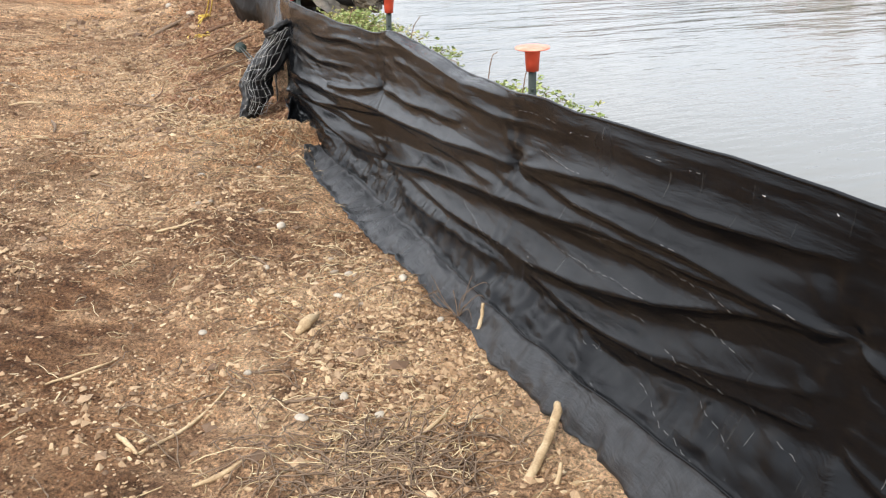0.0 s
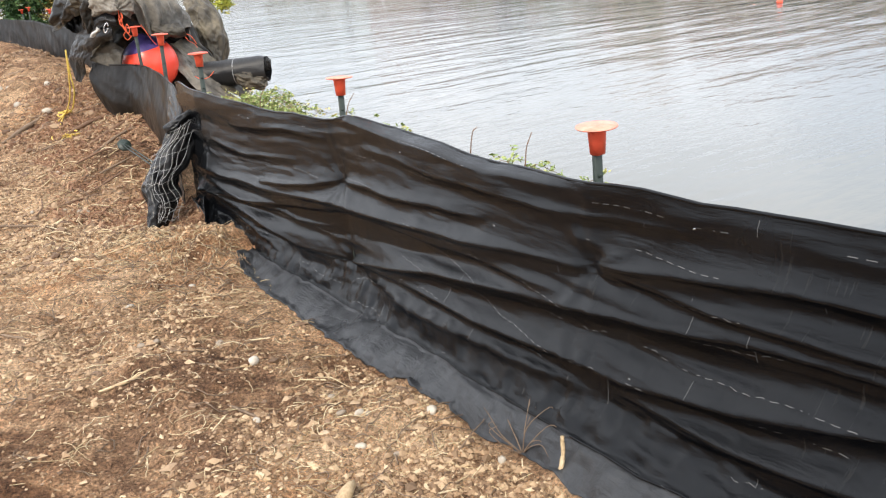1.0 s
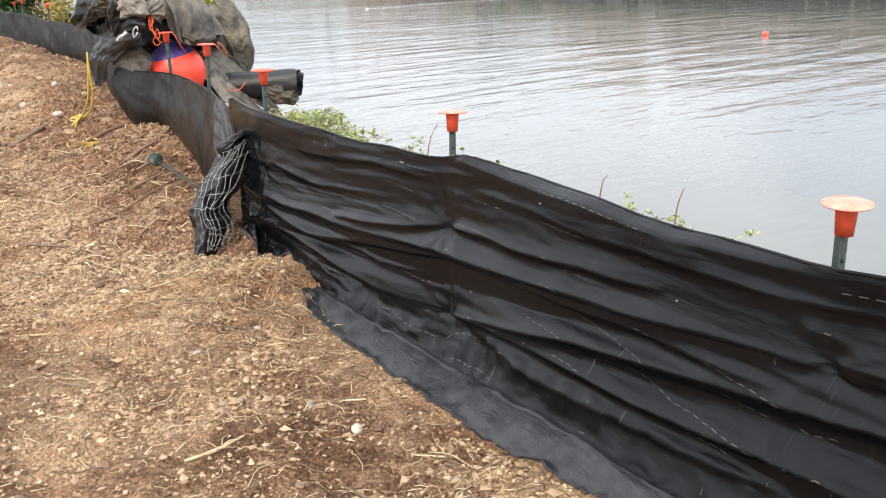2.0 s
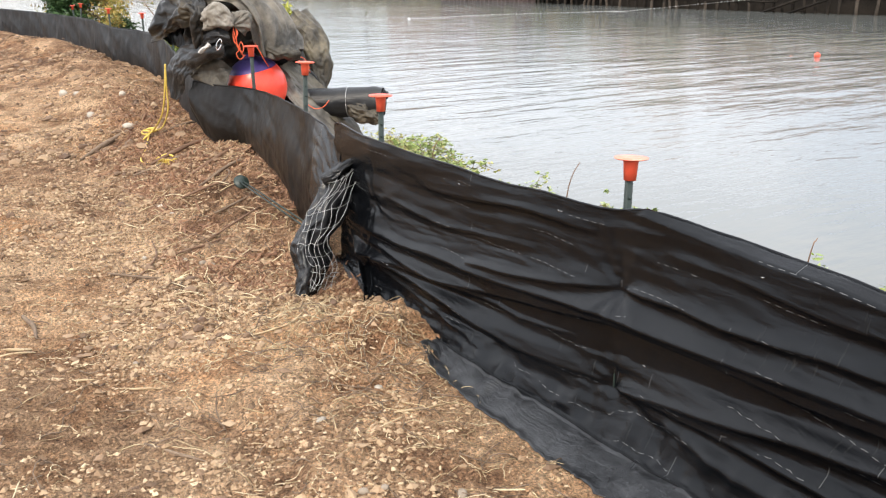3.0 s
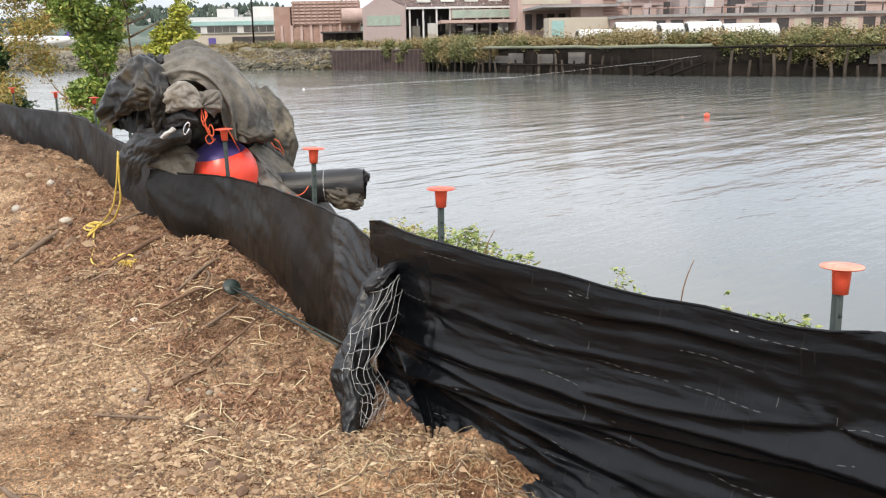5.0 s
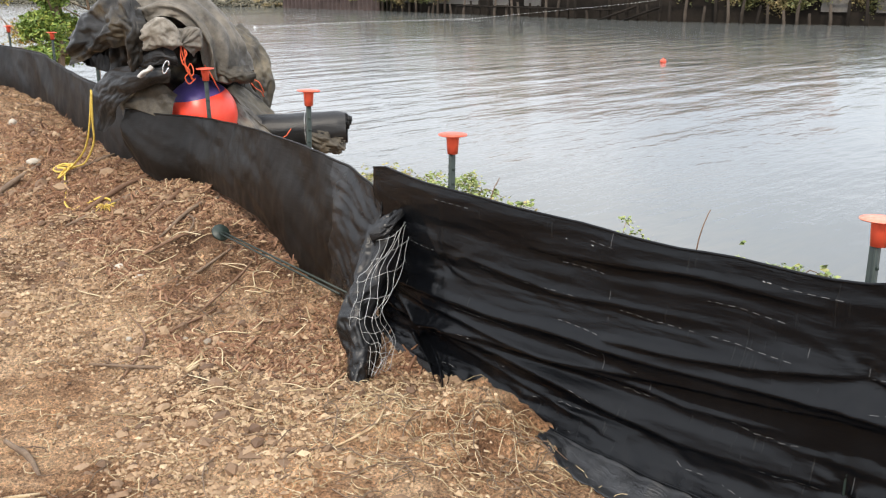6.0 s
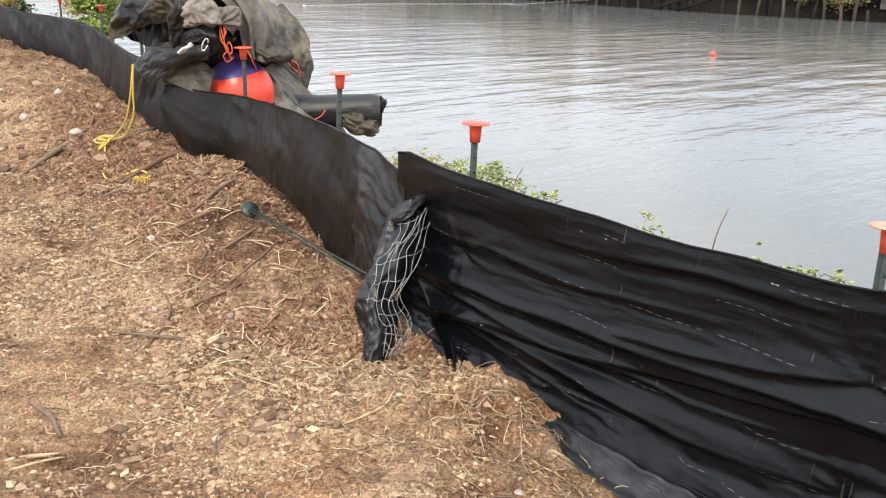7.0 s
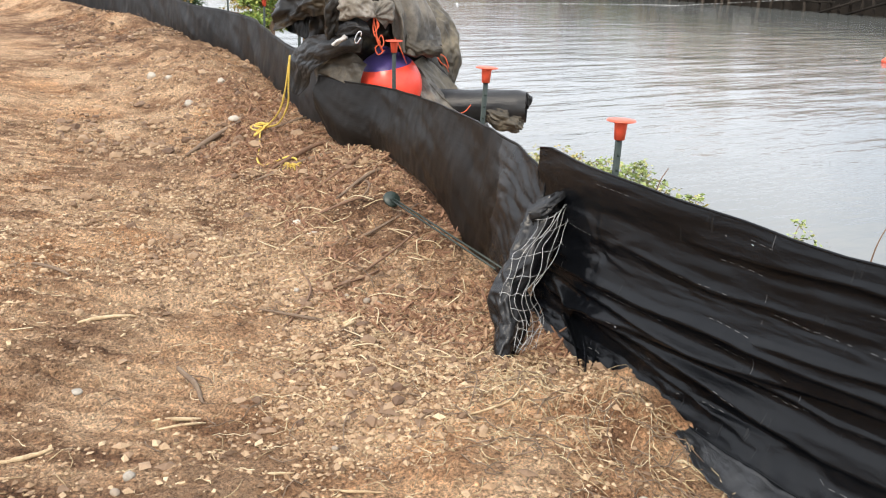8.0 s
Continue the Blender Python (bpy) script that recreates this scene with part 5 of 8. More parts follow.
build_buoy()


def rope_thing(name, strands, radius, mat, label, category="rope"):
    pieces = []
    for k, pts in enumerate(strands):
        line = smooth_line(pts, 8)
        pieces.append(tube(line, radius, 6, 0.08, k))
    v, f = joined(pieces)
    return tagged(made(name, mesh_of(name, v, f, mat)), label, category)


rope_thing("orange_cord", [[(-1.905, 8.03, 1.36), (-1.90, 7.99, 1.28), (-1.885, 7.98, 1.20), (-1.865, 7.99, 1.13), (-1.85, 8.02, 1.09)]], 0.0034, ROPE_ORANGE, "orange cord hanging from the tied cloth")
rope_thing("orange_cord", [[(-1.895, 8.02, 1.34), (-1.88, 7.98, 1.25), (-1.885, 7.98, 1.17), (-1.84, 8.0, 1.09)]], 0.0034, ROPE_ORANGE, "orange cord hanging from the tied cloth")
rope_thing("orange_cord", [[(-1.90, 8.03, 1.33), (-1.905, 7.98, 1.22), (-1.875, 7.97, 1.16), (-1.85, 7.97, 1.12), (-1.838, 7.98, 1.15), (-1.855, 7.99, 1.19), (-1.88, 8.0, 1.14)]], 0.0034, ROPE_ORANGE, "orange cord looped below the tied cloth")
rope_thing("orange_cord", [[(-1.77, 8.10, 1.17), (-1.74, 8.08, 1.12), (-1.71, 8.10, 1.05), (-1.69, 8.16, 1.0)]], 0.0035, ROPE_ORANGE, "thin orange cord running down to the buoy")
rope_thing("orange_cord", [[(-1.50, 8.38, 1.06), (-1.46, 8.33, 1.00), (-1.42, 8.34, 0.97), (-1.40, 8.38, 0.93)]], 0.0034, ROPE_ORANGE, "orange cord tangled in folded curtain")
rope_thing("orange_cord", [[(-1.47, 8.36, 1.05), (-1.43, 8.33, 1.03), (-1.40, 8.36, 0.96)]], 0.0034, ROPE_ORANGE, "orange cord tangled in folded curtain")
rope_thing("orange_cord", [[(-1.26, 8.12, 0.75), (-1.30, 8.09, 0.71), (-1.36, 8.06, 0.70), (-1.41, 8.06, 0.73)]], 0.003, ROPE_ORANGE, "orange cord lying on a curtain strip")
rope_thing("orange_cord", [[(-1.90, 8.02, 1.31), (-1.87, 7.97, 1.25), (-1.90, 7.96, 1.20), (-1.86, 7.97, 1.15), (-1.89, 7.98, 1.11), (-1.87, 7.99, 1.07), (-1.83, 8.0, 1.10)]], 0.0034, ROPE_ORANGE, "orange cord hanging from the tied cloth")


def lay(pts, lift=0.008):
    return [(x, y, float(land(x, y)) + lift + h) for x, y, h in pts]


rope_thing("yellow_rope", [[(-2.467, 8.35, 1.01), (-2.505, 8.42, 0.80), (-2.56, 8.52, 0.62)] + lay([(-2.66, 8.70, 0.10), (-2.72, 8.80, 0.04), (-2.75, 8.85, 0.02)]),
                           [(-2.467, 8.35, 1.00), (-2.485, 8.40, 0.81), (-2.50, 8.46, 0.66)] + lay([(-2.58, 8.60, 0.13), (-2.68, 8.78, 0.05), (-2.79, 8.88, 0.02), (-2.84, 8.98, 0.01), (-2.77, 9.02, 0.01), (-2.70, 8.92, 0.03), (-2.72, 8.82, 0.04)]),
                           lay([(-2.75, 8.85, 0.02), (-2.79, 8.80, 0.03), (-2.74, 8.76, 0.04), (-2.69, 8.82, 0.05), (-2.74, 8.90, 0.04), (-2.79, 8.84, 0.05), (-2.73, 8.79, 0.05)]),
                           lay([(-2.75, 8.85, 0.01), (-2.73, 8.66, 0), (-2.70, 8.42, 0), (-2.68, 8.20, 0), (-2.62, 8.06, 0), (-2.53, 8.02, 0), (-2.44, 8.02, 0.01), (-2.37, 7.95, 0), (-2.36, 7.86, 0.01), (-2.41, 7.80, 0.01)]),
                           lay([(-2.47, 7.98, 0), (-2.41, 7.97, 0.01), (-2.36, 7.89, 0.0), (-2.39, 7.80, 0.01)])], 0.0065, ROPE_YELLOW, "loose yellow polypropylene rope trailing over soil")
frays = []
rng = np.random.RandomState(5)
for k in range(40):
    a = np.array((-2.41, 7.80, float(land(-2.41, 7.80)) + 0.015))
    d = np.array((rng.uniform(-0.05, 0.06), rng.uniform(-0.11, 0.02), rng.uniform(-0.005, 0.03)))
    frays.append([a + rng.normal(0, 0.012, 3) * (1, 1, 0.2), a + d * 0.5 + (0, 0, 0.012), a + d])
rope_thing("rope_fray", frays, 0.0016, ROPE_YELLOW, "frayed yellow rope end on the soil")


def build_clip():
    line = [(-1.995 + 0.015 * math.cos(a) + 0.012 * math.sin(a), 7.90, 1.18 + 0.036 * math.sin(a)) for a in np.linspace(0.2, 2 * math.pi - 0.05, 24)]
    v, f = tube(line, 0.0045, 7)
    thing = tagged(made("snap_hook", mesh_of("snap_hook", v, f, STEEL)), "bright steel snap hook on the black flap", "hook")
    return thing


build_clip()


# ---- stake lying on the soil by the torn cloth ----
def build_laid_stake():
    a, b = np.array((-1.768, 6.86, 0.437)), np.array((-1.295, 5.91, 0.390))
    thing = base_at("fence_stake", *a, "dark green steel stakes lying on soil by the torn cloth", "stake")
    for k, o in enumerate((-0.012, 0.012)):
        v, f = tube([a - a + (o, 0, 0), b - a + (o * 1.5, 0, 0.0)], 0.005, 6)
        made("rod", mesh_of("rod", v, f, POST_GREEN), thing)
    bm = bmesh.new()
    bmesh.ops.create_cone(bm, cap_ends=True, segments=20, radius1=0.048, radius2=0.045, depth=0.008)
    hd = part("flat_head", bm, POST_GREEN, thing, "flat dark green disc")
    hd.rotation_euler = (radians(50), 0, radians(25))
    return thing


build_laid_stake()


# ---- the far shore ----
SHORE = pose(-1.417, 1.977, 0, 0, 0, -8.35)


def on_shore(x, y, z=0.0):
    return SHORE @ Vector((x, y, z))


PINK = surface("faded_pink_render", [(0.3, (0.360, 0.259, 0.230)), (0.7, (0.475, 0.360, 0.324))], 0.5, 0.85, 4, 0.1, 0.02)
PINK_GREY = surface("pinkish_grey_wall", [(0.3, (0.300, 0.240, 0.232)), (0.7, (0.375, 0.307, 0.292))], 0.4, 0.85, 4, 0.1, 0.02)
RUSTY = surface("rusted_lattice_steel", [(0.3, (0.225, 0.128, 0.098)), (0.7, (0.390, 0.270, 0.225))], 0.7, 0.8, 5, 0.2, 0.02)
OFF_WHITE = surface("off_white_panel", [(0.3, (0.465, 0.465, 0.450)), (0.7, (0.600, 0.600, 0.593))], 0.4, 0.7, 4, 0.1, 0.02)
BEIGE = surface("beige_panel", [(0.3, (0.374, 0.331, 0.266)), (0.7, (0.461, 0.418, 0.346))], 0.4, 0.8, 4, 0.1, 0.02)
TEAL = surface("teal_metal_band", [(0.3, (0.176, 0.336, 0.320)), (0.7, (0.336, 0.480, 0.464))], 0.6, 0.5, 5, 0.1, 0.01)
GLASS_DARK = surface("dark_window_glass", [(0.3, (0.035, 0.032, 0.030)), (0.7, (0.10, 0.095, 0.085))], 1.0, 0.4, 6, 0.05, 0.01)
GLASS_GREEN = surface("greenish_window_glass", [(0.3, (0.20, 0.26, 0.22)), (0.7, (0.34, 0.40, 0.34))], 1.0, 0.3, 6, 0.05, 0.01)
ROOF_GREY = surface("grey_sheet_roof", [(0.3, (0.176, 0.168, 0.168)), (0.7, (0.336, 0.320, 0.312))], 0.5, 0.7, 4, 0.2, 0.02)
ROOF_TORN = surface("patched_rusty_roof", [(0.36, (0.035, 0.024, 0.022)), (0.54, (0.12, 0.082, 0.072)), (0.68, (0.34, 0.27, 0.25))], 1.3, 0.8, 5, 0.3, 0.03)
# near black: shade inside open bays put into colour; also for dark small parts
DARK_SHADE_PARTS = surface("dark_bay_shade_and_parts", [(0.3, (0.03, 0.028, 0.028)), (0.7, (0.08, 0.07, 0.07))], 0.6, 0.9, 4, 0.1, 0.02)
PLANE_WHITE = surface("white_aircraft_paint", [(0.3, (0.629, 0.629, 0.629)), (0.7, (0.714, 0.714, 0.714))], 0.4, 0.4, 6, 0.05, 0.005)
PLANE_BLUE = surface("violet_tail_paint", [(0.3, (0.06, 0.04, 0.20)), (0.7, (0.12, 0.09, 0.30))], 0.4, 0.4, 6, 0.05, 0.005)
PLANE_GOLD = surface("amber_tail_paint", [(0.3, (0.60, 0.28, 0.04)), (0.7, (0.72, 0.38, 0.08))], 0.4, 0.4, 6, 0.05, 0.005)
PILE_RUST = surface("rusty_sheet_pile", [(0.3, (0.033, 0.023, 0.022)), (0.55, (0.072, 0.051, 0.048)), (0.72, (0.120, 0.084, 0.069))], 0.6, 0.85, 5, 0.3, 0.02)
TIMBER_WET = surface("weathered_pile_timber", [(0.3, (0.010, 0.009, 0.0075)), (0.6, (0.026, 0.021, 0.017)), (0.75, (0.055, 0.045, 0.037))], 0.8, 0.9, 6, 0.4, 0.02, per_object=0.4, spec=0.12)
PILE_WOOD = surface("grey_pile_wood", [(0.3, (0.035, 0.028, 0.022)), (0.7, (0.10, 0.082, 0.066))], 0.9, 0.9, 6, 0.4, 0.02, per_object=0.4, spec=0.15)
CONCRETE = surface("stained_concrete", [(0.3, (0.099, 0.090, 0.081)), (0.7, (0.189, 0.176, 0.158))], 0.5, 0.85, 5, 0.2, 0.02, per_object=0.3)
MOSSY = surface("mossy_cap_timber", [(0.3, (0.112, 0.126, 0.084)), (0.7, (0.238, 0.252, 0.189))], 0.6, 0.85, 5, 0.2, 0.02)
RIPRAP = palette("riprap_rock", [(0.0, (0.060, 0.050, 0.040)), (0.5, (0.115, 0.100, 0.080)), (1.0, (0.19, 0.168, 0.14))])
WET_ROCK = palette("weedy_tide_rock", [(0.0, (0.030, 0.030, 0.020)), (0.6, (0.075, 0.07, 0.045)), (1.0, (0.13, 0.115, 0.08))])
SCRUB = leaf_material("shore_scrub", [(0.0, (0.14, 0.12, 0.045)), (0.4, (0.23, 0.185, 0.075)), (0.8, (0.31, 0.235, 0.105)), (1.0, (0.34, 0.24, 0.12))])
SCRUB_GREEN = leaf_material("shore_scrub_green", [(0.0, (0.08, 0.095, 0.03)), (0.5, (0.14, 0.15, 0.05)), (1.0, (0.22, 0.195, 0.075))])
HILL = surface("wooded_hill", [(0.32, (0.030, 0.050, 0.040)), (0.5, (0.07, 0.10, 0.075)), (0.66, (0.16, 0.18, 0.155))], 0.012, 0.95, 0.09, 0.1, 0.5)
FAR_HOUSES = palette("far_house_walls", [(0.0, (0.245, 0.238, 0.231)), (0.5, (0.406, 0.399, 0.385)), (1.0, (0.560, 0.560, 0.553))])
CONIFER = palette("far_conifer", [(0.0, (0.018, 0.035, 0.026)), (1.0, (0.06, 0.085, 0.06))])


def shore_base(name, x, y, z, label, category, group="", turn=0.0):
    ob = base_at(name, *on_shore(x, y, z), label, category, group)
    ob.rotation_euler = (0, 0, radians(-8.35 + turn))
    return ob


def box_part(name, lo, hi, mat, parent, label="", bevel=0.0):
    bm = bmesh.new()
    block(bm, lo, hi, bevel)
    return part(name, bm, mat, parent, label, smooth=False)


def window_in(parent, x0, x1, z0, z1, y, glass, frame_mat=OFF_WHITE, panes=1):
    w = box_part("window", (x0 - 0.08, y - 0.06, z0 - 0.08), (x1 + 0.08, y + 0.02, z1 + 0.08), frame_mat, parent)
    step = (x1 - x0) / panes
    for k in range(panes):
        box_part("pane", (x0 + k * step + 0.04, y - 0.10, z0), (x0 + (k + 1) * step - 0.04, y - 0.062, z1), glass, w)
    return w


def build_office():
    b = shore_base("office_building", -35, 215, 1.4, "low beige office with a teal roof band and ribbon windows", "building")
    box_part("wall", (-13, 0, 0), (12.6, 16, 3.2), BEIGE, b)
    box_part("upper_storey", (-13, -0.4, 3.2), (12.6, 16, 5.0), OFF_WHITE, b)
    box_part("roof_band", (-13.3, -0.9, 5.0), (12.9, 16.2, 5.9), TEAL, b, "teal metal roof band")
    box_part("parapet", (-13, -0.2, 5.9), (12.6, 16, 6.9), OFF_WHITE, b)
    for k in range(3):
        window_in(b, -12.4 + 8.4 * k, -5.4 + 8.4 * k, 3.4, 4.8, -0.42, GLASS_DARK, panes=4)
    box_part("roller_door", (-3.9, -0.08, 0.3), (-2.2, -0.002, 2.2), PLANE_BLUE, b, "blue roller door")
    # flat dark panel on the wall paints the shade of a loading bay
    box_part("loading_bay_shade", (1.6, -0.08, 0.1), (12.2, -0.002, 2.4), DARK_SHADE_PARTS, b)
    box_part("plant_room", (-2.5, 6, 6.9), (1.5, 12, 9.0), OFF_WHITE, b)
    box_part("plant_room", (6, 6, 6.9), (11, 12, 9.4), OFF_WHITE, b)


def build_lattice_plant():
    b = shore_base("process_tower", -11.5, 190, 1.4, "rusty pink cement plant block with banded upper lattice", "building")
    box_part("hopper", (-8.2, 0, 0), (8.4, 9, 4.2), RUSTY, b)
    for k in range(9):
        box_part("column", (-8.0 + 2.0 * k, -0.35, 0), (-7.5 + 2.0 * k, -0.02, 4.2), PINK, b)
    box_part("upper_block", (-5.4, -0.3, 4.2), (8.4, 9.3, 9.0), RUSTY, b)
    for k in range(7):
        box_part("band", (-5.6, -0.55, 4.5 + 0.66 * k), (8.6, -0.31, 4.82 + 0.66 * k), PINK, b)
    for k in range(12):
        box_part("mullion", (-5.4 + 1.22 * k, -0.8, 4.2), (-5.15 + 1.22 * k, -0.56, 9.0), RUSTY, b)
    box_part("stair_tower", (-9.4, 1, 0), (-6.0, 6, 8.0), RUSTY, b)
    v, f = tube([(4.8, -3, 5.9), (8.5, -3, 5.9), (12.5, -2, 5.9)], 1.5, 18)
    made("duct", mesh_of("duct", v, f, PINK), b, "fat pale duct")
    box_part("shed_roof", (1.2, -18, 2.3), (10, -13, 2.6), DARK_SHADE_PARTS, b)
    for k in range(5):
        box_part("shed_post", (1.6 + 2 * k, -17.8, 0), (1.9 + 2 * k, -17.5, 2.3), TIMBER_WET, b)
    box_part("shed_back", (1.5, -13.4, 0), (9.8, -13.2, 2.3), DARK_SHADE_PARTS, b)


def build_gabled_works():
    b = shore_base("gabled_works", 1.6, 160, 1.4, "pinkish gabled works with a long patched roof and open bays", "building")
    prof = [(-3.8, 0), (3.8, 0), (3.8, 6.3), (-0.5, 8.5), (-3.8, 6.3)]
    bm = bmesh.new()
    front = [bm.verts.new((x, 0, z)) for x, z in prof]
    back = [bm.verts.new((x, 22, z)) for x, z in prof]
    bm.faces.new(front[::-1])
    bm.faces.new(back)
    for k in range(5):
        bm.faces.new((front[k], front[(k + 1) % 5], back[(k + 1) % 5], back[k]))
    part("gable_wall", bm, PINK_GREY, b, smooth=False)
    window_in(b, -3.0, 2.9, 3.3, 5.0, -0.02, GLASS_GREEN, PINK_GREY, 5)
    # long wing with a sloping roof on posts
    bm = bmesh.new()
    vs = [bm.verts.new(p) for p in ((-0.4, 3, 8.6), (3.9, 1.5, 6.3), (24, 1.5, 6.6), (24, 8, 9.0), (-0.4, 8, 8.9))]
    bm.faces.new(vs)
    part("patched_roof", bm, ROOF_TORN, b, "torn rusty roof with pale patches", smooth=False).modifiers.new("thickness", "SOLIDIFY").thickness = 0.15
    # back wall coloured near black for the shade of the open bays
    box_part("back_wall", (3.9, 8, 0), (24, 8.3, 8.6), DARK_SHADE_PARTS, b)
    for k in range(9):
        box_part("post", (4.4 + 2.4 * k, 1.6, 0), (4.7 + 2.4 * k, 1.9, 6.35), OFF_WHITE, b)
    for k in range(4):
        box_part("roof_patch", (6 + 4.3 * k, 3.2, 7.25), (8.4 + 4.3 * k, 5.0, 7.98), OFF_WHITE, b)
    for k in range(10):
        box_part("rafter", (1.5 + 2.3 * k, 1.3, 6.5 + 0.02 * k), (1.68 + 2.3 * k, 1.45, 6.95 + 0.02 * k), PINK_GREY, b)
    box_part("eave_beam", (3.9, 1.2, 6.05), (24, 1.35, 6.4), OFF_WHITE, b)
    rg = random.Random(71)
    for k in range(26):
        x, z = rg.uniform(4.3, 22.5), rg.uniform(0.2, 3.4)
        tall = rg.random() < 0.6
        w, h = (rg.uniform(0.12, 0.4), rg.uniform(1.0, 3.0)) if tall else (rg.uniform(0.8, 2.4), rg.uniform(0.1, 0.35))
        y = rg.uniform(2.2, 5.5)
        box_part("stored_pipe" if not tall else "stored_panel", (x, y, z), (x + w, y + 0.25, min(5.6, z + h)), rg.choice((OFF_WHITE, PINK, CONCRETE, OFF_WHITE)), b)
    box_part("canopy", (9.5, -6, 3.4), (24, 1.4, 3.9), PINK, b)
    for k in range(6):
        box_part("stored_frame", (4.6 + 3.2 * k, 3.0, 0.2), (6.4 + 3.2 * k, 3.4, 3.2 + 0.4 * (k % 3)), OFF_WHITE if k % 2 else CONCRETE, b)
    window_in(b, 12, 23.5, 4.4, 5.8, 1.4, GLASS_GREEN, RUSTY, 4)
    # solid near-black box in place of the bay's shaded inside
    box_part("side_bay_shade", (25.0, 0, 0), (31, 10, 6.3), DARK_SHADE_PARTS, b)
    box_part("side_bay_roof", (24.6, -0.5, 6.3), (31.4, 10.5, 6.7), RUSTY, b)


def build_big_works():
    b = shore_base("pink_works", 50, 150, 1.4, "tall faded pink industrial works with rows of windows", "building")
    box_part("wall", (-9, 0, 0), (40, 20, 13.5), PINK, b)
    for k in range(13):
        window_in(b, -6.8 + 3.4 * k, -4.6 + 3.4 * k, 6.6, 8.3, -0.02, GLASS_DARK, RUSTY, 2)
    box_part("ledge", (-9.2, -0.3, 8.9), (40, -0.02, 9.2), RUSTY, b)
    box_part("ledge", (-9.2, -0.5, 5.6), (40, -0.02, 5.9), PINK_GREY, b)
    for k in range(13):
        window_in(b, -6.8 + 3.4 * k, -4.6 + 3.4 * k, 9.9, 11.9, -0.02, GLASS_DARK, PINK, 3)
        box_part("pilaster", (-7.6 + 3.4 * k, -0.35, 0), (-7.2 + 3.4 * k, -0.02, 13.5), PINK_GREY, b)
    rg = random.Random(83)
    for k in range(24):
        x, y = rg.uniform(-23, 20), rg.uniform(-27, -3)
        z = 5.4 if x < -14 else 3.35
        w, d, h = rg.uniform(0.5, 2.4), rg.uniform(0.5, 2.0), rg.uniform(0.5, 2.6)
        box_part("roof_unit", (x, y, z), (x + w, y + d, z + h), rg.choice((PINK, RUSTY, ROOF_GREY, DARK_SHADE_PARTS, PINK_GREY)), b)
    for k in range(16):
        box_part("roof_post", (-16 + 2.5 * k, -30.4, 3.36), (-15.85 + 2.5 * k, -30.25, 4.3), DARK_SHADE_PARTS, b)
    for x0, x1, z in ((-15.9, 21.6, 4.15), (-8, 30, 7.6)):
        v, f = tube([(x0, -30.3 if z < 5 else -1.2, z), (x1, -30.3 if z < 5 else -1.2, z)], 0.09 if z < 5 else 0.3, 8)
        made("pipe", mesh_of("pipe", v, f, RUSTY), b)
    # flat dark panels set on the wall paint the shade of openings
    for k in range(6):
        box_part("opening_shade_panel", (-24.8 + 1.9 * k, 1.85, 2.0), (-23.6 + 1.9 * k, 1.895, 4.6), DARK_SHADE_PARTS, b)
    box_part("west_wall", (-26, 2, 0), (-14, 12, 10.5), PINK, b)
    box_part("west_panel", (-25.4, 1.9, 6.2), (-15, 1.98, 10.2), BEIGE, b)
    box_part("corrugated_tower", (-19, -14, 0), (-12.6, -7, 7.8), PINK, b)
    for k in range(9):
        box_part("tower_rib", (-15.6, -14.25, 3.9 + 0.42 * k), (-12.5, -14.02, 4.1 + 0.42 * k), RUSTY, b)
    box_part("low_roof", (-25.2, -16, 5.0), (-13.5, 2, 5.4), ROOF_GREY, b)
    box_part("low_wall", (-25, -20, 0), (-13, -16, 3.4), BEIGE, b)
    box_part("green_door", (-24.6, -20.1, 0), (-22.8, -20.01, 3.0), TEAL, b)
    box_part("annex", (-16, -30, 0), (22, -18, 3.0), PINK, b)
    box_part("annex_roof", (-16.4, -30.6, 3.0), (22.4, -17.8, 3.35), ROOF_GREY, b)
    # flat panels on the annex wall; dark ones paint the shade of openings
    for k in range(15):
        box_part("annex_bay_panel", (-15.2 + 2.45 * k, -30.1, 0.2), (-13.5 + 2.45 * k, -30.01, 2.6), DARK_SHADE_PARTS if k % 3 else BEIGE, b)
    box_part("roof_room", (-3, -12, 3.4), (4, -6, 7.2), PINK_GREY, b)
    window_in(b, -1.6, -0.2, 4.6, 6.4, -12.02, OFF_WHITE, PINK)
    window_in(b, 1.0, 2.4, 4.6, 6.4, -12.02, OFF_WHITE, PINK)
    box_part("roof_room", (10, -14, 3.4), (24, -8, 5.4), ROOF_GREY, b)
    v, f = tube([(-30, 16, 8), (-22, 14, 11), (-14, 12, 15)], 1.9, 18)
    made("kiln_tube", mesh_of("kiln_tube", v, f, PINK), b, "sloping pink kiln tube")


for build in (build_office, build_lattice_plant, build_gabled_works, build_big_works):
    build()


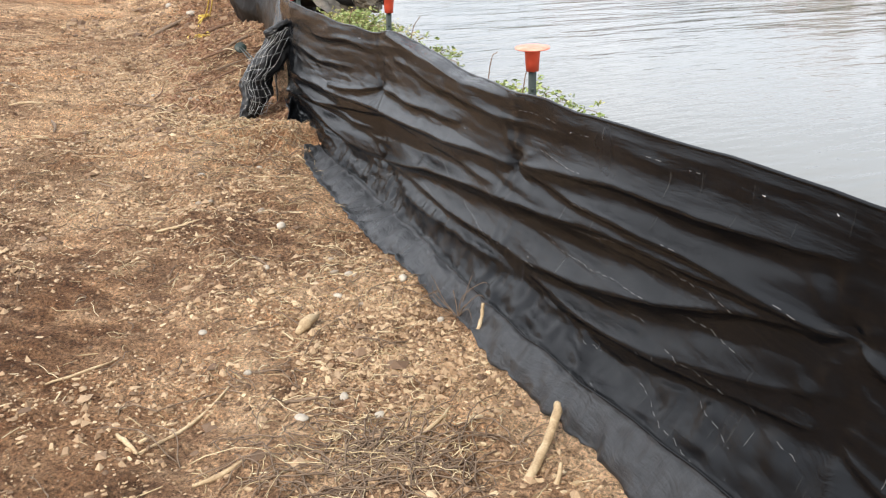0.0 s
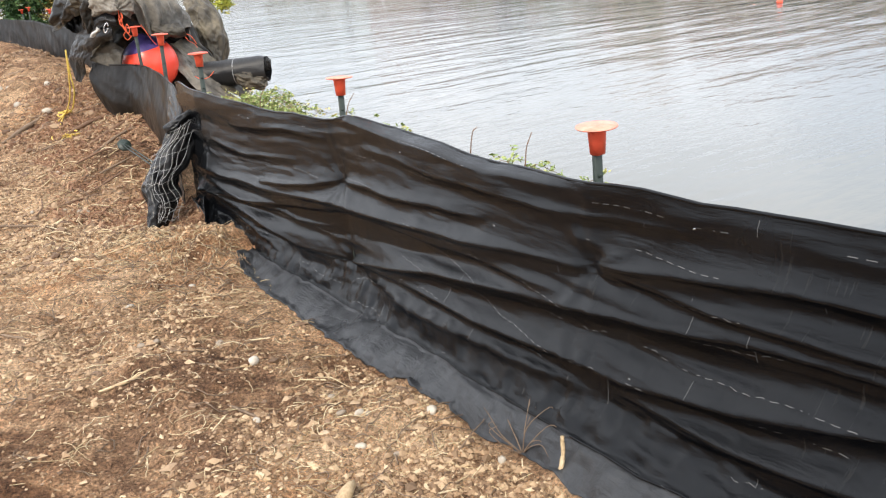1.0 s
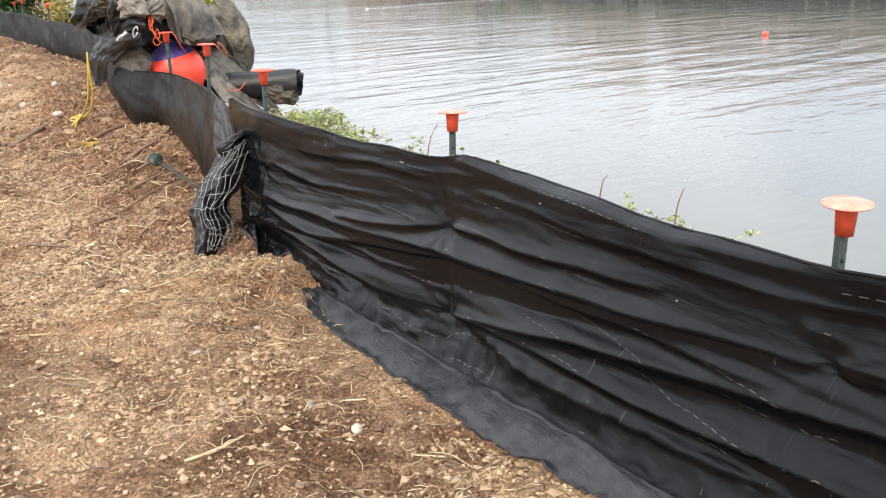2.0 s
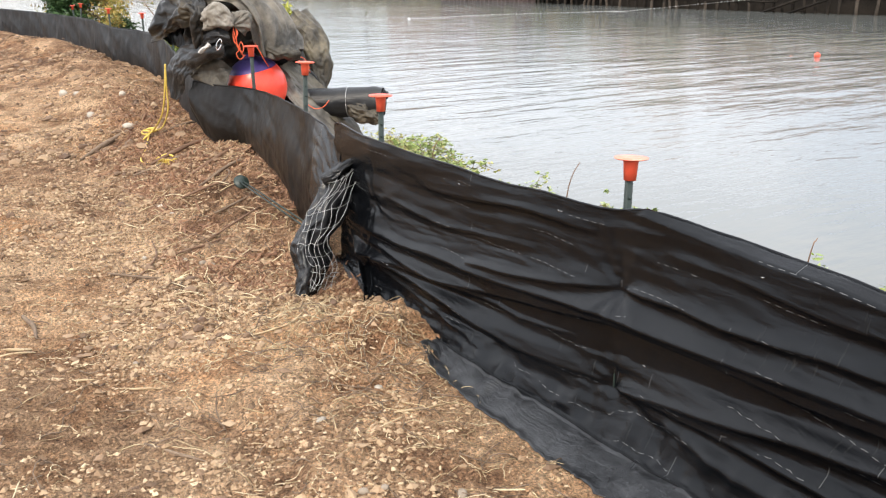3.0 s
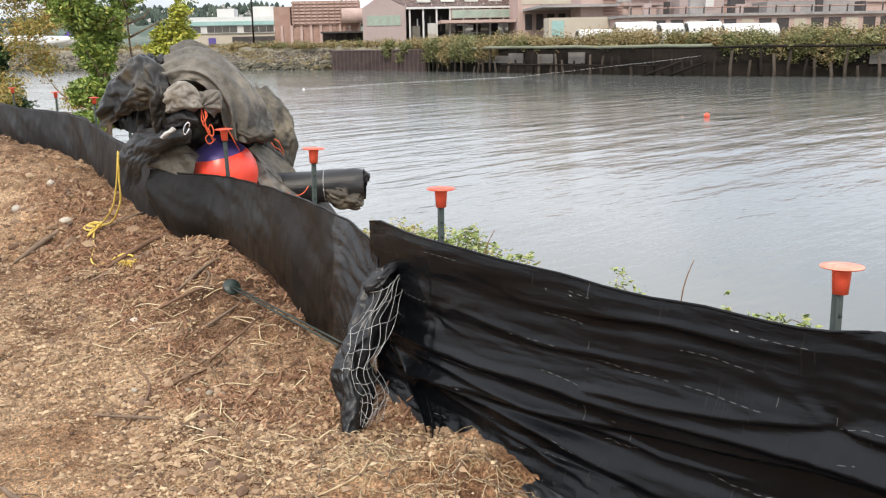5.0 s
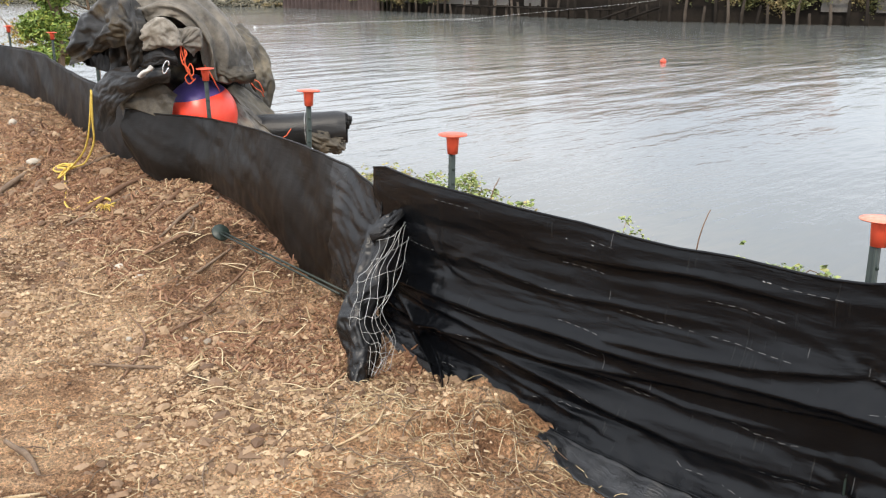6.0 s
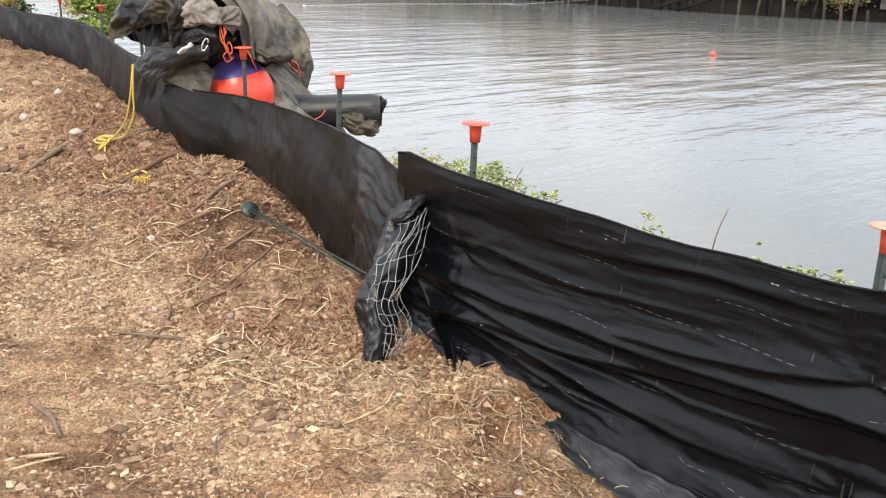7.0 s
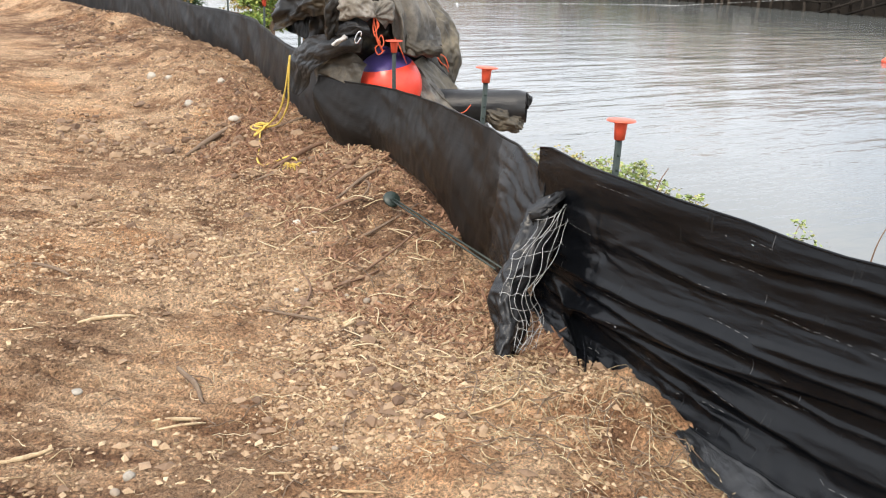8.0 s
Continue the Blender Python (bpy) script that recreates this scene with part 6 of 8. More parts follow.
def build_fuselage(x0, x1, y, zc, r, tilt=0.0, windows=True):
    b = shore_base("fuselage_section", (x0 + x1) / 2, y, zc - r, "white aircraft fuselage section stored on the ground", "fuselage", "stored fuselage sections", tilt)
    h = (x1 - x0) / 2
    n, m = 12, 28
    verts = [(-h + 2 * h * i / (n - 1), rr * math.cos(2 * math.pi * q / m), r + rr * math.sin(2 * math.pi * q / m)) for rr in (r, r - 0.12) for i in range(n) for q in range(m)]
    faces = []
    for s_ in range(2):
        for i in range(n - 1):
            for q in range(m):
                f = (s_ * n * m + i * m + q, s_ * n * m + i * m + (q + 1) % m, s_ * n * m + (i + 1) * m + (q + 1) % m, s_ * n * m + (i + 1) * m + q)
                faces.append(f if s_ == 0 else f[::-1])
    for i in (0, n - 1):
        for q in range(m):
            faces.append((i * m + q, i * m + (q + 1) % m, n * m + i * m + (q + 1) % m, n * m + i * m + q))
    made("shell", mesh_of("shell", verts, faces, PLANE_WHITE), b)
    box_part("bulkhead", (-h + 0.5, -r * 0.7, 0.35 * r), (-h + 0.6, r * 0.7, 1.65 * r), DARK_SHADE_PARTS, b)
    if windows:
        for k in range(int(2 * h / 0.9)):
            box_part("window", (-h + 0.5 + 0.9 * k, -r * 0.985 - 0.03, r + 0.28), (-h + 0.72 + 0.9 * k, -r * 0.90, r + 0.58), GLASS_DARK, b)


for args in ((24.6, 29.0, 110, 1.75, 1.1, 4, False), (28.6, 33.4, 107, 2.15, 1.45, -8, False), (33.2, 36.0, 105, 2.05, 1.3, 3, True), (36.2, 40.2, 104, 2.1, 1.35, -2, True), (40.0, 46.6, 103, 1.95, 1.2, 2, False)):
    build_fuselage(*args)


def build_airliner(x, y, length, tail_mat, turn, label):
    b = shore_base("airliner", x, y, 1.4, label, "aircraft", "parked airliners", turn)
    pts = [(-length * 0.5, 0, 3.2), (-length * 0.47, 0, 3.3), (-length * 0.40, 0, 3.4), (length * 0.2, 0, 3.4), (length * 0.40, 0, 3.9), (length * 0.5, 0, 4.4)]
    v, f = tube(pts, [0.3, 1.3, 1.95, 1.95, 1.3, 0.3], 18)
    made("fuselage", mesh_of("fuselage", v, f, PLANE_WHITE), b)
    for nm, poly, thick, mat in (("tail_fin", [(length * 0.36, 5.0), (length * 0.46, 5.2), (length * 0.52, 8.6), (length * 0.47, 8.6)], 0.3, tail_mat),):
        bm = bmesh.new()
        a = [bm.verts.new((px, -thick / 2, pz)) for px, pz in poly]
        c = [bm.verts.new((px, thick / 2, pz)) for px, pz in poly]
        bm.faces.new(a)
        bm.faces.new(c[::-1])
        for k in range(4):
            bm.faces.new((a[k], c[k], c[(k + 1) % 4], a[(k + 1) % 4]))
        part(nm, bm, mat, b, smooth=False)
    box_part("wing", (-length * 0.1, -length * 0.42, 2.6), (length * 0.06, length * 0.42, 2.9), PLANE_WHITE, b)
    for s_ in (-1, 1):
        box_part("undercarriage", (-0.2, s_ * 2.5 - 0.2, 0), (0.3, s_ * 2.5 + 0.2, 2.6), DARK_SHADE_PARTS, b)
    box_part("undercarriage", (-length * 0.38, -0.2, 0), (-length * 0.37, 0.2, 1.8), DARK_SHADE_PARTS, b)


build_airliner(-136, 335, 38, PLANE_WHITE, 0, "white parked airliner with a plain white tail")
build_airliner(-130, 352, 34, PLANE_BLUE, 1, "white parked airliner with a violet tail")
build_airliner(-133, 372, 36, PLANE_GOLD, 0, "white parked airliner with an amber tail")
build_airliner(-168, 338, 30, PLANE_BLUE, 0, "white parked airliner with a violet tail")
hangar = shore_base("hangar", -168, 360, 1.4, "long white airfield hangar", "building")
box_part("wall", (-26, 0, 0), (12, 20, 5.6), OFF_WHITE, hangar)
box_part("roof", (-26.4, -0.5, 5.6), (12.4, 20.5, 6.6), OFF_WHITE, hangar)
box_part("hangar_door", (-20, -0.1, 0), (-8, -0.01, 4.6), ROOF_GREY, hangar)


# the shore's retaining works
def build_sheet_wall():
    b = shore_base("sheet_pile_wall", 0, 135, -3.4, "rusty corrugated steel sheet pile wall at the water", "retaining wall")
    n = 92
    pts = []
    for k in range(n + 1):
        t = k / n
        x, y = -7.0 + 13.9 * t, 142 - 14 * t - 135
        o = 0.32 if (k // 2) % 2 else 0.0
        pts.append((x - 0.7 * o, y - 0.7 * o))
    verts = [(x, y, z) for x, y in pts for z in (0, 4.0)] + [(x + 0.12, y + 0.12, z) for x, y in pts for z in (0, 4.0)]
    m = 2 * (n + 1)
    faces = [(2 * k, 2 * k + 2, 2 * k + 3, 2 * k + 1) for k in range(n)] + [(m + 2 * k + 1, m + 2 * k + 3, m + 2 * k + 2, m + 2 * k) for k in range(n)] + [(2 * k + 1, 2 * k + 3, m + 2 * k + 3, m + 2 * k + 1) for k in range(n)]
    made("sheeting", mesh_of("sheeting", verts, faces, PILE_RUST, smooth=False), b)
    v, f = tube([(-7.0, 6.9, 4.0), (6.9, -7.1, 4.0)], 0.16, 6)
    made("cap_rail", mesh_of("cap_rail", v, f, PILE_RUST), b)


def build_dock():
    b = shore_base("timber_bulkhead", 0, 0, -3.4, "old timber bulkhead with rotten piles and mossy cap", "bulkhead")
    line = [(7.2, 127.6), (15.8, 113), (34.2, 90), (43, 84), (62, 71), (85, 58)]
    pts = np.array(line)
    run = np.concatenate([[0], np.cumsum(np.hypot(*np.diff(pts, axis=0).T))])
    at = lambda s: (float(np.interp(s, run, pts[:, 0])), float(np.interp(s, run, pts[:, 1])))
    rng = random.Random(31)
    # back boards, in bays: dark with the tide, some with pale boards above it
    bays = 44
    for k in range(bays):
        (x0, y0), (x1, y1) = at(run[-1] * k / bays), at(run[-1] * (k + 1) / bays)
        off = np.array((1.1, 0.8))
        for lo, hi, push, mat, chance in ((0, 4.1, 0.0, TIMBER_WET, 1.0), (2.3, 3.7, 0.24, CONCRETE, 0.45 if k < 12 else 0.12)):
            if rng.random() > chance:
                continue
            top = hi - (rng.uniform(0, 0.5) if push else 0)
            bm = bmesh.new()
            ox, oy = off - push
            bm.faces.new([bm.verts.new(p) for p in ((x0 + ox, y0 + oy, lo), (x1 + ox, y1 + oy, lo), (x1 + ox, y1 + oy, top), (x0 + ox, y0 + oy, top))])
            pn = part("bay_panel" if not push else "pale_board", bm, mat, b, smooth=False)
            pn.modifiers.new("thickness", "SOLIDIFY").thickness = 0.15
    s = 0.3
    while s < run[-1]:
        x, y = at(s)
        tall = 4.15 if rng.random() < 0.35 else rng.uniform(1.9, 3.5)
        v, f = tube([(x, y, 0), (x + rng.uniform(-0.12, 0.12), y, tall * 0.5), (x + rng.uniform(-0.25, 0.25), y, tall)], [0.2, 0.17, 0.13], 8, 0.08, int(s * 10))
        made("timber_post", mesh_of("timber_post", v, f, PILE_WOOD if rng.random() < 0.5 else TIMBER_WET), b)
        s += rng.uniform(0.9, 1.7)
    for a, c, z, r, mat in ((9.0, 46.4, 4.22, 0.17, MOSSY), (16.9, 40.0, 2.15, 0.09, TIMBER_WET), (46.6, 100, 4.05, 0.13, TIMBER_WET)):
        c = min(c, run[-1])
        line_pts = [(*at(t), z + rng.uniform(-0.07, 0.07)) for t in np.linspace(a, c, 14)]
        v, f = tube([(p[0] - 0.18, p[1] - 0.14, p[2]) for p in line_pts], r, 6)
        made("waler", mesh_of("waler", v, f, mat), b)
    for s0 in (38, 41):
        (x0, y0), (x1, y1) = at(s0), at(s0 + 5)
        v, f = tube([(x0 - 0.5, y0 - 0.4, 0.9), (x1 - 0.4, y1 - 0.3, 2.6)], 0.12, 6)
        made("fallen_brace", mesh_of("fallen_brace", v, f, TIMBER_WET), b)


build_sheet_wall()
build_dock()

# filled land behind the bulkhead
bm = bmesh.new()
edge = [(-7, 142.2), (7.0, 128.4), (16.6, 114.0), (35.0, 91.0), (43.8, 85), (62.8, 72), (85.8, 59), (110, 70), (80, 110), (40, 140), (10, 160), (-6, 152)]
vs = [bm.verts.new(on_shore(x, y, 0.62)) for x, y in edge]
bm.faces.new(vs)
fill = part("yard_ground", bm, SOIL, None, smooth=False)
tagged(fill, "rough brown yard behind the bulkhead", "ground", kind="structure")

# low scrub along the shore: clumps of small leaves
def leaf_cloud(rng, centre, radii, n, size, squash=0.6, hollow=0.5):
    """Quads for n leaves strewn through an uneven mass."""
    d = rng.normal(size=(n, 3))
    d /= np.linalg.norm(d, axis=1)[:, None]
    r = (hollow + (1 - hollow) * rng.rand(n)) ** 0.6
    bump = 1 + 0.35 * np.sin(d[:, 0] * 4 + centre[0]) * np.cos(d[:, 1] * 5 + centre[1]) + 0.25 * np.sin(d[:, 2] * 6 + centre[0] * 2)
    p = np.array(centre) + d * (r * bump)[:, None] * np.array(radii)
    a = rng.normal(size=(n, 3))
    a[:, 2] *= squash
    a /= np.linalg.norm(a, axis=1)[:, None]
    b = np.cross(a, rng.normal(size=(n, 3)))
    b /= np.linalg.norm(b, axis=1)[:, None] + 1e-9
    s = size * rng.uniform(0.6, 1.3, n)[:, None]
    return np.stack([p - a * s, p + b * s * 0.45, p + a * s, p - b * s * 0.45], 1)


def leaf_mesh(name, quads, mat):
    q = np.concatenate(quads).reshape(-1, 4, 3)
    return mesh_of(name, q.reshape(-1, 3), np.arange(len(q) * 4).reshape(-1, 4), mat, smooth=False)


rng = np.random.RandomState(77)
tan_q, green_q = [], []
top_line = np.array([(-98, 209), (-60, 189), (-28, 168), (-8, 150), (6, 136), (15.5, 117.5), (24, 107), (35, 93.5), (44, 87.5), (60, 76)])
tl = np.concatenate([[0], np.cumsum(np.hypot(*np.diff(top_line, axis=0).T))])
for k in range(480):
    s_ = rng.uniform(0, tl[-1])
    x, y = np.interp(s_, tl, top_line[:, 0]), np.interp(s_, tl, top_line[:, 1])
    x, y = x + rng.uniform(-1.5, 1.5), y + rng.uniform(-1, 5)
    right = x > 4
    h = rng.uniform(0.7, 1.4) if right else rng.uniform(0.35, 0.9)
    z = (0.75 if right else 1.2) + h * 0.6
    w = on_shore(x, y, z)
    (green_q if rng.rand() < 0.22 else tan_q).append(leaf_cloud(rng, tuple(w), (h * 1.3, h * 1.1, h), 520 if right else 200, 0.14, hollow=0.12))
for k in range(260):
    s_ = rng.uniform(0, tl[4])
    x, y = np.interp(s_, tl, top_line[:, 0]), np.interp(s_, tl, top_line[:, 1])
    w = on_shore(x + rng.uniform(-2, 1), y + rng.uniform(-5.5, -1), 0)
    w.z = float(land(w.x, w.y, False)) + 0.15
    tan_q.append(leaf_cloud(rng, tuple(w), (0.9, 0.8, 0.3), 70, 0.12, hollow=0.2))
for x, y, h, g in ((7.5, 127.5, 1.4, 1), (9, 124.8, 1.5, 1), (10, 122.8, 1.6, 0), (13, 118.6, 1.6, 1), (43.6, 85.0, 1.8, 0), (41.5, 86.6, 1.6, 1), (47, 82.8, 1.7, 1), (49, 81.5, 1.6, 0), (51, 80, 1.7, 1), (11.5, 121, 1.7, 1), (14, 116.5, 1.5, 0), (36.5, 90.2, 1.4, 1), (38.5, 88.6, 1.7, 1), (40.3, 87.6, 1.5, 0), (42.6, 86, 1.4, 1), (45, 84, 1.6, 1), (2, 133, 1.2, 1), (4.5, 131, 1.3, 1), (-13, 158, 1.0, 1), (-18, 160, 0.9, 0), (-25, 163, 1.0, 0)):
    for q in range(4):
        w = on_shore(x + rng.uniform(-1, 1), y + rng.uniform(-0.6, 0.6), (1.3 if x < 0 else 0.5) + rng.uniform(-0.9, 0.9))
        (green_q if g else tan_q).append(leaf_cloud(rng, tuple(w), (h * 0.8, h * 0.7, h * 0.7), 420, 0.15, hollow=0.15))
tagged(made("shore_scrub", leaf_mesh("shore_scrub", tan_q, SCRUB)), "dry tan scrub along the far shore", "scrub", kind="stuff")
tagged(made("shore_bush", leaf_mesh("shore_bush", green_q, SCRUB_GREEN)), "olive-green bushes overhanging the far bulkhead", "bushes", kind="stuff")


def many_rocks(name, pos, size, mat, label, category, seed, flat=0.7, crumb=False):
    """Joined loose rocks of 12 corners each, or angular crumbs of six."""
    rng_ = np.random.RandomState(seed)
    t = (1 + 5 ** 0.5) / 2
    iv = np.array([(-1, t, 0), (1, t, 0), (-1, -t, 0), (1, -t, 0), (0, -1, t), (0, 1, t), (0, -1, -t), (0, 1, -t), (t, 0, -1), (t, 0, 1), (-t, 0, -1), (-t, 0, 1)]) / 1.9
    fc = np.array([(0, 11, 5), (0, 5, 1), (0, 1, 7), (0, 7, 10), (0, 10, 11), (1, 5, 9), (5, 11, 4), (11, 10, 2), (10, 7, 6), (7, 1, 8), (3, 9, 4), (3, 4, 2), (3, 2, 6), (3, 6, 8), (3, 8, 9), (4, 9, 5), (2, 4, 11), (6, 2, 10), (8, 6, 7), (9, 8, 1)])
    if crumb:
        iv = np.array([(1, 0.2, 0), (0.1, 1, 0.1), (-1, -0.1, 0), (0, -1, 0.1), (0.15, 0.1, 1), (0, 0, -1)])
        fc = np.array([(0, 1, 4), (1, 2, 4), (2, 3, 4), (3, 0, 4), (1, 0, 5), (2, 1, 5), (3, 2, 5), (0, 3, 5)])
    n, nc = len(pos), len(iv)
    v = iv[None] * (1 + (0.45 if crumb else 0.28) * rng_.uniform(-1, 1, (n, nc, 1)))
    v = v * np.asarray(size).reshape(-1, 1, 1) * rng_.uniform(0.65, 1.3, (n, 1, 3)) * np.array([1, 1, flat])
    a = rng_.uniform(0, 2 * math.pi, n)
    c, s_ = np.cos(a)[:, None], np.sin(a)[:, None]
    v = np.stack([v[..., 0] * c - v[..., 1] * s_, v[..., 0] * s_ + v[..., 1] * c, v[..., 2]], -1) + np.asarray(pos)[:, None]
    f = (fc[None] + nc * np.arange(n)[:, None, None]).reshape(-1, 3)
    return tagged(made(name, mesh_of(name, v.reshape(-1, 3), f, mat, smooth=False)), label, category, kind="stuff")


bank_pts = np.array([(-130, 222), (-98, 200), (-28, 157.5), (-7, 142.5)])
bl = np.concatenate([[0], np.cumsum(np.hypot(*np.diff(bank_pts, axis=0).T))])
s_, up = rng.uniform(0, bl[-1], 9000), rng.uniform(-2.5, 8.5, 9000)
sx, sy = np.interp(s_, bl, bank_pts[:, 0]) + 0.45 * up, np.interp(s_, bl, bank_pts[:, 1]) + 0.85 * up
shore_m = np.array(SHORE)
wx, wy = shore_m[0, 0] * sx + shore_m[0, 1] * sy + shore_m[0, 3], shore_m[1, 0] * sx + shore_m[1, 1] * sy + shore_m[1, 3]
wz = land(wx, wy, False) + 0.03
rocks = np.stack([wx, wy, wz], -1)
is_wet = (wz < WATER_Z + 1.1) & (wz > WATER_Z - 0.3)
is_dry = (wz >= WATER_Z + 1.1) & (wz < 0.6) & (rng.rand(9000) < 0.8)
dry, wet = rocks[is_dry], rocks[is_wet]
dry_s, wet_s = rng.uniform(0.12, 0.36, len(dry)), rng.uniform(0.15, 0.4, len(wet))
many_rocks("riprap", dry, dry_s, RIPRAP, "grey riprap rock on the far bank", "riprap", 91)
many_rocks("tide_rocks", wet, wet_s, WET_ROCK, "dark weedy rocks at the tide line", "rocks", 92)

# far hills, woods and houses
def build_hill(name, y, x0, x1, heights, seed, label):
    xs = np.linspace(x0, x1, 160)
    top = np.interp(xs, *zip(*heights)) + 5 * fbm(xs * 0.02, xs * 0, 4, seed)
    rows = []
    for k, f in enumerate(np.linspace(0, 1, 9)):
        rows.append([tuple(on_shore(x, y - 500 * (1 - f) ** 1.4, 1.0 + t * f ** 0.9)) for x, t in zip(xs, top)])
    v = np.array(rows).reshape(-1, 3)
    ob = tagged(made(name, mesh_of(name, v, grid_faces(9, len(xs)), HILL)), label, "hill", kind="structure")
    return xs, top


hx, ht = build_hill("backdrop_hill", 1500, -1300, 1300, [(-1300, 50), (-735, 48), (-560, 44), (-420, 58), (-300, 66), (-150, 62), (0, 46), (150, 40), (1300, 50)], 501, "distant wooded hill with scattered houses")
house_v, house_f, tree_v, tree_f = [], [], [], []
for k in range(2200):
    x = rng.uniform(-800, 250)
    f = rng.uniform(0.45, 1.0)
    h = float(np.interp(x, hx, ht))
    w = np.array(on_shore(x, 1500 - 500 * (1 - f) ** 1.4 - 4, 1.0 + h * f ** 0.9))
    if k % 3 == 0:
        s_ = rng.uniform(2.0, 4.5)
        b0 = len(house_v)
        for dx, dz in ((-s_, -1), (s_, -1), (s_, 3.0), (0, 5.2), (-s_, 3.0)):
            for dy in (0, 7):
                house_v.append(w + (dx, dy, dz))
        house_f += [(b0, b0 + 2, b0 + 4, b0 + 6, b0 + 8), (b0 + 9, b0 + 7, b0 + 5, b0 + 3, b0 + 1)] + [(b0 + 2 * i, b0 + 2 * i + 1, b0 + (2 * i + 3) % 10, b0 + (2 * i + 2) % 10) for i in range(5)]
    else:
        hh, rr = rng.uniform(5, 12), rng.uniform(2.5, 5)
        b0 = len(tree_v)
        for lvl, (zf, rf) in enumerate(((-0.1, 0.8), (0.35, 1.0), (0.75, 0.6), (1.0, 0.1))):
            for q in range(6):
                jit = rng.uniform(0.7, 1.3)
                tree_v.append(w + (rr * rf * jit * math.cos(q * math.pi / 3), rr * rf * jit * math.sin(q * math.pi / 3), hh * zf))
        tree_f += [(b0 + 6 * l + q, b0 + 6 * l + (q + 1) % 6, b0 + 6 * l + 6 + (q + 1) % 6, b0 + 6 * l + 6 + q) for l in range(3) for q in range(6)]
tagged(made("far_houses", mesh_of("far_houses", house_v, house_f, FAR_HOUSES, smooth=False)), "small pale houses on the distant hill", "houses", kind="stuff")
tagged(made("far_woods", mesh_of("far_woods", tree_v, tree_f, CONIFER, smooth=False)), "dark conifers on the distant hill", "woods", kind="stuff")

# poles standing on the far shore
for x, y, h in ((-26.5, 200, 13.5), (-8.0, 230, 12), (4, 235, 11)):
    p = shore_base("utility_pole", x, y, 1.4, "tall wooden utility pole by the works", "pole", "utility poles")
    v, f = tube([(0, 0, 0), (0, 0, h)], [0.22, 0.14], 8)
    made("mast", mesh_of("mast", v, f, TIMBER_WET), p)
    box_part("crossarm", (-1.2, -0.1, h - 0.9), (1.2, 0.1, h - 0.7), TIMBER_WET, p)

# floats on the river
def build_float(x, y, r, mat, label):
    w = on_shore(x, y, WATER_Z)
    b = base_at("marker_float", w.x, w.y, WATER_Z - 0.05, label, "float", "river floats")
    prof = [(0.02, 0.0), (0.75, 0.1), (1.0, 0.6), (0.9, 1.1), (0.45, 1.45), (0.2, 1.55), (0.16, 1.8), (0.02, 1.85)]
    m = 20
    verts = [(q * r * math.cos(2 * math.pi * k / m), q * r * math.sin(2 * math.pi * k / m), z * r) for q, z in prof for k in range(m)]
    faces = [(i * m + k, i * m + (k + 1) % m, (i + 1) * m + (k + 1) % m, (i + 1) * m + k) for i in range(len(prof) - 1) for k in range(m)]
    made("hull", mesh_of("hull", verts, faces, mat), b)


build_float(16.5, 44.3, 0.16, CAP_ORANGE, "small orange marker float on the river")
build_float(15.4, 44.8, 0.045, CAP_FADED, "tiny faded float on the river")
build_float(-6.8, 81.6, 0.12, PLANE_WHITE, "small white float on the river")
line_pts = [(33.5, 91.5, -0.2), (29.5, 93, -0.72), (25, 95, -1.2), (19, 97, -1.85), (15, 98.2, WATER_Z + 0.03), (13.3, 98.4, WATER_Z + 0.02), (8, 95, WATER_Z + 0.02), (0, 90, WATER_Z + 0.02), (-6.8, 81.6, WATER_Z + 0.02)]
line_w = [tuple(on_shore(*p)) for p in line_pts]
fl = smooth_line(line_w, 10)
v, f = tube(fl, 0.007, 5)
boom = tagged(made("float_line", mesh_of("float_line", v, f, OFF_WHITE)), "float line moored from a pile across the river", "float line")
for k in range(1, len(fl)):
    bm = bmesh.new()
    bmesh.ops.create_icosphere(bm, subdivisions=1, radius=0.042, matrix=Matrix.Translation(fl[k]))
    part("bead", bm, PLANE_WHITE, boom)


# ---- trees and weeds on the near bank ----
LEAF_TREE = leaf_material("fresh_tree_leaves", [(0.0, (0.09, 0.155, 0.03)), (0.45, (0.17, 0.26, 0.05)), (0.8, (0.29, 0.36, 0.075)), (1.0, (0.42, 0.43, 0.10))])
LEAF_IVY = leaf_material("dark_ivy_leaves", [(0.0, (0.018, 0.05, 0.014)), (0.6, (0.045, 0.10, 0.028)), (1.0, (0.09, 0.16, 0.045))])
LEAF_AUTUMN = leaf_material("autumn_leaves", [(0.0, (0.17, 0.18, 0.05)), (0.4, (0.30, 0.27, 0.07)), (0.8, (0.42, 0.31, 0.08)), (1.0, (0.36, 0.19, 0.06))])


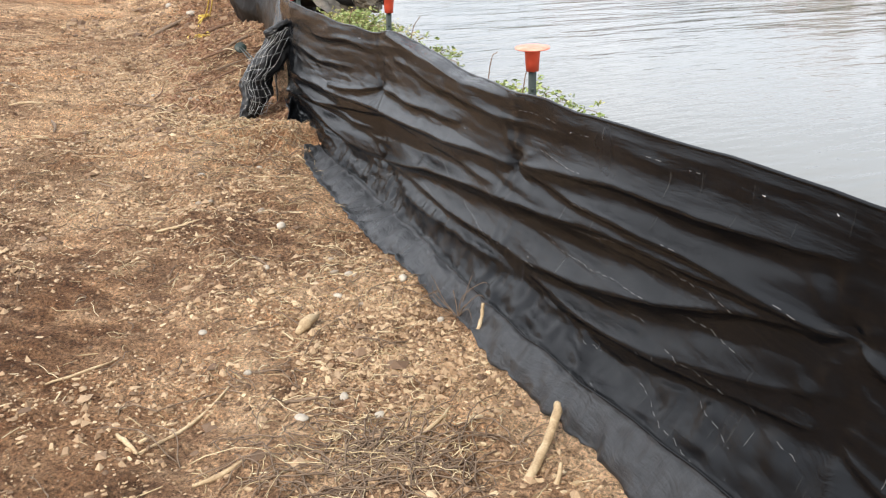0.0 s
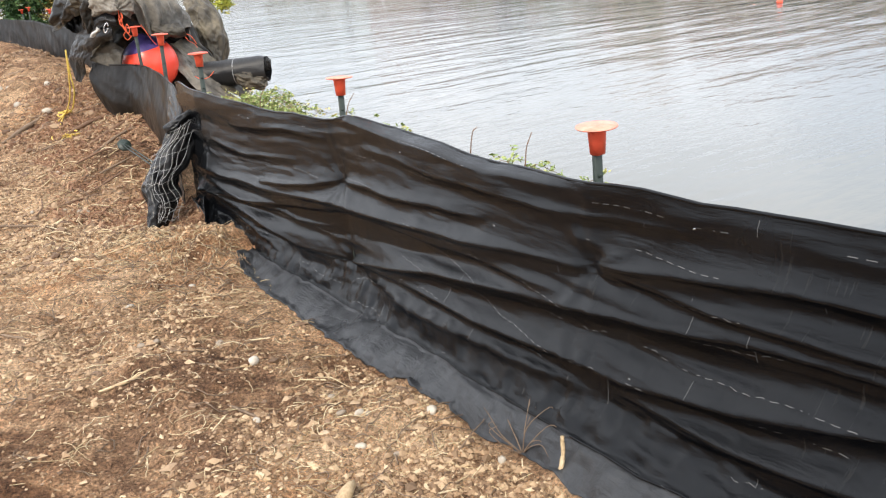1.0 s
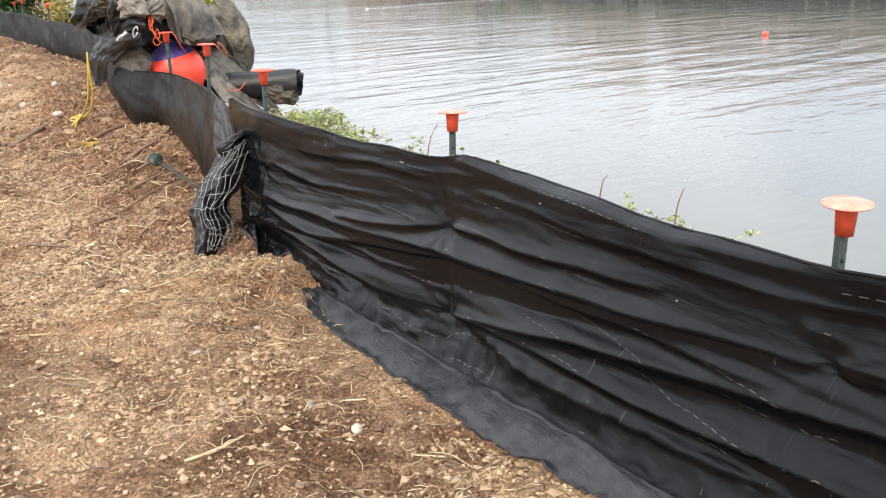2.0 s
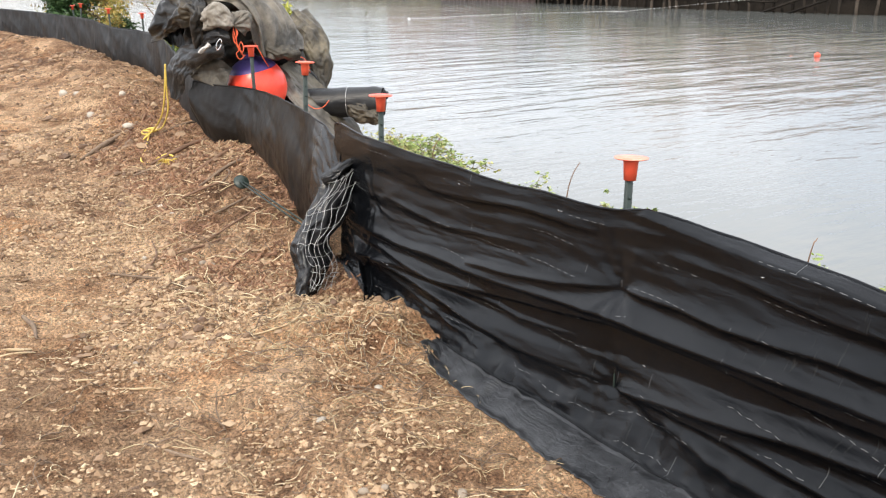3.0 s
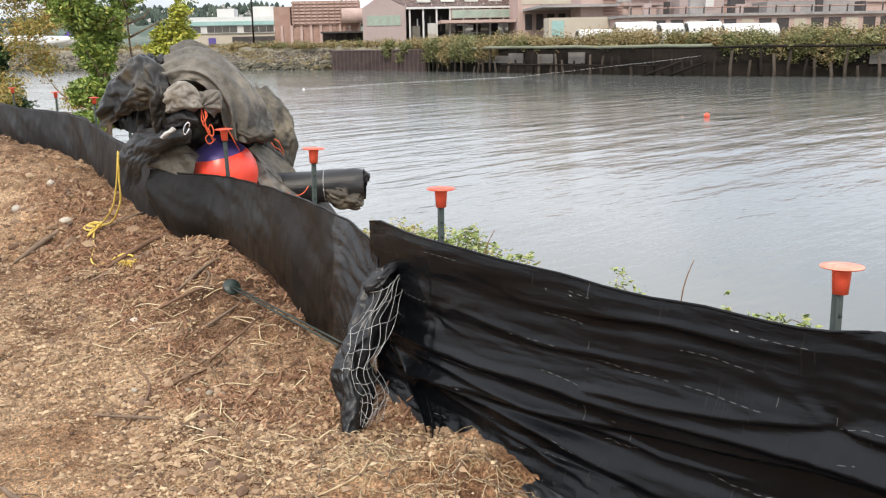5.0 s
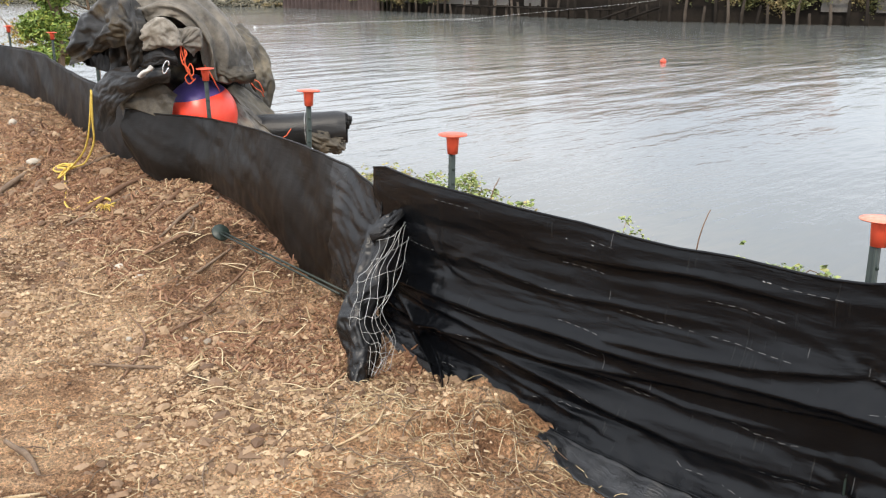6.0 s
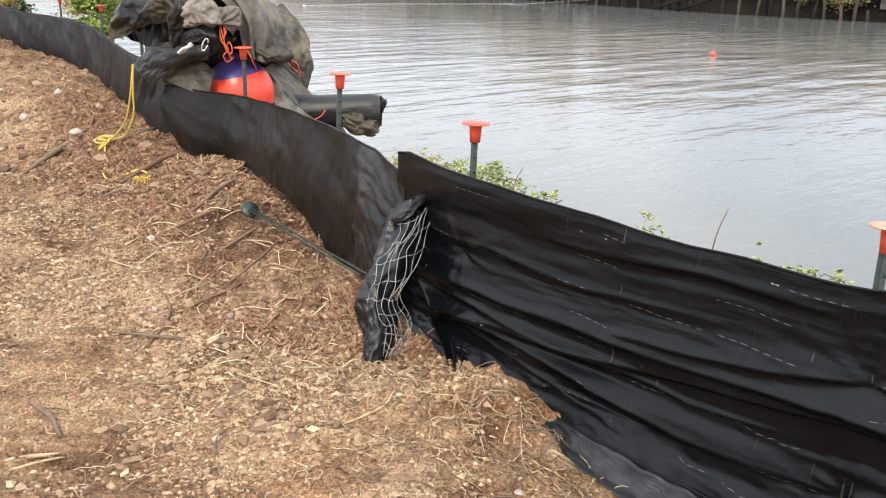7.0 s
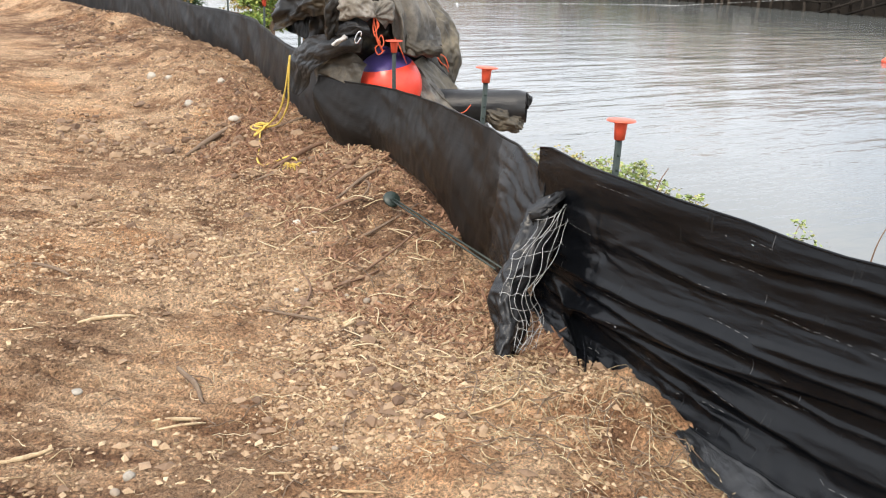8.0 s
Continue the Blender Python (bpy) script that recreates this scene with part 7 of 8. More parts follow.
def build_tree(name, x, y, height, label, limbs, clouds, leaf_mat, leaf, per, seed, trunk_r=0.06, floor=None):
    z0 = float(land(x, y)) - 0.05
    t = base_at(name, x, y, z0, label, "tree")
    rng_ = np.random.RandomState(seed)
    line = smooth_line([(0, 0, 0), (0.05, 0.03, height * 0.3), (-0.04, 0.02, height * 0.65), (0.06, 0, height)], 6)
    v, f = tube(line, [trunk_r, trunk_r * 0.75, trunk_r * 0.4, 0.012], 8, 0.08, seed)
    trunk = made("trunk", mesh_of("trunk", v, f, BARK), t)
    for k in range(limbs):
        q = rng_.uniform(0.12, 0.9)
        a = rng_.uniform(0, 2 * math.pi)
        s = np.array([np.interp(q * height, line[:, 2], line[:, i]) for i in range(3)])
        ln_ = rng_.uniform(0.35, 0.9) * (1.15 - 0.6 * q)
        e = s + ln_ * np.array((math.cos(a), math.sin(a), rng_.uniform(0.2, 0.9)))
        v, f = tube(smooth_line([s, (s + e) / 2 + rng_.normal(0, 0.05, 3), e], 4), [0.02, 0.006], 6)
        made("limb", mesh_of("limb", v, f, BARK), t)
    quads = [leaf_cloud(rng_, c, r, per, leaf, hollow=0.15) for c, r in clouds]
    made("crown", leaf_mesh("crown", quads, leaf_mat), t)
    return t


rng = np.random.RandomState(8)
cl = []
for k in range(64):
    h = rng.uniform(0.7, 4.4)
    w = 0.80 * (1 - 0.10 * h) * (0.7 + 0.5 * math.sin(h * 2.1 + 1))
    a = rng.uniform(0, 2 * math.pi)
    cl.append(((w * math.cos(a) * rng.rand() ** 0.5 * 1.2, w * math.sin(a), h), (rng.uniform(0.14, 0.30), rng.uniform(0.14, 0.28), rng.uniform(0.12, 0.26))))
build_tree("young_tree", -3.85, 17.5, 4.6, "leafy young tree, bright green, growing on the bank", 16, cl, LEAF_TREE, 0.034, 1150, 3)
cl = [((0.75 + rng.normal(0, 0.22), rng.normal(0, 0.2), rng.uniform(1.4, 3.5)), (0.17, 0.16, 0.18)) for k in range(18)]
build_tree("young_tree", -3.35, 17.7, 3.9, "slender yellow-green sapling beside a green tree", 9, cl, leaf_material("yellow_green_leaves", [(0.0, (0.20, 0.26, 0.03)), (0.6, (0.40, 0.42, 0.06)), (1.0, (0.55, 0.50, 0.10))]), 0.036, 620, 6, 0.035)
cl = []
for k in range(34):
    h = rng.uniform(0.7, 2.6)
    w = 0.88 * math.sin(min(1, (3.0 - h) / 2.2) * math.pi / 2)
    a = rng.uniform(0, 2 * math.pi)
    cl.append(((w * math.cos(a) * rng.rand() ** 0.5, w * math.sin(a) * 0.6, h), (0.32, 0.3, 0.28)))
build_tree("ivy_clump", -7.2, 22.8, 2.6, "dense dark ivy grown over a stump on the bank", 6, cl, LEAF_IVY, 0.048, 900, 13, 0.08)
cl = [((rng.normal(0.35, 0.95), rng.normal(0, 0.5), rng.uniform(0.9, 4.9)), (0.36, 0.3, 0.32)) for k in range(64)]
build_tree("autumn_tree", -6.7, 22.6, 5.0, "thin autumn tree with sparse golden-brown leaves", 22, cl, LEAF_AUTUMN, 0.036, 620, 17, 0.05)


def behind(s, back):
    """A place behind the cloth: s along it (below nought: on past its end, behind the torn cloth)."""
    x, y, nx, ny = (float(q) for q in run_at(np.array(max(s, 0.2))))
    if s < 0.2:
        x, y = -1.04 + 0.31 * (s - 0.2), 5.70 - 0.95 * (s - 0.2)
    return x + abs(nx) * back, y + abs(ny) * back


def build_weed(s, back, height, spread, mat, label, leaf, n, seed, name="bank_weed"):
    x, y = behind(s, back)
    z0 = float(land(x, y)) - 0.01
    t = base_at(name, x, y, z0, label, "weed", "weeds on the bank")
    rng_ = np.random.RandomState(seed)
    stems, quads = [], []
    for k in range(n):
        a = rng_.uniform(0, 2 * math.pi)
        r = spread * rng_.rand() ** 0.7
        h = height * rng_.uniform(0.6, 1.0)
        tip = np.array((r * math.cos(a), r * math.sin(a), h))
        line = smooth_line([(0, 0, 0), tip * (0.35, 0.35, 0.6), tip * (0.8, 0.8, 1.0), tip + (0.06 * math.cos(a), 0.06 * math.sin(a), -0.02)], 4)
        v, f = tube(line, [0.003, 0.0012], 4)
        made("stem", mesh_of("stem", v, f, BARK), t)
        for q in np.linspace(0.35, 1.0, 12):
            c = line[int(q * (len(line) - 1))] + rng_.normal(0, 0.018, 3)
            quads.append(leaf_cloud(rng_, c, (0.024, 0.024, 0.016), 6, leaf, 0.4, 0.2))
    made("foliage", leaf_mesh("foliage", quads, mat), t)


rng_w = random.Random(40)
for s_, bk, hh, sp, m_, lf, n_ in ((-0.35, 0.30, 0.62, 0.26, LEAF_DRY, 0.020, 18), (-0.12, 0.42, 0.70, 0.28, LEAF_GREEN, 0.022, 18), (0.18, 0.40, 0.74, 0.25, LEAF_GREEN, 0.020, 12), (0.62, 0.32, 0.78, 0.22, LEAF_GREEN, 0.020, 14),
                                   (0.85, 0.50, 0.80, 0.2, LEAF_GREEN, 0.018, 8), (1.32, 0.38, 0.84, 0.25, LEAF_GREEN, 0.022, 12), (1.55, 0.35, 0.90, 0.22, LEAF_GREEN, 0.022, 16), (1.72, 0.36, 0.86, 0.2, LEAF_GREEN, 0.022, 12),
                                   (2.25, 0.45, 0.86, 0.28, LEAF_GREEN, 0.024, 14), (2.62, 0.42, 0.86, 0.30, LEAF_GREEN, 0.024, 16), (2.95, 0.36, 0.84, 0.26, LEAF_GREEN, 0.022, 14), (3.30, 0.30, 0.84, 0.22, LEAF_GREEN, 0.022, 10),
                                   (-0.75, 0.42, 0.55, 0.28, LEAF_DRY, 0.020, 16), (1.05, 0.75, 0.66, 0.3, LEAF_DRY, 0.02, 10), (2.0, 0.8, 0.62, 0.35, LEAF_GREEN, 0.022, 12), (2.8, 0.75, 0.66, 0.35, LEAF_DRY, 0.022, 12),
                                   (-1.2, 0.7, 0.35, 0.35, LEAF_DRY, 0.02, 16), (0.2, 0.85, 0.5, 0.35, LEAF_GREEN, 0.022, 14)):
    build_weed(s_, bk, hh * (0.70 if m_ is LEAF_DRY else 0.80 if s_ < 0.5 else 0.755 if s_ < 2 else 0.70), sp, m_, "low yellow dry weed behind the cloth" if m_ is LEAF_DRY else "trailing bright green bramble behind the black cloth", lf * 0.58, int(n_ * 1.6), rng_w.randint(0, 9999))


rng_w = random.Random(57)
for k in range(15):
    dry = k % 4 == 1
    build_weed(-0.35 + 0.22 * k, rng_w.uniform(0.55, 0.9), rng_w.uniform(0.44, 0.53) - (0.10 if 2 < k < 9 else 0.0), 0.28, LEAF_DRY if dry else LEAF_GREEN, "low yellow dry weed behind the cloth" if dry else "trailing bright green bramble behind the black cloth", 0.014, 13, rng_w.randint(0, 9999))


def build_stick(points, radii, mat, label, name="stick", category="stick", group="", seed=0, sides=7):
    line = smooth_line(points, 5)
    line = line + 0.0025 * np.stack([vnoise(np.arange(len(line)) * 0.7, np.full(len(line), seed + k * 7.3), 9) for k in range(3)], -1)
    v, f = tube(line, radii, sides, 0.10, seed)
    return tagged(made(name, mesh_of(name, v, f, mat)), label, category, group)


# bare twigs that stand up behind the cloth
for k, (s_, bk, z1, ln_, lean) in enumerate(((1.22, 0.35, 0.98, 0.16, 0.07), (0.25, 0.3, 0.97, 0.14, 0.06), (2.72, 0.3, 0.98, 0.17, 0.05), (2.38, 0.3, 1.0, 0.1, 0.04), (-0.6, 0.35, 0.80, 0.2, 0.08))):
    x, y = behind(s_, bk)
    g = float(land(x, y))
    z1, ln_ = z1 - 0.17, ln_ * 0.6
    t = build_stick([(x, y, g - 0.02), (x + lean * 0.4, y, (g + z1) / 2), (x + lean, y, z1), (x + lean * 1.7, y + 0.02, z1 + ln_)], [0.004, 0.0016], ROOT, "bare brown twig standing behind the black cloth", "bare_twig", "twig", "bare twigs", k)

# ---- loose things on the path ----
def on_land(x, y, up=0.0):
    return (x, y, float(land(x, y)) + up)


def flat_stick(a, b, r, mat, label, seed, bend=0.02, group="sticks on the path", rise=0.0):
    (x0, y0), (x1, y1) = a, b
    mx, my = (x0 + x1) / 2 + bend, (y0 + y1) / 2 - bend * 0.5
    return build_stick([on_land(x0, y0, r * 0.8), on_land(mx, my, r), on_land(x1, y1, r * 0.8 + rise)], [r * 0.6, r, r * 0.85, r * 0.5], mat, label, "stick", "stick", group, seed)


for k, (a, b, r, m_, bend) in enumerate((((-0.59, 1.90), (-0.44, 2.22), 0.006, PEELED, 0.01), ((-0.40, 1.78), (-0.29, 1.87), 0.008, PEELED, 0.01), ((-1.15, 3.46), (-0.97, 3.50), 0.007, PEELED, 0.01), ((-0.67, 3.26), (-0.57, 3.15), 0.006, BARK, 0.01),
                                          ((0.12, 1.95), (0.23, 2.13), 0.006, PEELED, 0.02), ((-0.27, 2.18), (-0.14, 2.21), 0.005, BARK, 0.01), ((-0.68, 1.97), (-0.59, 1.89), 0.008, PEELED, 0.0), ((-2.52, 4.87), (-2.38, 4.91), 0.008, PEELED, 0.01),
                                          ((-2.50, 4.83), (-2.36, 4.90), 0.005, PEELED, 0.02), ((-2.13, 4.57), (-2.04, 4.58), 0.005, PEELED, 0.0), ((-1.93, 4.50), (-1.78, 4.49), 0.005, PEELED, 0.01), ((-2.53, 5.25), (-2.39, 5.01), 0.011, BARK, 0.02),
                                          ((-2.90, 4.63), (-2.77, 4.70), 0.009, PEELED, 0.0), ((-1.95, 5.63), (-1.89, 5.81), 0.009, PEELED, 0.01), ((-1.59, 5.47), (-1.40, 5.80), 0.007, PEELED, 0.01), ((-2.33, 5.87), (-1.91, 5.69), 0.007, BARK, 0.05),
                                          ((-2.03, 6.04), (-1.80, 6.30), 0.006, ROOT, 0.03), ((-1.76, 4.11), (-1.55, 4.0), 0.006, BARK, 0.02), ((-0.95, 4.30), (-0.75, 4.42), 0.005, PEELED, 0.02), ((-1.5, 4.9), (-1.3, 5.05), 0.005, PEELED, 0.03),
                                          ((-2.6, 6.4), (-2.45, 6.6), 0.008, PEELED, 0.01), ((-3.0, 5.6), (-2.8, 5.7), 0.009, PEELED, 0.01), ((-3.4, 6.2), (-3.2, 6.1), 0.009, BARK, 0.01), ((-1.0, 2.2), (-0.85, 2.35), 0.005, PEELED, 0.01))):
    flat_stick(a, b, r, m_, "pale peeled stick lying on trodden soil" if m_ is PEELED else "brown bark-covered stick lying on soil", k + 1, bend)
# the pale stick that stands out of the soil against the skirt of the cloth
build_stick([(0.40, 1.67, 0.165), (0.44, 1.77, 0.205), (0.485, 1.89, 0.235), (0.515, 1.98, 0.265), (0.52, 2.02, 0.278)], [0.014, 0.013, 0.012, 0.013, 0.009], PEELED, "thick pale peeled branch stuck in the soil at the cloth skirt", seed=51, sides=10)
build_stick([(0.28, 2.58, 0.17), (0.295, 2.60, 0.23), (0.30, 2.62, 0.28)], [0.008, 0.007, 0.006], PEELED, "short pale stub standing at the skirt", seed=52)
build_stick([(0.50, 1.72, 0.18), (0.52, 1.78, 0.26)], [0.008, 0.005], PEELED, "short pale stub standing at the skirt", seed=55)
# twiggy sprig at the skirt
spr = []
rs = np.random.RandomState(61)
b0 = np.array((0.21, 2.74, 0.165))
for k in range(11):
    a = rs.uniform(0, 2 * math.pi)
    e = b0 + np.array((0.09 * math.cos(a), 0.09 * math.sin(a), rs.uniform(0.05, 0.16)))
    spr.append(tube(smooth_line([b0, (b0 + e) / 2 + rs.normal(0, 0.012, 3), e, e + rs.normal(0, 0.02, 3)], 4), [0.002, 0.0009], 5))
v, f = joined(spr)
tagged(made("dry_sprig", mesh_of("dry_sprig", v, f, BARK)), "dry grey twiggy sprig standing at the cloth skirt", "twig")

# roots and branches bared on the slope below the torn cloth
for k, (pts, r) in enumerate(((((-3.26, 8.65), (-3.1, 8.9), (-2.95, 9.15)), 0.022), (((-2.53, 7.85), (-2.3, 8.15), (-2.07, 8.45)), 0.018), (((-2.62, 7.70), (-2.3, 7.95), (-2.0, 8.05)), 0.014), (((-2.21, 7.44), (-2.0, 7.75), (-1.86, 8.0)), 0.014),
                              (((-2.10, 7.2), (-1.9, 7.45), (-1.75, 7.62)), 0.012), (((-2.25, 6.95), (-2.0, 7.05), (-1.84, 7.15)), 0.009), (((-2.0, 6.55), (-1.8, 6.75), (-1.62, 7.0)), 0.008), (((-1.9, 6.2), (-1.7, 6.45), (-1.6, 6.75)), 0.007),
                              (((-2.7, 8.9), (-2.5, 9.1), (-2.4, 9.35)), 0.012), (((-2.2, 5.75), (-2.12, 6.0), (-2.2, 6.3)), 0.006), (((-2.0, 7.5), (-1.9, 7.3), (-1.95, 7.1)), 0.008))):
    build_stick([on_land(x, y, r * 0.9 + 0.012 * (i % 2)) for i, (x, y) in enumerate(pts)], [r * 0.5, r, r * 0.8, r * 0.4], ROOT if k % 2 else BARK, "bared brown root on the slope below torn cloth", "bared_root", "root", "bared roots", 80 + k)
# thin rootlets
small = []
for k in range(150):
    x, y = rs.uniform(-2.6, -1.35), rs.uniform(5.2, 8.2)
    d, _ = off_line(np.array(x), np.array(y), FENCE)
    if not 0.12 < d < 0.95:
        continue
    a, ln_ = rs.uniform(0, math.pi), rs.uniform(0.05, 0.22)
    p = [on_land(x, y, 0.006), on_land(x + ln_ * 0.5 * math.cos(a) + rs.normal(0, 0.02), y + ln_ * 0.5 * math.sin(a), 0.022), on_land(x + ln_ * math.cos(a), y + ln_ * math.sin(a), 0.008)]
    small.append(tube(smooth_line(p, 4), [0.003, 0.0014], 4))
v, f = joined(small)
tagged(made("rootlets", mesh_of("rootlets", v, f, STRAW)), "tangle of thin pale rootlets on the slope", "roots", kind="stuff")


def build_stone(x, y, r, mat, label, seed, up=0.12):
    r *= 0.8
    bm = bmesh.new()
    bmesh.ops.create_icosphere(bm, subdivisions=2, radius=1)
    rg = random.Random(seed)
    st = Vector((rg.uniform(0.8, 1.3), rg.uniform(0.7, 1.1), rg.uniform(0.5, 0.8)))
    for vt in bm.verts:
        q = 1 + 0.22 * noise.noise(vt.co * 1.3 + Vector((seed, 0, 0))) + 0.06 * noise.noise(vt.co * 4)
        vt.co = Vector((vt.co.x * st.x * r * q, vt.co.y * st.y * r * q, vt.co.z * st.z * r * q))
    ob = part("stone", bm, mat, None)
    ob.location = on_land(x, y, r * up)
    ob.rotation_euler = (0, 0, rg.uniform(0, 6))
    return tagged(ob, label, "stone", "stones on the path")


for k, (x, y, r, m_) in enumerate(((-2.51, 4.57, 0.026, STONE), (-2.53, 4.50, 0.022, CHALK), (-1.93, 4.73, 0.016, CHALK), (-1.87, 5.94, 0.024, CHALK), (-1.82, 5.91, 0.022, CHALK), (-1.96, 5.96, 0.016, CHALK), (-2.82, 5.06, 0.022, STONE),
                                   (-2.19, 6.06, 0.018, STONE), (-2.17, 6.72, 0.038, STONE), (-2.28, 6.95, 0.04, STONE), (-0.77, 3.77, 0.024, CHALK), (-1.06, 3.76, 0.02, CHALK), (-1.0, 3.75, 0.016, CHALK), (-0.02, 3.04, 0.026, STONE), (0.15, 2.74, 0.022, STONE),
                                   (-0.31, 3.16, 0.02, CHALK), (-0.25, 2.93, 0.02, STONE), (-0.22, 3.13, 0.017, CHALK), (-0.58, 3.15, 0.02, STONE), (-0.14, 2.84, 0.017, CHALK), (-0.25, 3.15, 0.022, STONE), (-0.34, 3.25, 0.018, CHALK), (-0.64, 2.57, 0.02, STONE),
                                   (-0.41, 2.31, 0.02, STONE), (-0.19, 2.08, 0.024, STONE), (-0.09, 2.20, 0.022, STONE), (0.03, 2.11, 0.02, STONE), (-0.05, 3.3, 0.02, STONE), (-1.2, 4.2, 0.022, STONE), (-1.0, 4.55, 0.022, STONE), (-0.62, 3.55, 0.03, STONE),
                                   (-3.0, 9.2, 0.06, STONE), (-3.5, 9.9, 0.06, STONE), (-3.3, 10.3, 0.05, STONE), (-4.2, 11.4, 0.07, STONE), (-3.9, 10.9, 0.05, STONE))):
    build_stone(x, y, r, m_, "pale rounded stone lying on trodden soil" if m_ is CHALK else "grey-brown stone half sunk in soil", 100 + k)
build_stick([on_land(-0.32, 2.57, 0.012), on_land(-0.29, 2.63, 0.03), on_land(-0.275, 2.70, 0.02)], [0.010, 0.022, 0.016, 0.006], PEELED, "splintered pale wood chunk on the soil", "wood_chunk", "wood", "", 140)


# countless small bits strewn over the soil
def strewn(n, seed, near=(0.2, 0.05), y_range=(0.4, 13.0), d_max=4.6, weight=2.2, where=None):
    rng_ = np.random.RandomState(seed)
    xs, ys = [], []
    while sum(len(q) for q in xs) < n:
        x, y = rng_.uniform(-7.5, 1.3, 60000), rng_.uniform(*y_range, 60000)
        d, _ = off_line(x, y, FENCE)
        lim = np.interp(y, [0, 2.3, 3.0, 3.8, 4.4, 4.9, 5.2, 5.6], [0.21, 0.20, 0.24, 0.30, 0.29, 0.19, 0.10, near[1]])
        along = np.clip(((x + 0.7) * -1.6 + (y - 2.3) * 3.2) / 12.8, 0, 1)
        dist = np.hypot(x + 0.7 + 1.6 * along, y - 2.3 - 3.2 * along)
        keep = (d > lim) & (d < d_max) & (rng_.rand(60000) < 1 / (1 + (dist / weight) ** 2)) & (rng_.rand(60000) < np.clip((0.40 + 0.55 * vnoise(x * 1.6, y * 1.6, 5) + 0.55 * vnoise(x * 5.1, y * 5.1, seed)) * np.where(d > 1.35, 0.85, 1.0), 0.03, 1))
        pressed = np.clip(np.minimum(-0.894 * x - 0.447 * y + 0.36, 0.35 * (5.6 - y)) * 2.5 + 0.3, 0, 1)
        keep &= rng_.rand(60000) > 0.62 * pressed
        if where is not None:
            keep &= where(x, y, d)
        xs.append(x[keep]), ys.append(y[keep])
    return np.concatenate(xs)[:n], np.concatenate(ys)[:n]


def strewn_boxes(name, n, seed, length, width, thick, mat, label, category, tilt=0.35, **kw):
    x, y = strewn(n, seed, **kw)
    rng_ = np.random.RandomState(seed + 1)
    L = rng_.lognormal(math.log(length), 0.45, n)
    L = np.clip(L, length * 0.4, length * 3)
    dims = np.stack([L, L * width * rng_.uniform(0.6, 1.5, n), L * thick * rng_.uniform(0.6, 1.5, n)], -1) / 2
    cube = np.array([(-1, -0.7, -1), (1, -1, -1), (0.8, 1, -1), (-0.9, 0.8, -1), (-0.9, -0.6, 1), (0.9, -0.8, 1), (0.7, 0.8, 1), (-1, 0.7, 1)], float)
    v = cube[None] * dims[:, None]
    v *= 1 + 0.15 * rng_.uniform(-1, 1, (n, 8, 1))
    a, b = rng_.uniform(0, 2 * math.pi, n), rng_.normal(0, tilt, n)
    cb, sb, ca, sa = np.cos(b)[:, None], np.sin(b)[:, None], np.cos(a)[:, None], np.sin(a)[:, None]
    vx, vz = v[..., 0] * cb - v[..., 2] * sb, v[..., 0] * sb + v[..., 2] * cb
    v = np.stack([vx * ca - v[..., 1] * sa, vx * sa + v[..., 1] * ca, vz], -1)
    z = land(x, y) + np.abs(np.sin(b)) * L * 0.3 + dims[:, 2] * 0.6
    v += np.stack([x, y, z], -1)[:, None]
    q = np.array([(3, 2, 1, 0), (4, 5, 6, 7), (0, 1, 5, 4), (1, 2, 6, 5), (2, 3, 7, 6), (3, 0, 4, 7)])
    f = (q[None] + 8 * np.arange(n)[:, None, None]).reshape(-1, 4)
    return tagged(made(name, mesh_of(name, v.reshape(-1, 3), f, mat, smooth=False)), label, category, kind="stuff")


strewn_boxes("wood_chips", 26000, 11, 0.0105, 0.5, 0.16, CHIPS, "tan wood chips trodden into the soil", "wood chips", tilt=0.2)
strewn_boxes("bark_mulch", 22000, 13, 0.028, 0.11, 0.09, RED_CHIPS, "red-brown bark shreds on the slope below the cloth", "bark mulch", tilt=0.4, y_range=(5.45, 11), where=lambda x, y, d: d < 0.85 + 0.25 * vnoise(x * 2, y * 2, 6), weight=8.0)
strewn_boxes("dry_straw", 5200, 17, 0.034, 0.035, 0.03, STRAW, "dry straw stalks lying on the soil", "straw", tilt=0.15, near=(0.36, 0.1))
CRUMB = palette("soil_crumb_bits", [(0.0, (0.10, 0.058, 0.033)), (0.4, (0.32, 0.205, 0.115)), (0.85, (0.45, 0.318, 0.195)), (1.0, (0.60, 0.45, 0.29))])
gx_, gy_ = strewn(90000, 19)
many_rocks("soil_crumbs", np.stack([gx_, gy_, land(gx_, gy_) + 0.0015], -1), np.clip(np.random.RandomState(20).lognormal(math.log(0.0046), 0.6, 90000), 0.0020, 0.016), CRUMB, "angular crumbs of brown soil", "soil crumbs", 21, flat=0.75, crumb=True)
gx_, gy_ = strewn(3200, 23)
many_rocks("gravel", np.stack([gx_, gy_, land(gx_, gy_) + 0.0005], -1), np.clip(np.random.RandomState(24).lognormal(math.log(0.0050), 0.5, 3200), 0.0025, 0.017), GRAVEL, "small mixed gravel in the soil", "gravel", 25)
gx_, gy_ = strewn(3800, 35, weight=4.0)
CRUST = palette("dry_crust_bits", [(0.0, (0.13, 0.078, 0.046)), (0.5, (0.27, 0.172, 0.102)), (1.0, (0.42, 0.295, 0.182))])
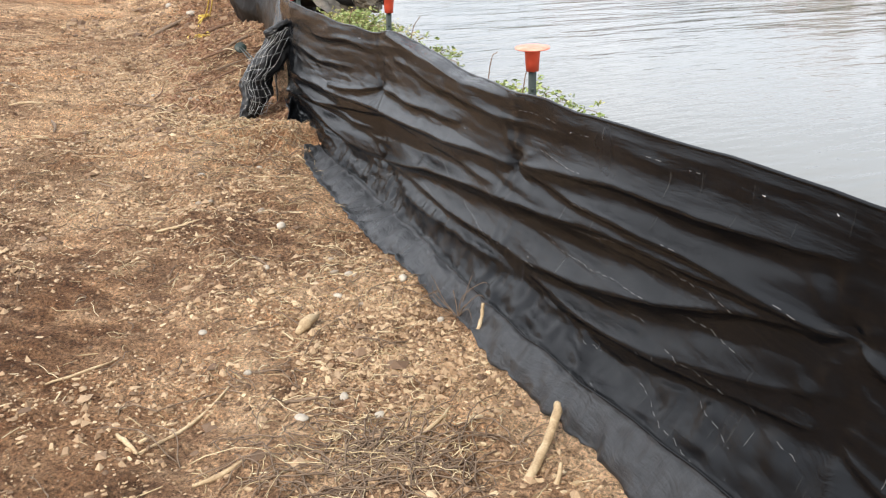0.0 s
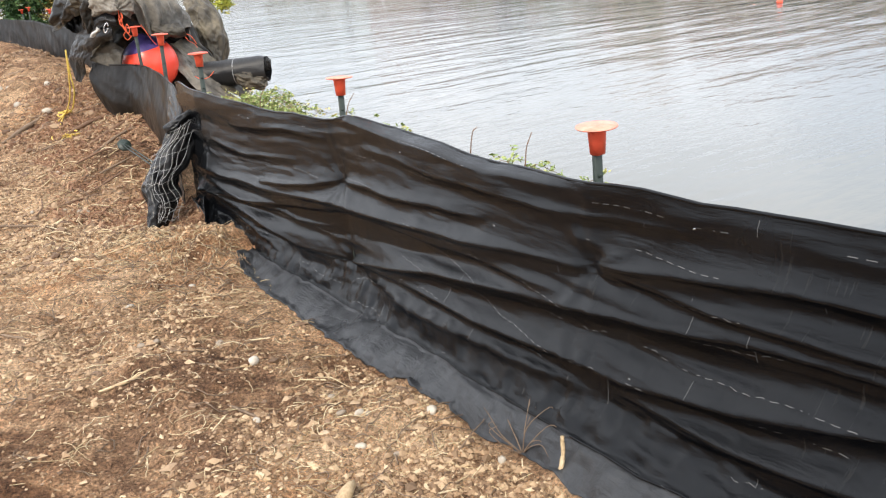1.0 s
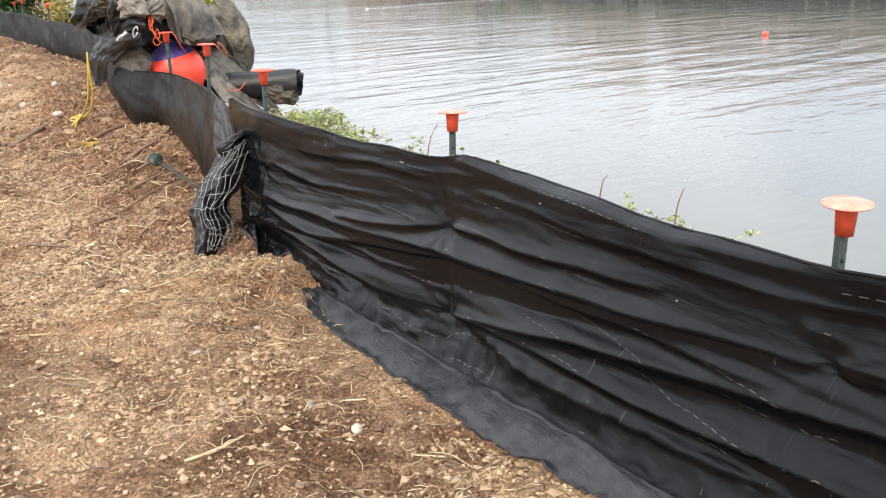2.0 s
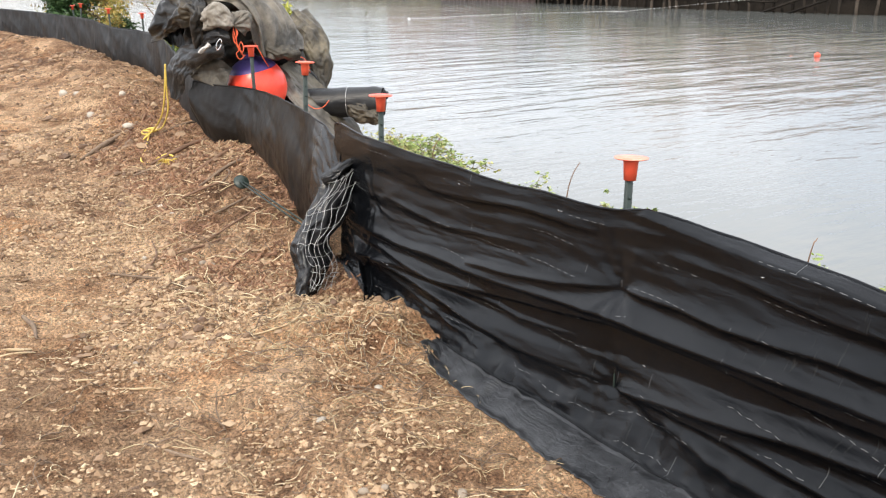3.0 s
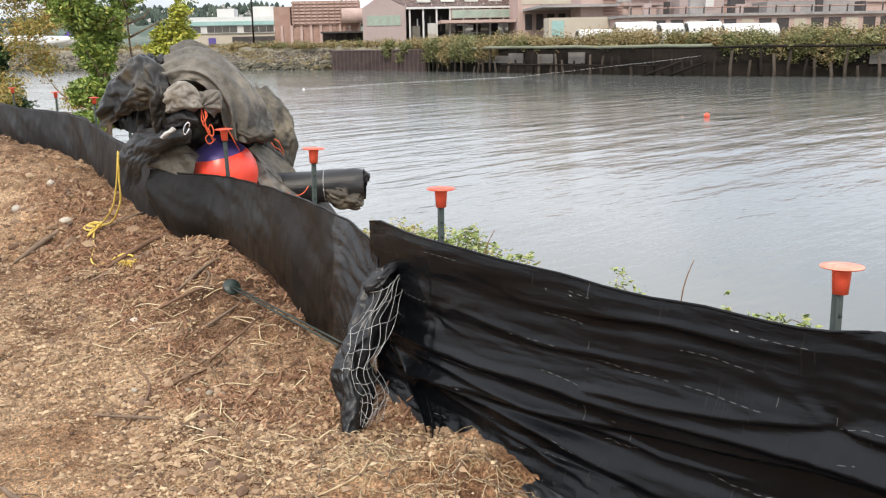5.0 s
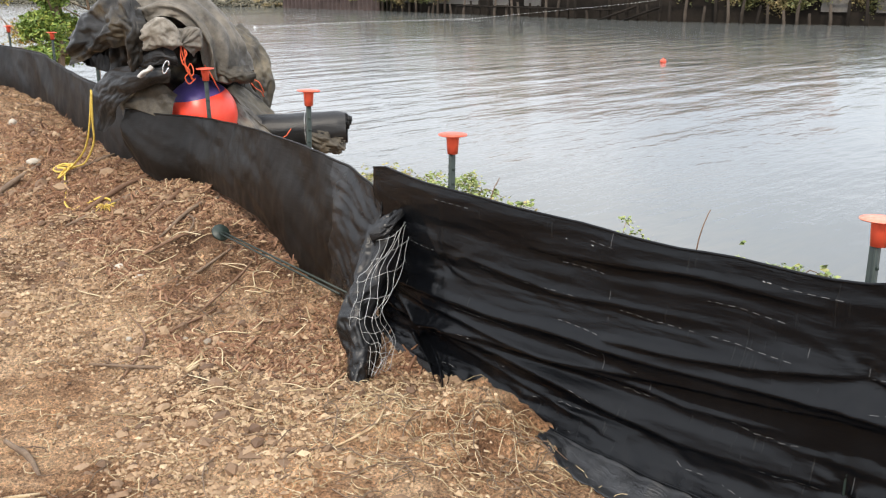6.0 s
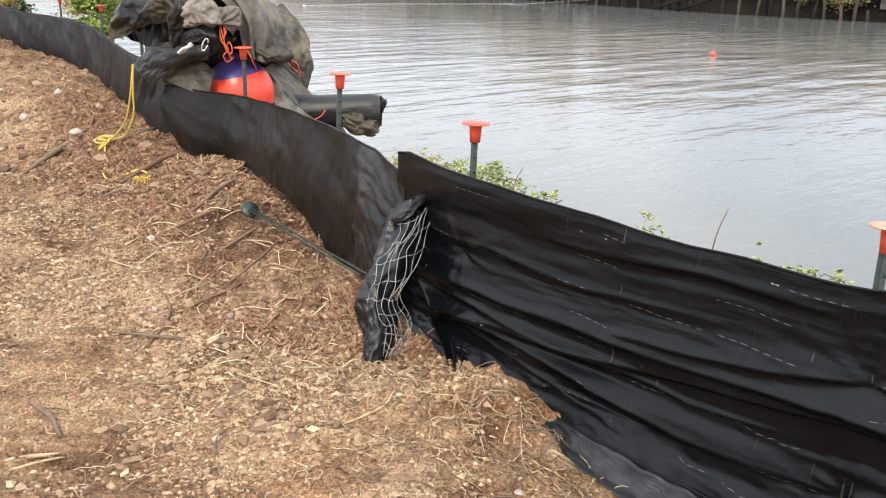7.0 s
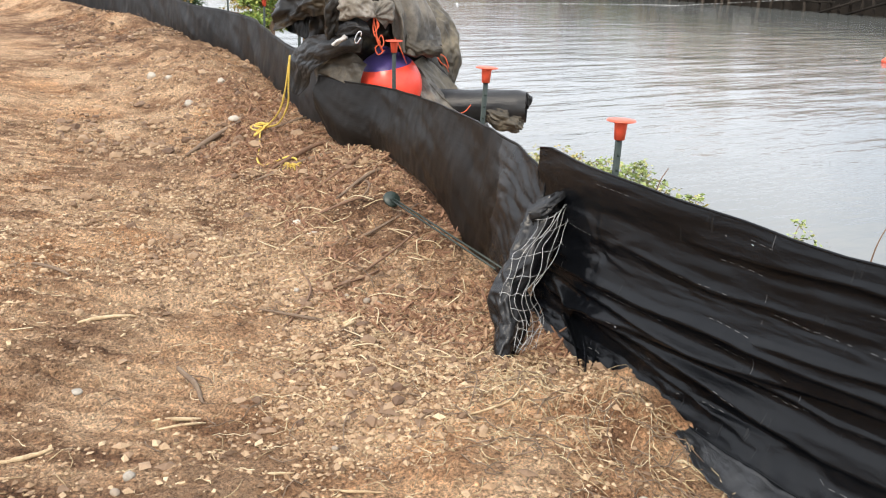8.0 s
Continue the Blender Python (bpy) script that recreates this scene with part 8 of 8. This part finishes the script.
many_rocks("crust_flakes", np.stack([gx_, gy_, land(gx_, gy_) + 0.001], -1), np.clip(np.random.RandomState(36).lognormal(math.log(0.0115), 0.5, 3800), 0.006, 0.034), CRUST, "flat flakes of dried pale soil crust", "soil crust", 37, flat=0.35, crumb=True)


# dry roots that curl over the soil, thickest along the skirt and in front of the gathered end
def curled(n, seed, long, radius, mat, name, label, spots):
    rg = np.random.RandomState(seed)
    sp = np.array(spots)[rg.randint(len(spots), size=3 * n)]
    x, y = rg.normal(sp[:, 0], sp[:, 2]), rg.normal(sp[:, 1], sp[:, 3])
    d, _ = off_line(x, y, FENCE)
    ok = np.nonzero((d > np.where(y < 4.5, 0.30, 0.16)) & (d < 3.2))[0][:n]
    x, y, n = x[ok], y[ok], len(ok)
    a, ln_, turn = rg.uniform(0, 2 * math.pi, n), long * rg.lognormal(0, 0.45, n), rg.normal(0, 1.6, n)
    X, Y = [], []
    for k in range(7):
        X.append(x), Y.append(y)
        x, y = x + ln_ / 6 * np.cos(a), y + ln_ / 6 * np.sin(a)
        a = a + turn / 6 + rg.normal(0, 0.32, n)
    X, Y = np.stack(X, 1), np.stack(Y, 1)
    Z = land(X, Y) + radius + 0.010 * ln_[:, None] / 0.1 * np.sin(math.pi * np.arange(7) / 6) * rg.rand(n, 7)
    v, f = joined([tube(p, [radius, radius * 0.5], 4) for p in np.stack([X, Y, Z], -1)])
    tagged(made(name, mesh_of(name, v, f, mat)), label, "roots", kind="stuff")


SPOTS = [(-1.45, 5.05, 0.30, 0.35), (-0.95, 4.9, 0.22, 0.3), (-0.7, 4.4, 0.3, 0.4), (-0.3, 3.2, 0.3, 0.5), (-0.1, 2.3, 0.3, 0.35), (-1.7, 5.6, 0.35, 0.5), (-1.2, 3.4, 0.6, 0.8), (-1.9, 4.6, 0.6, 0.7)]
curled(950, 201, 0.085, 0.0016, STRAW, "curled_rootlets", "thin pale rootlets curled over the soil", SPOTS)
curled(600, 203, 0.12, 0.0026, BARK, "brown_rootlets", "brown rootlets curled over the soil", SPOTS + [(0.08, 1.88, 0.16, 0.10)] * 4)
curled(220, 205, 0.09, 0.0016, STRAW, "root_tangle", "tangle of dry roots before the gathered cloth end", [(-1.30, 5.12, 0.16, 0.10), (0.05, 1.90, 0.15, 0.10)])
gx_, gy_ = strewn(2600, 27, y_range=(4.6, 22), d_max=1.9, weight=14, where=lambda x, y, d: d > 0.12)
many_rocks("soil_clods", np.stack([gx_, gy_, land(gx_, gy_) + 0.004], -1), np.clip(np.random.RandomState(28).lognormal(math.log(0.010), 0.55, 2600), 0.004, 0.032) * np.where(gy_ > 8.5, 1.6, 1.0), palette("soil_clod_bits", [(0.0, (0.12, 0.07, 0.042)), (0.6, (0.25, 0.16, 0.095)), (1.0, (0.40, 0.28, 0.17))]), "clods of dug brown soil along the cloth", "soil clods", 29)
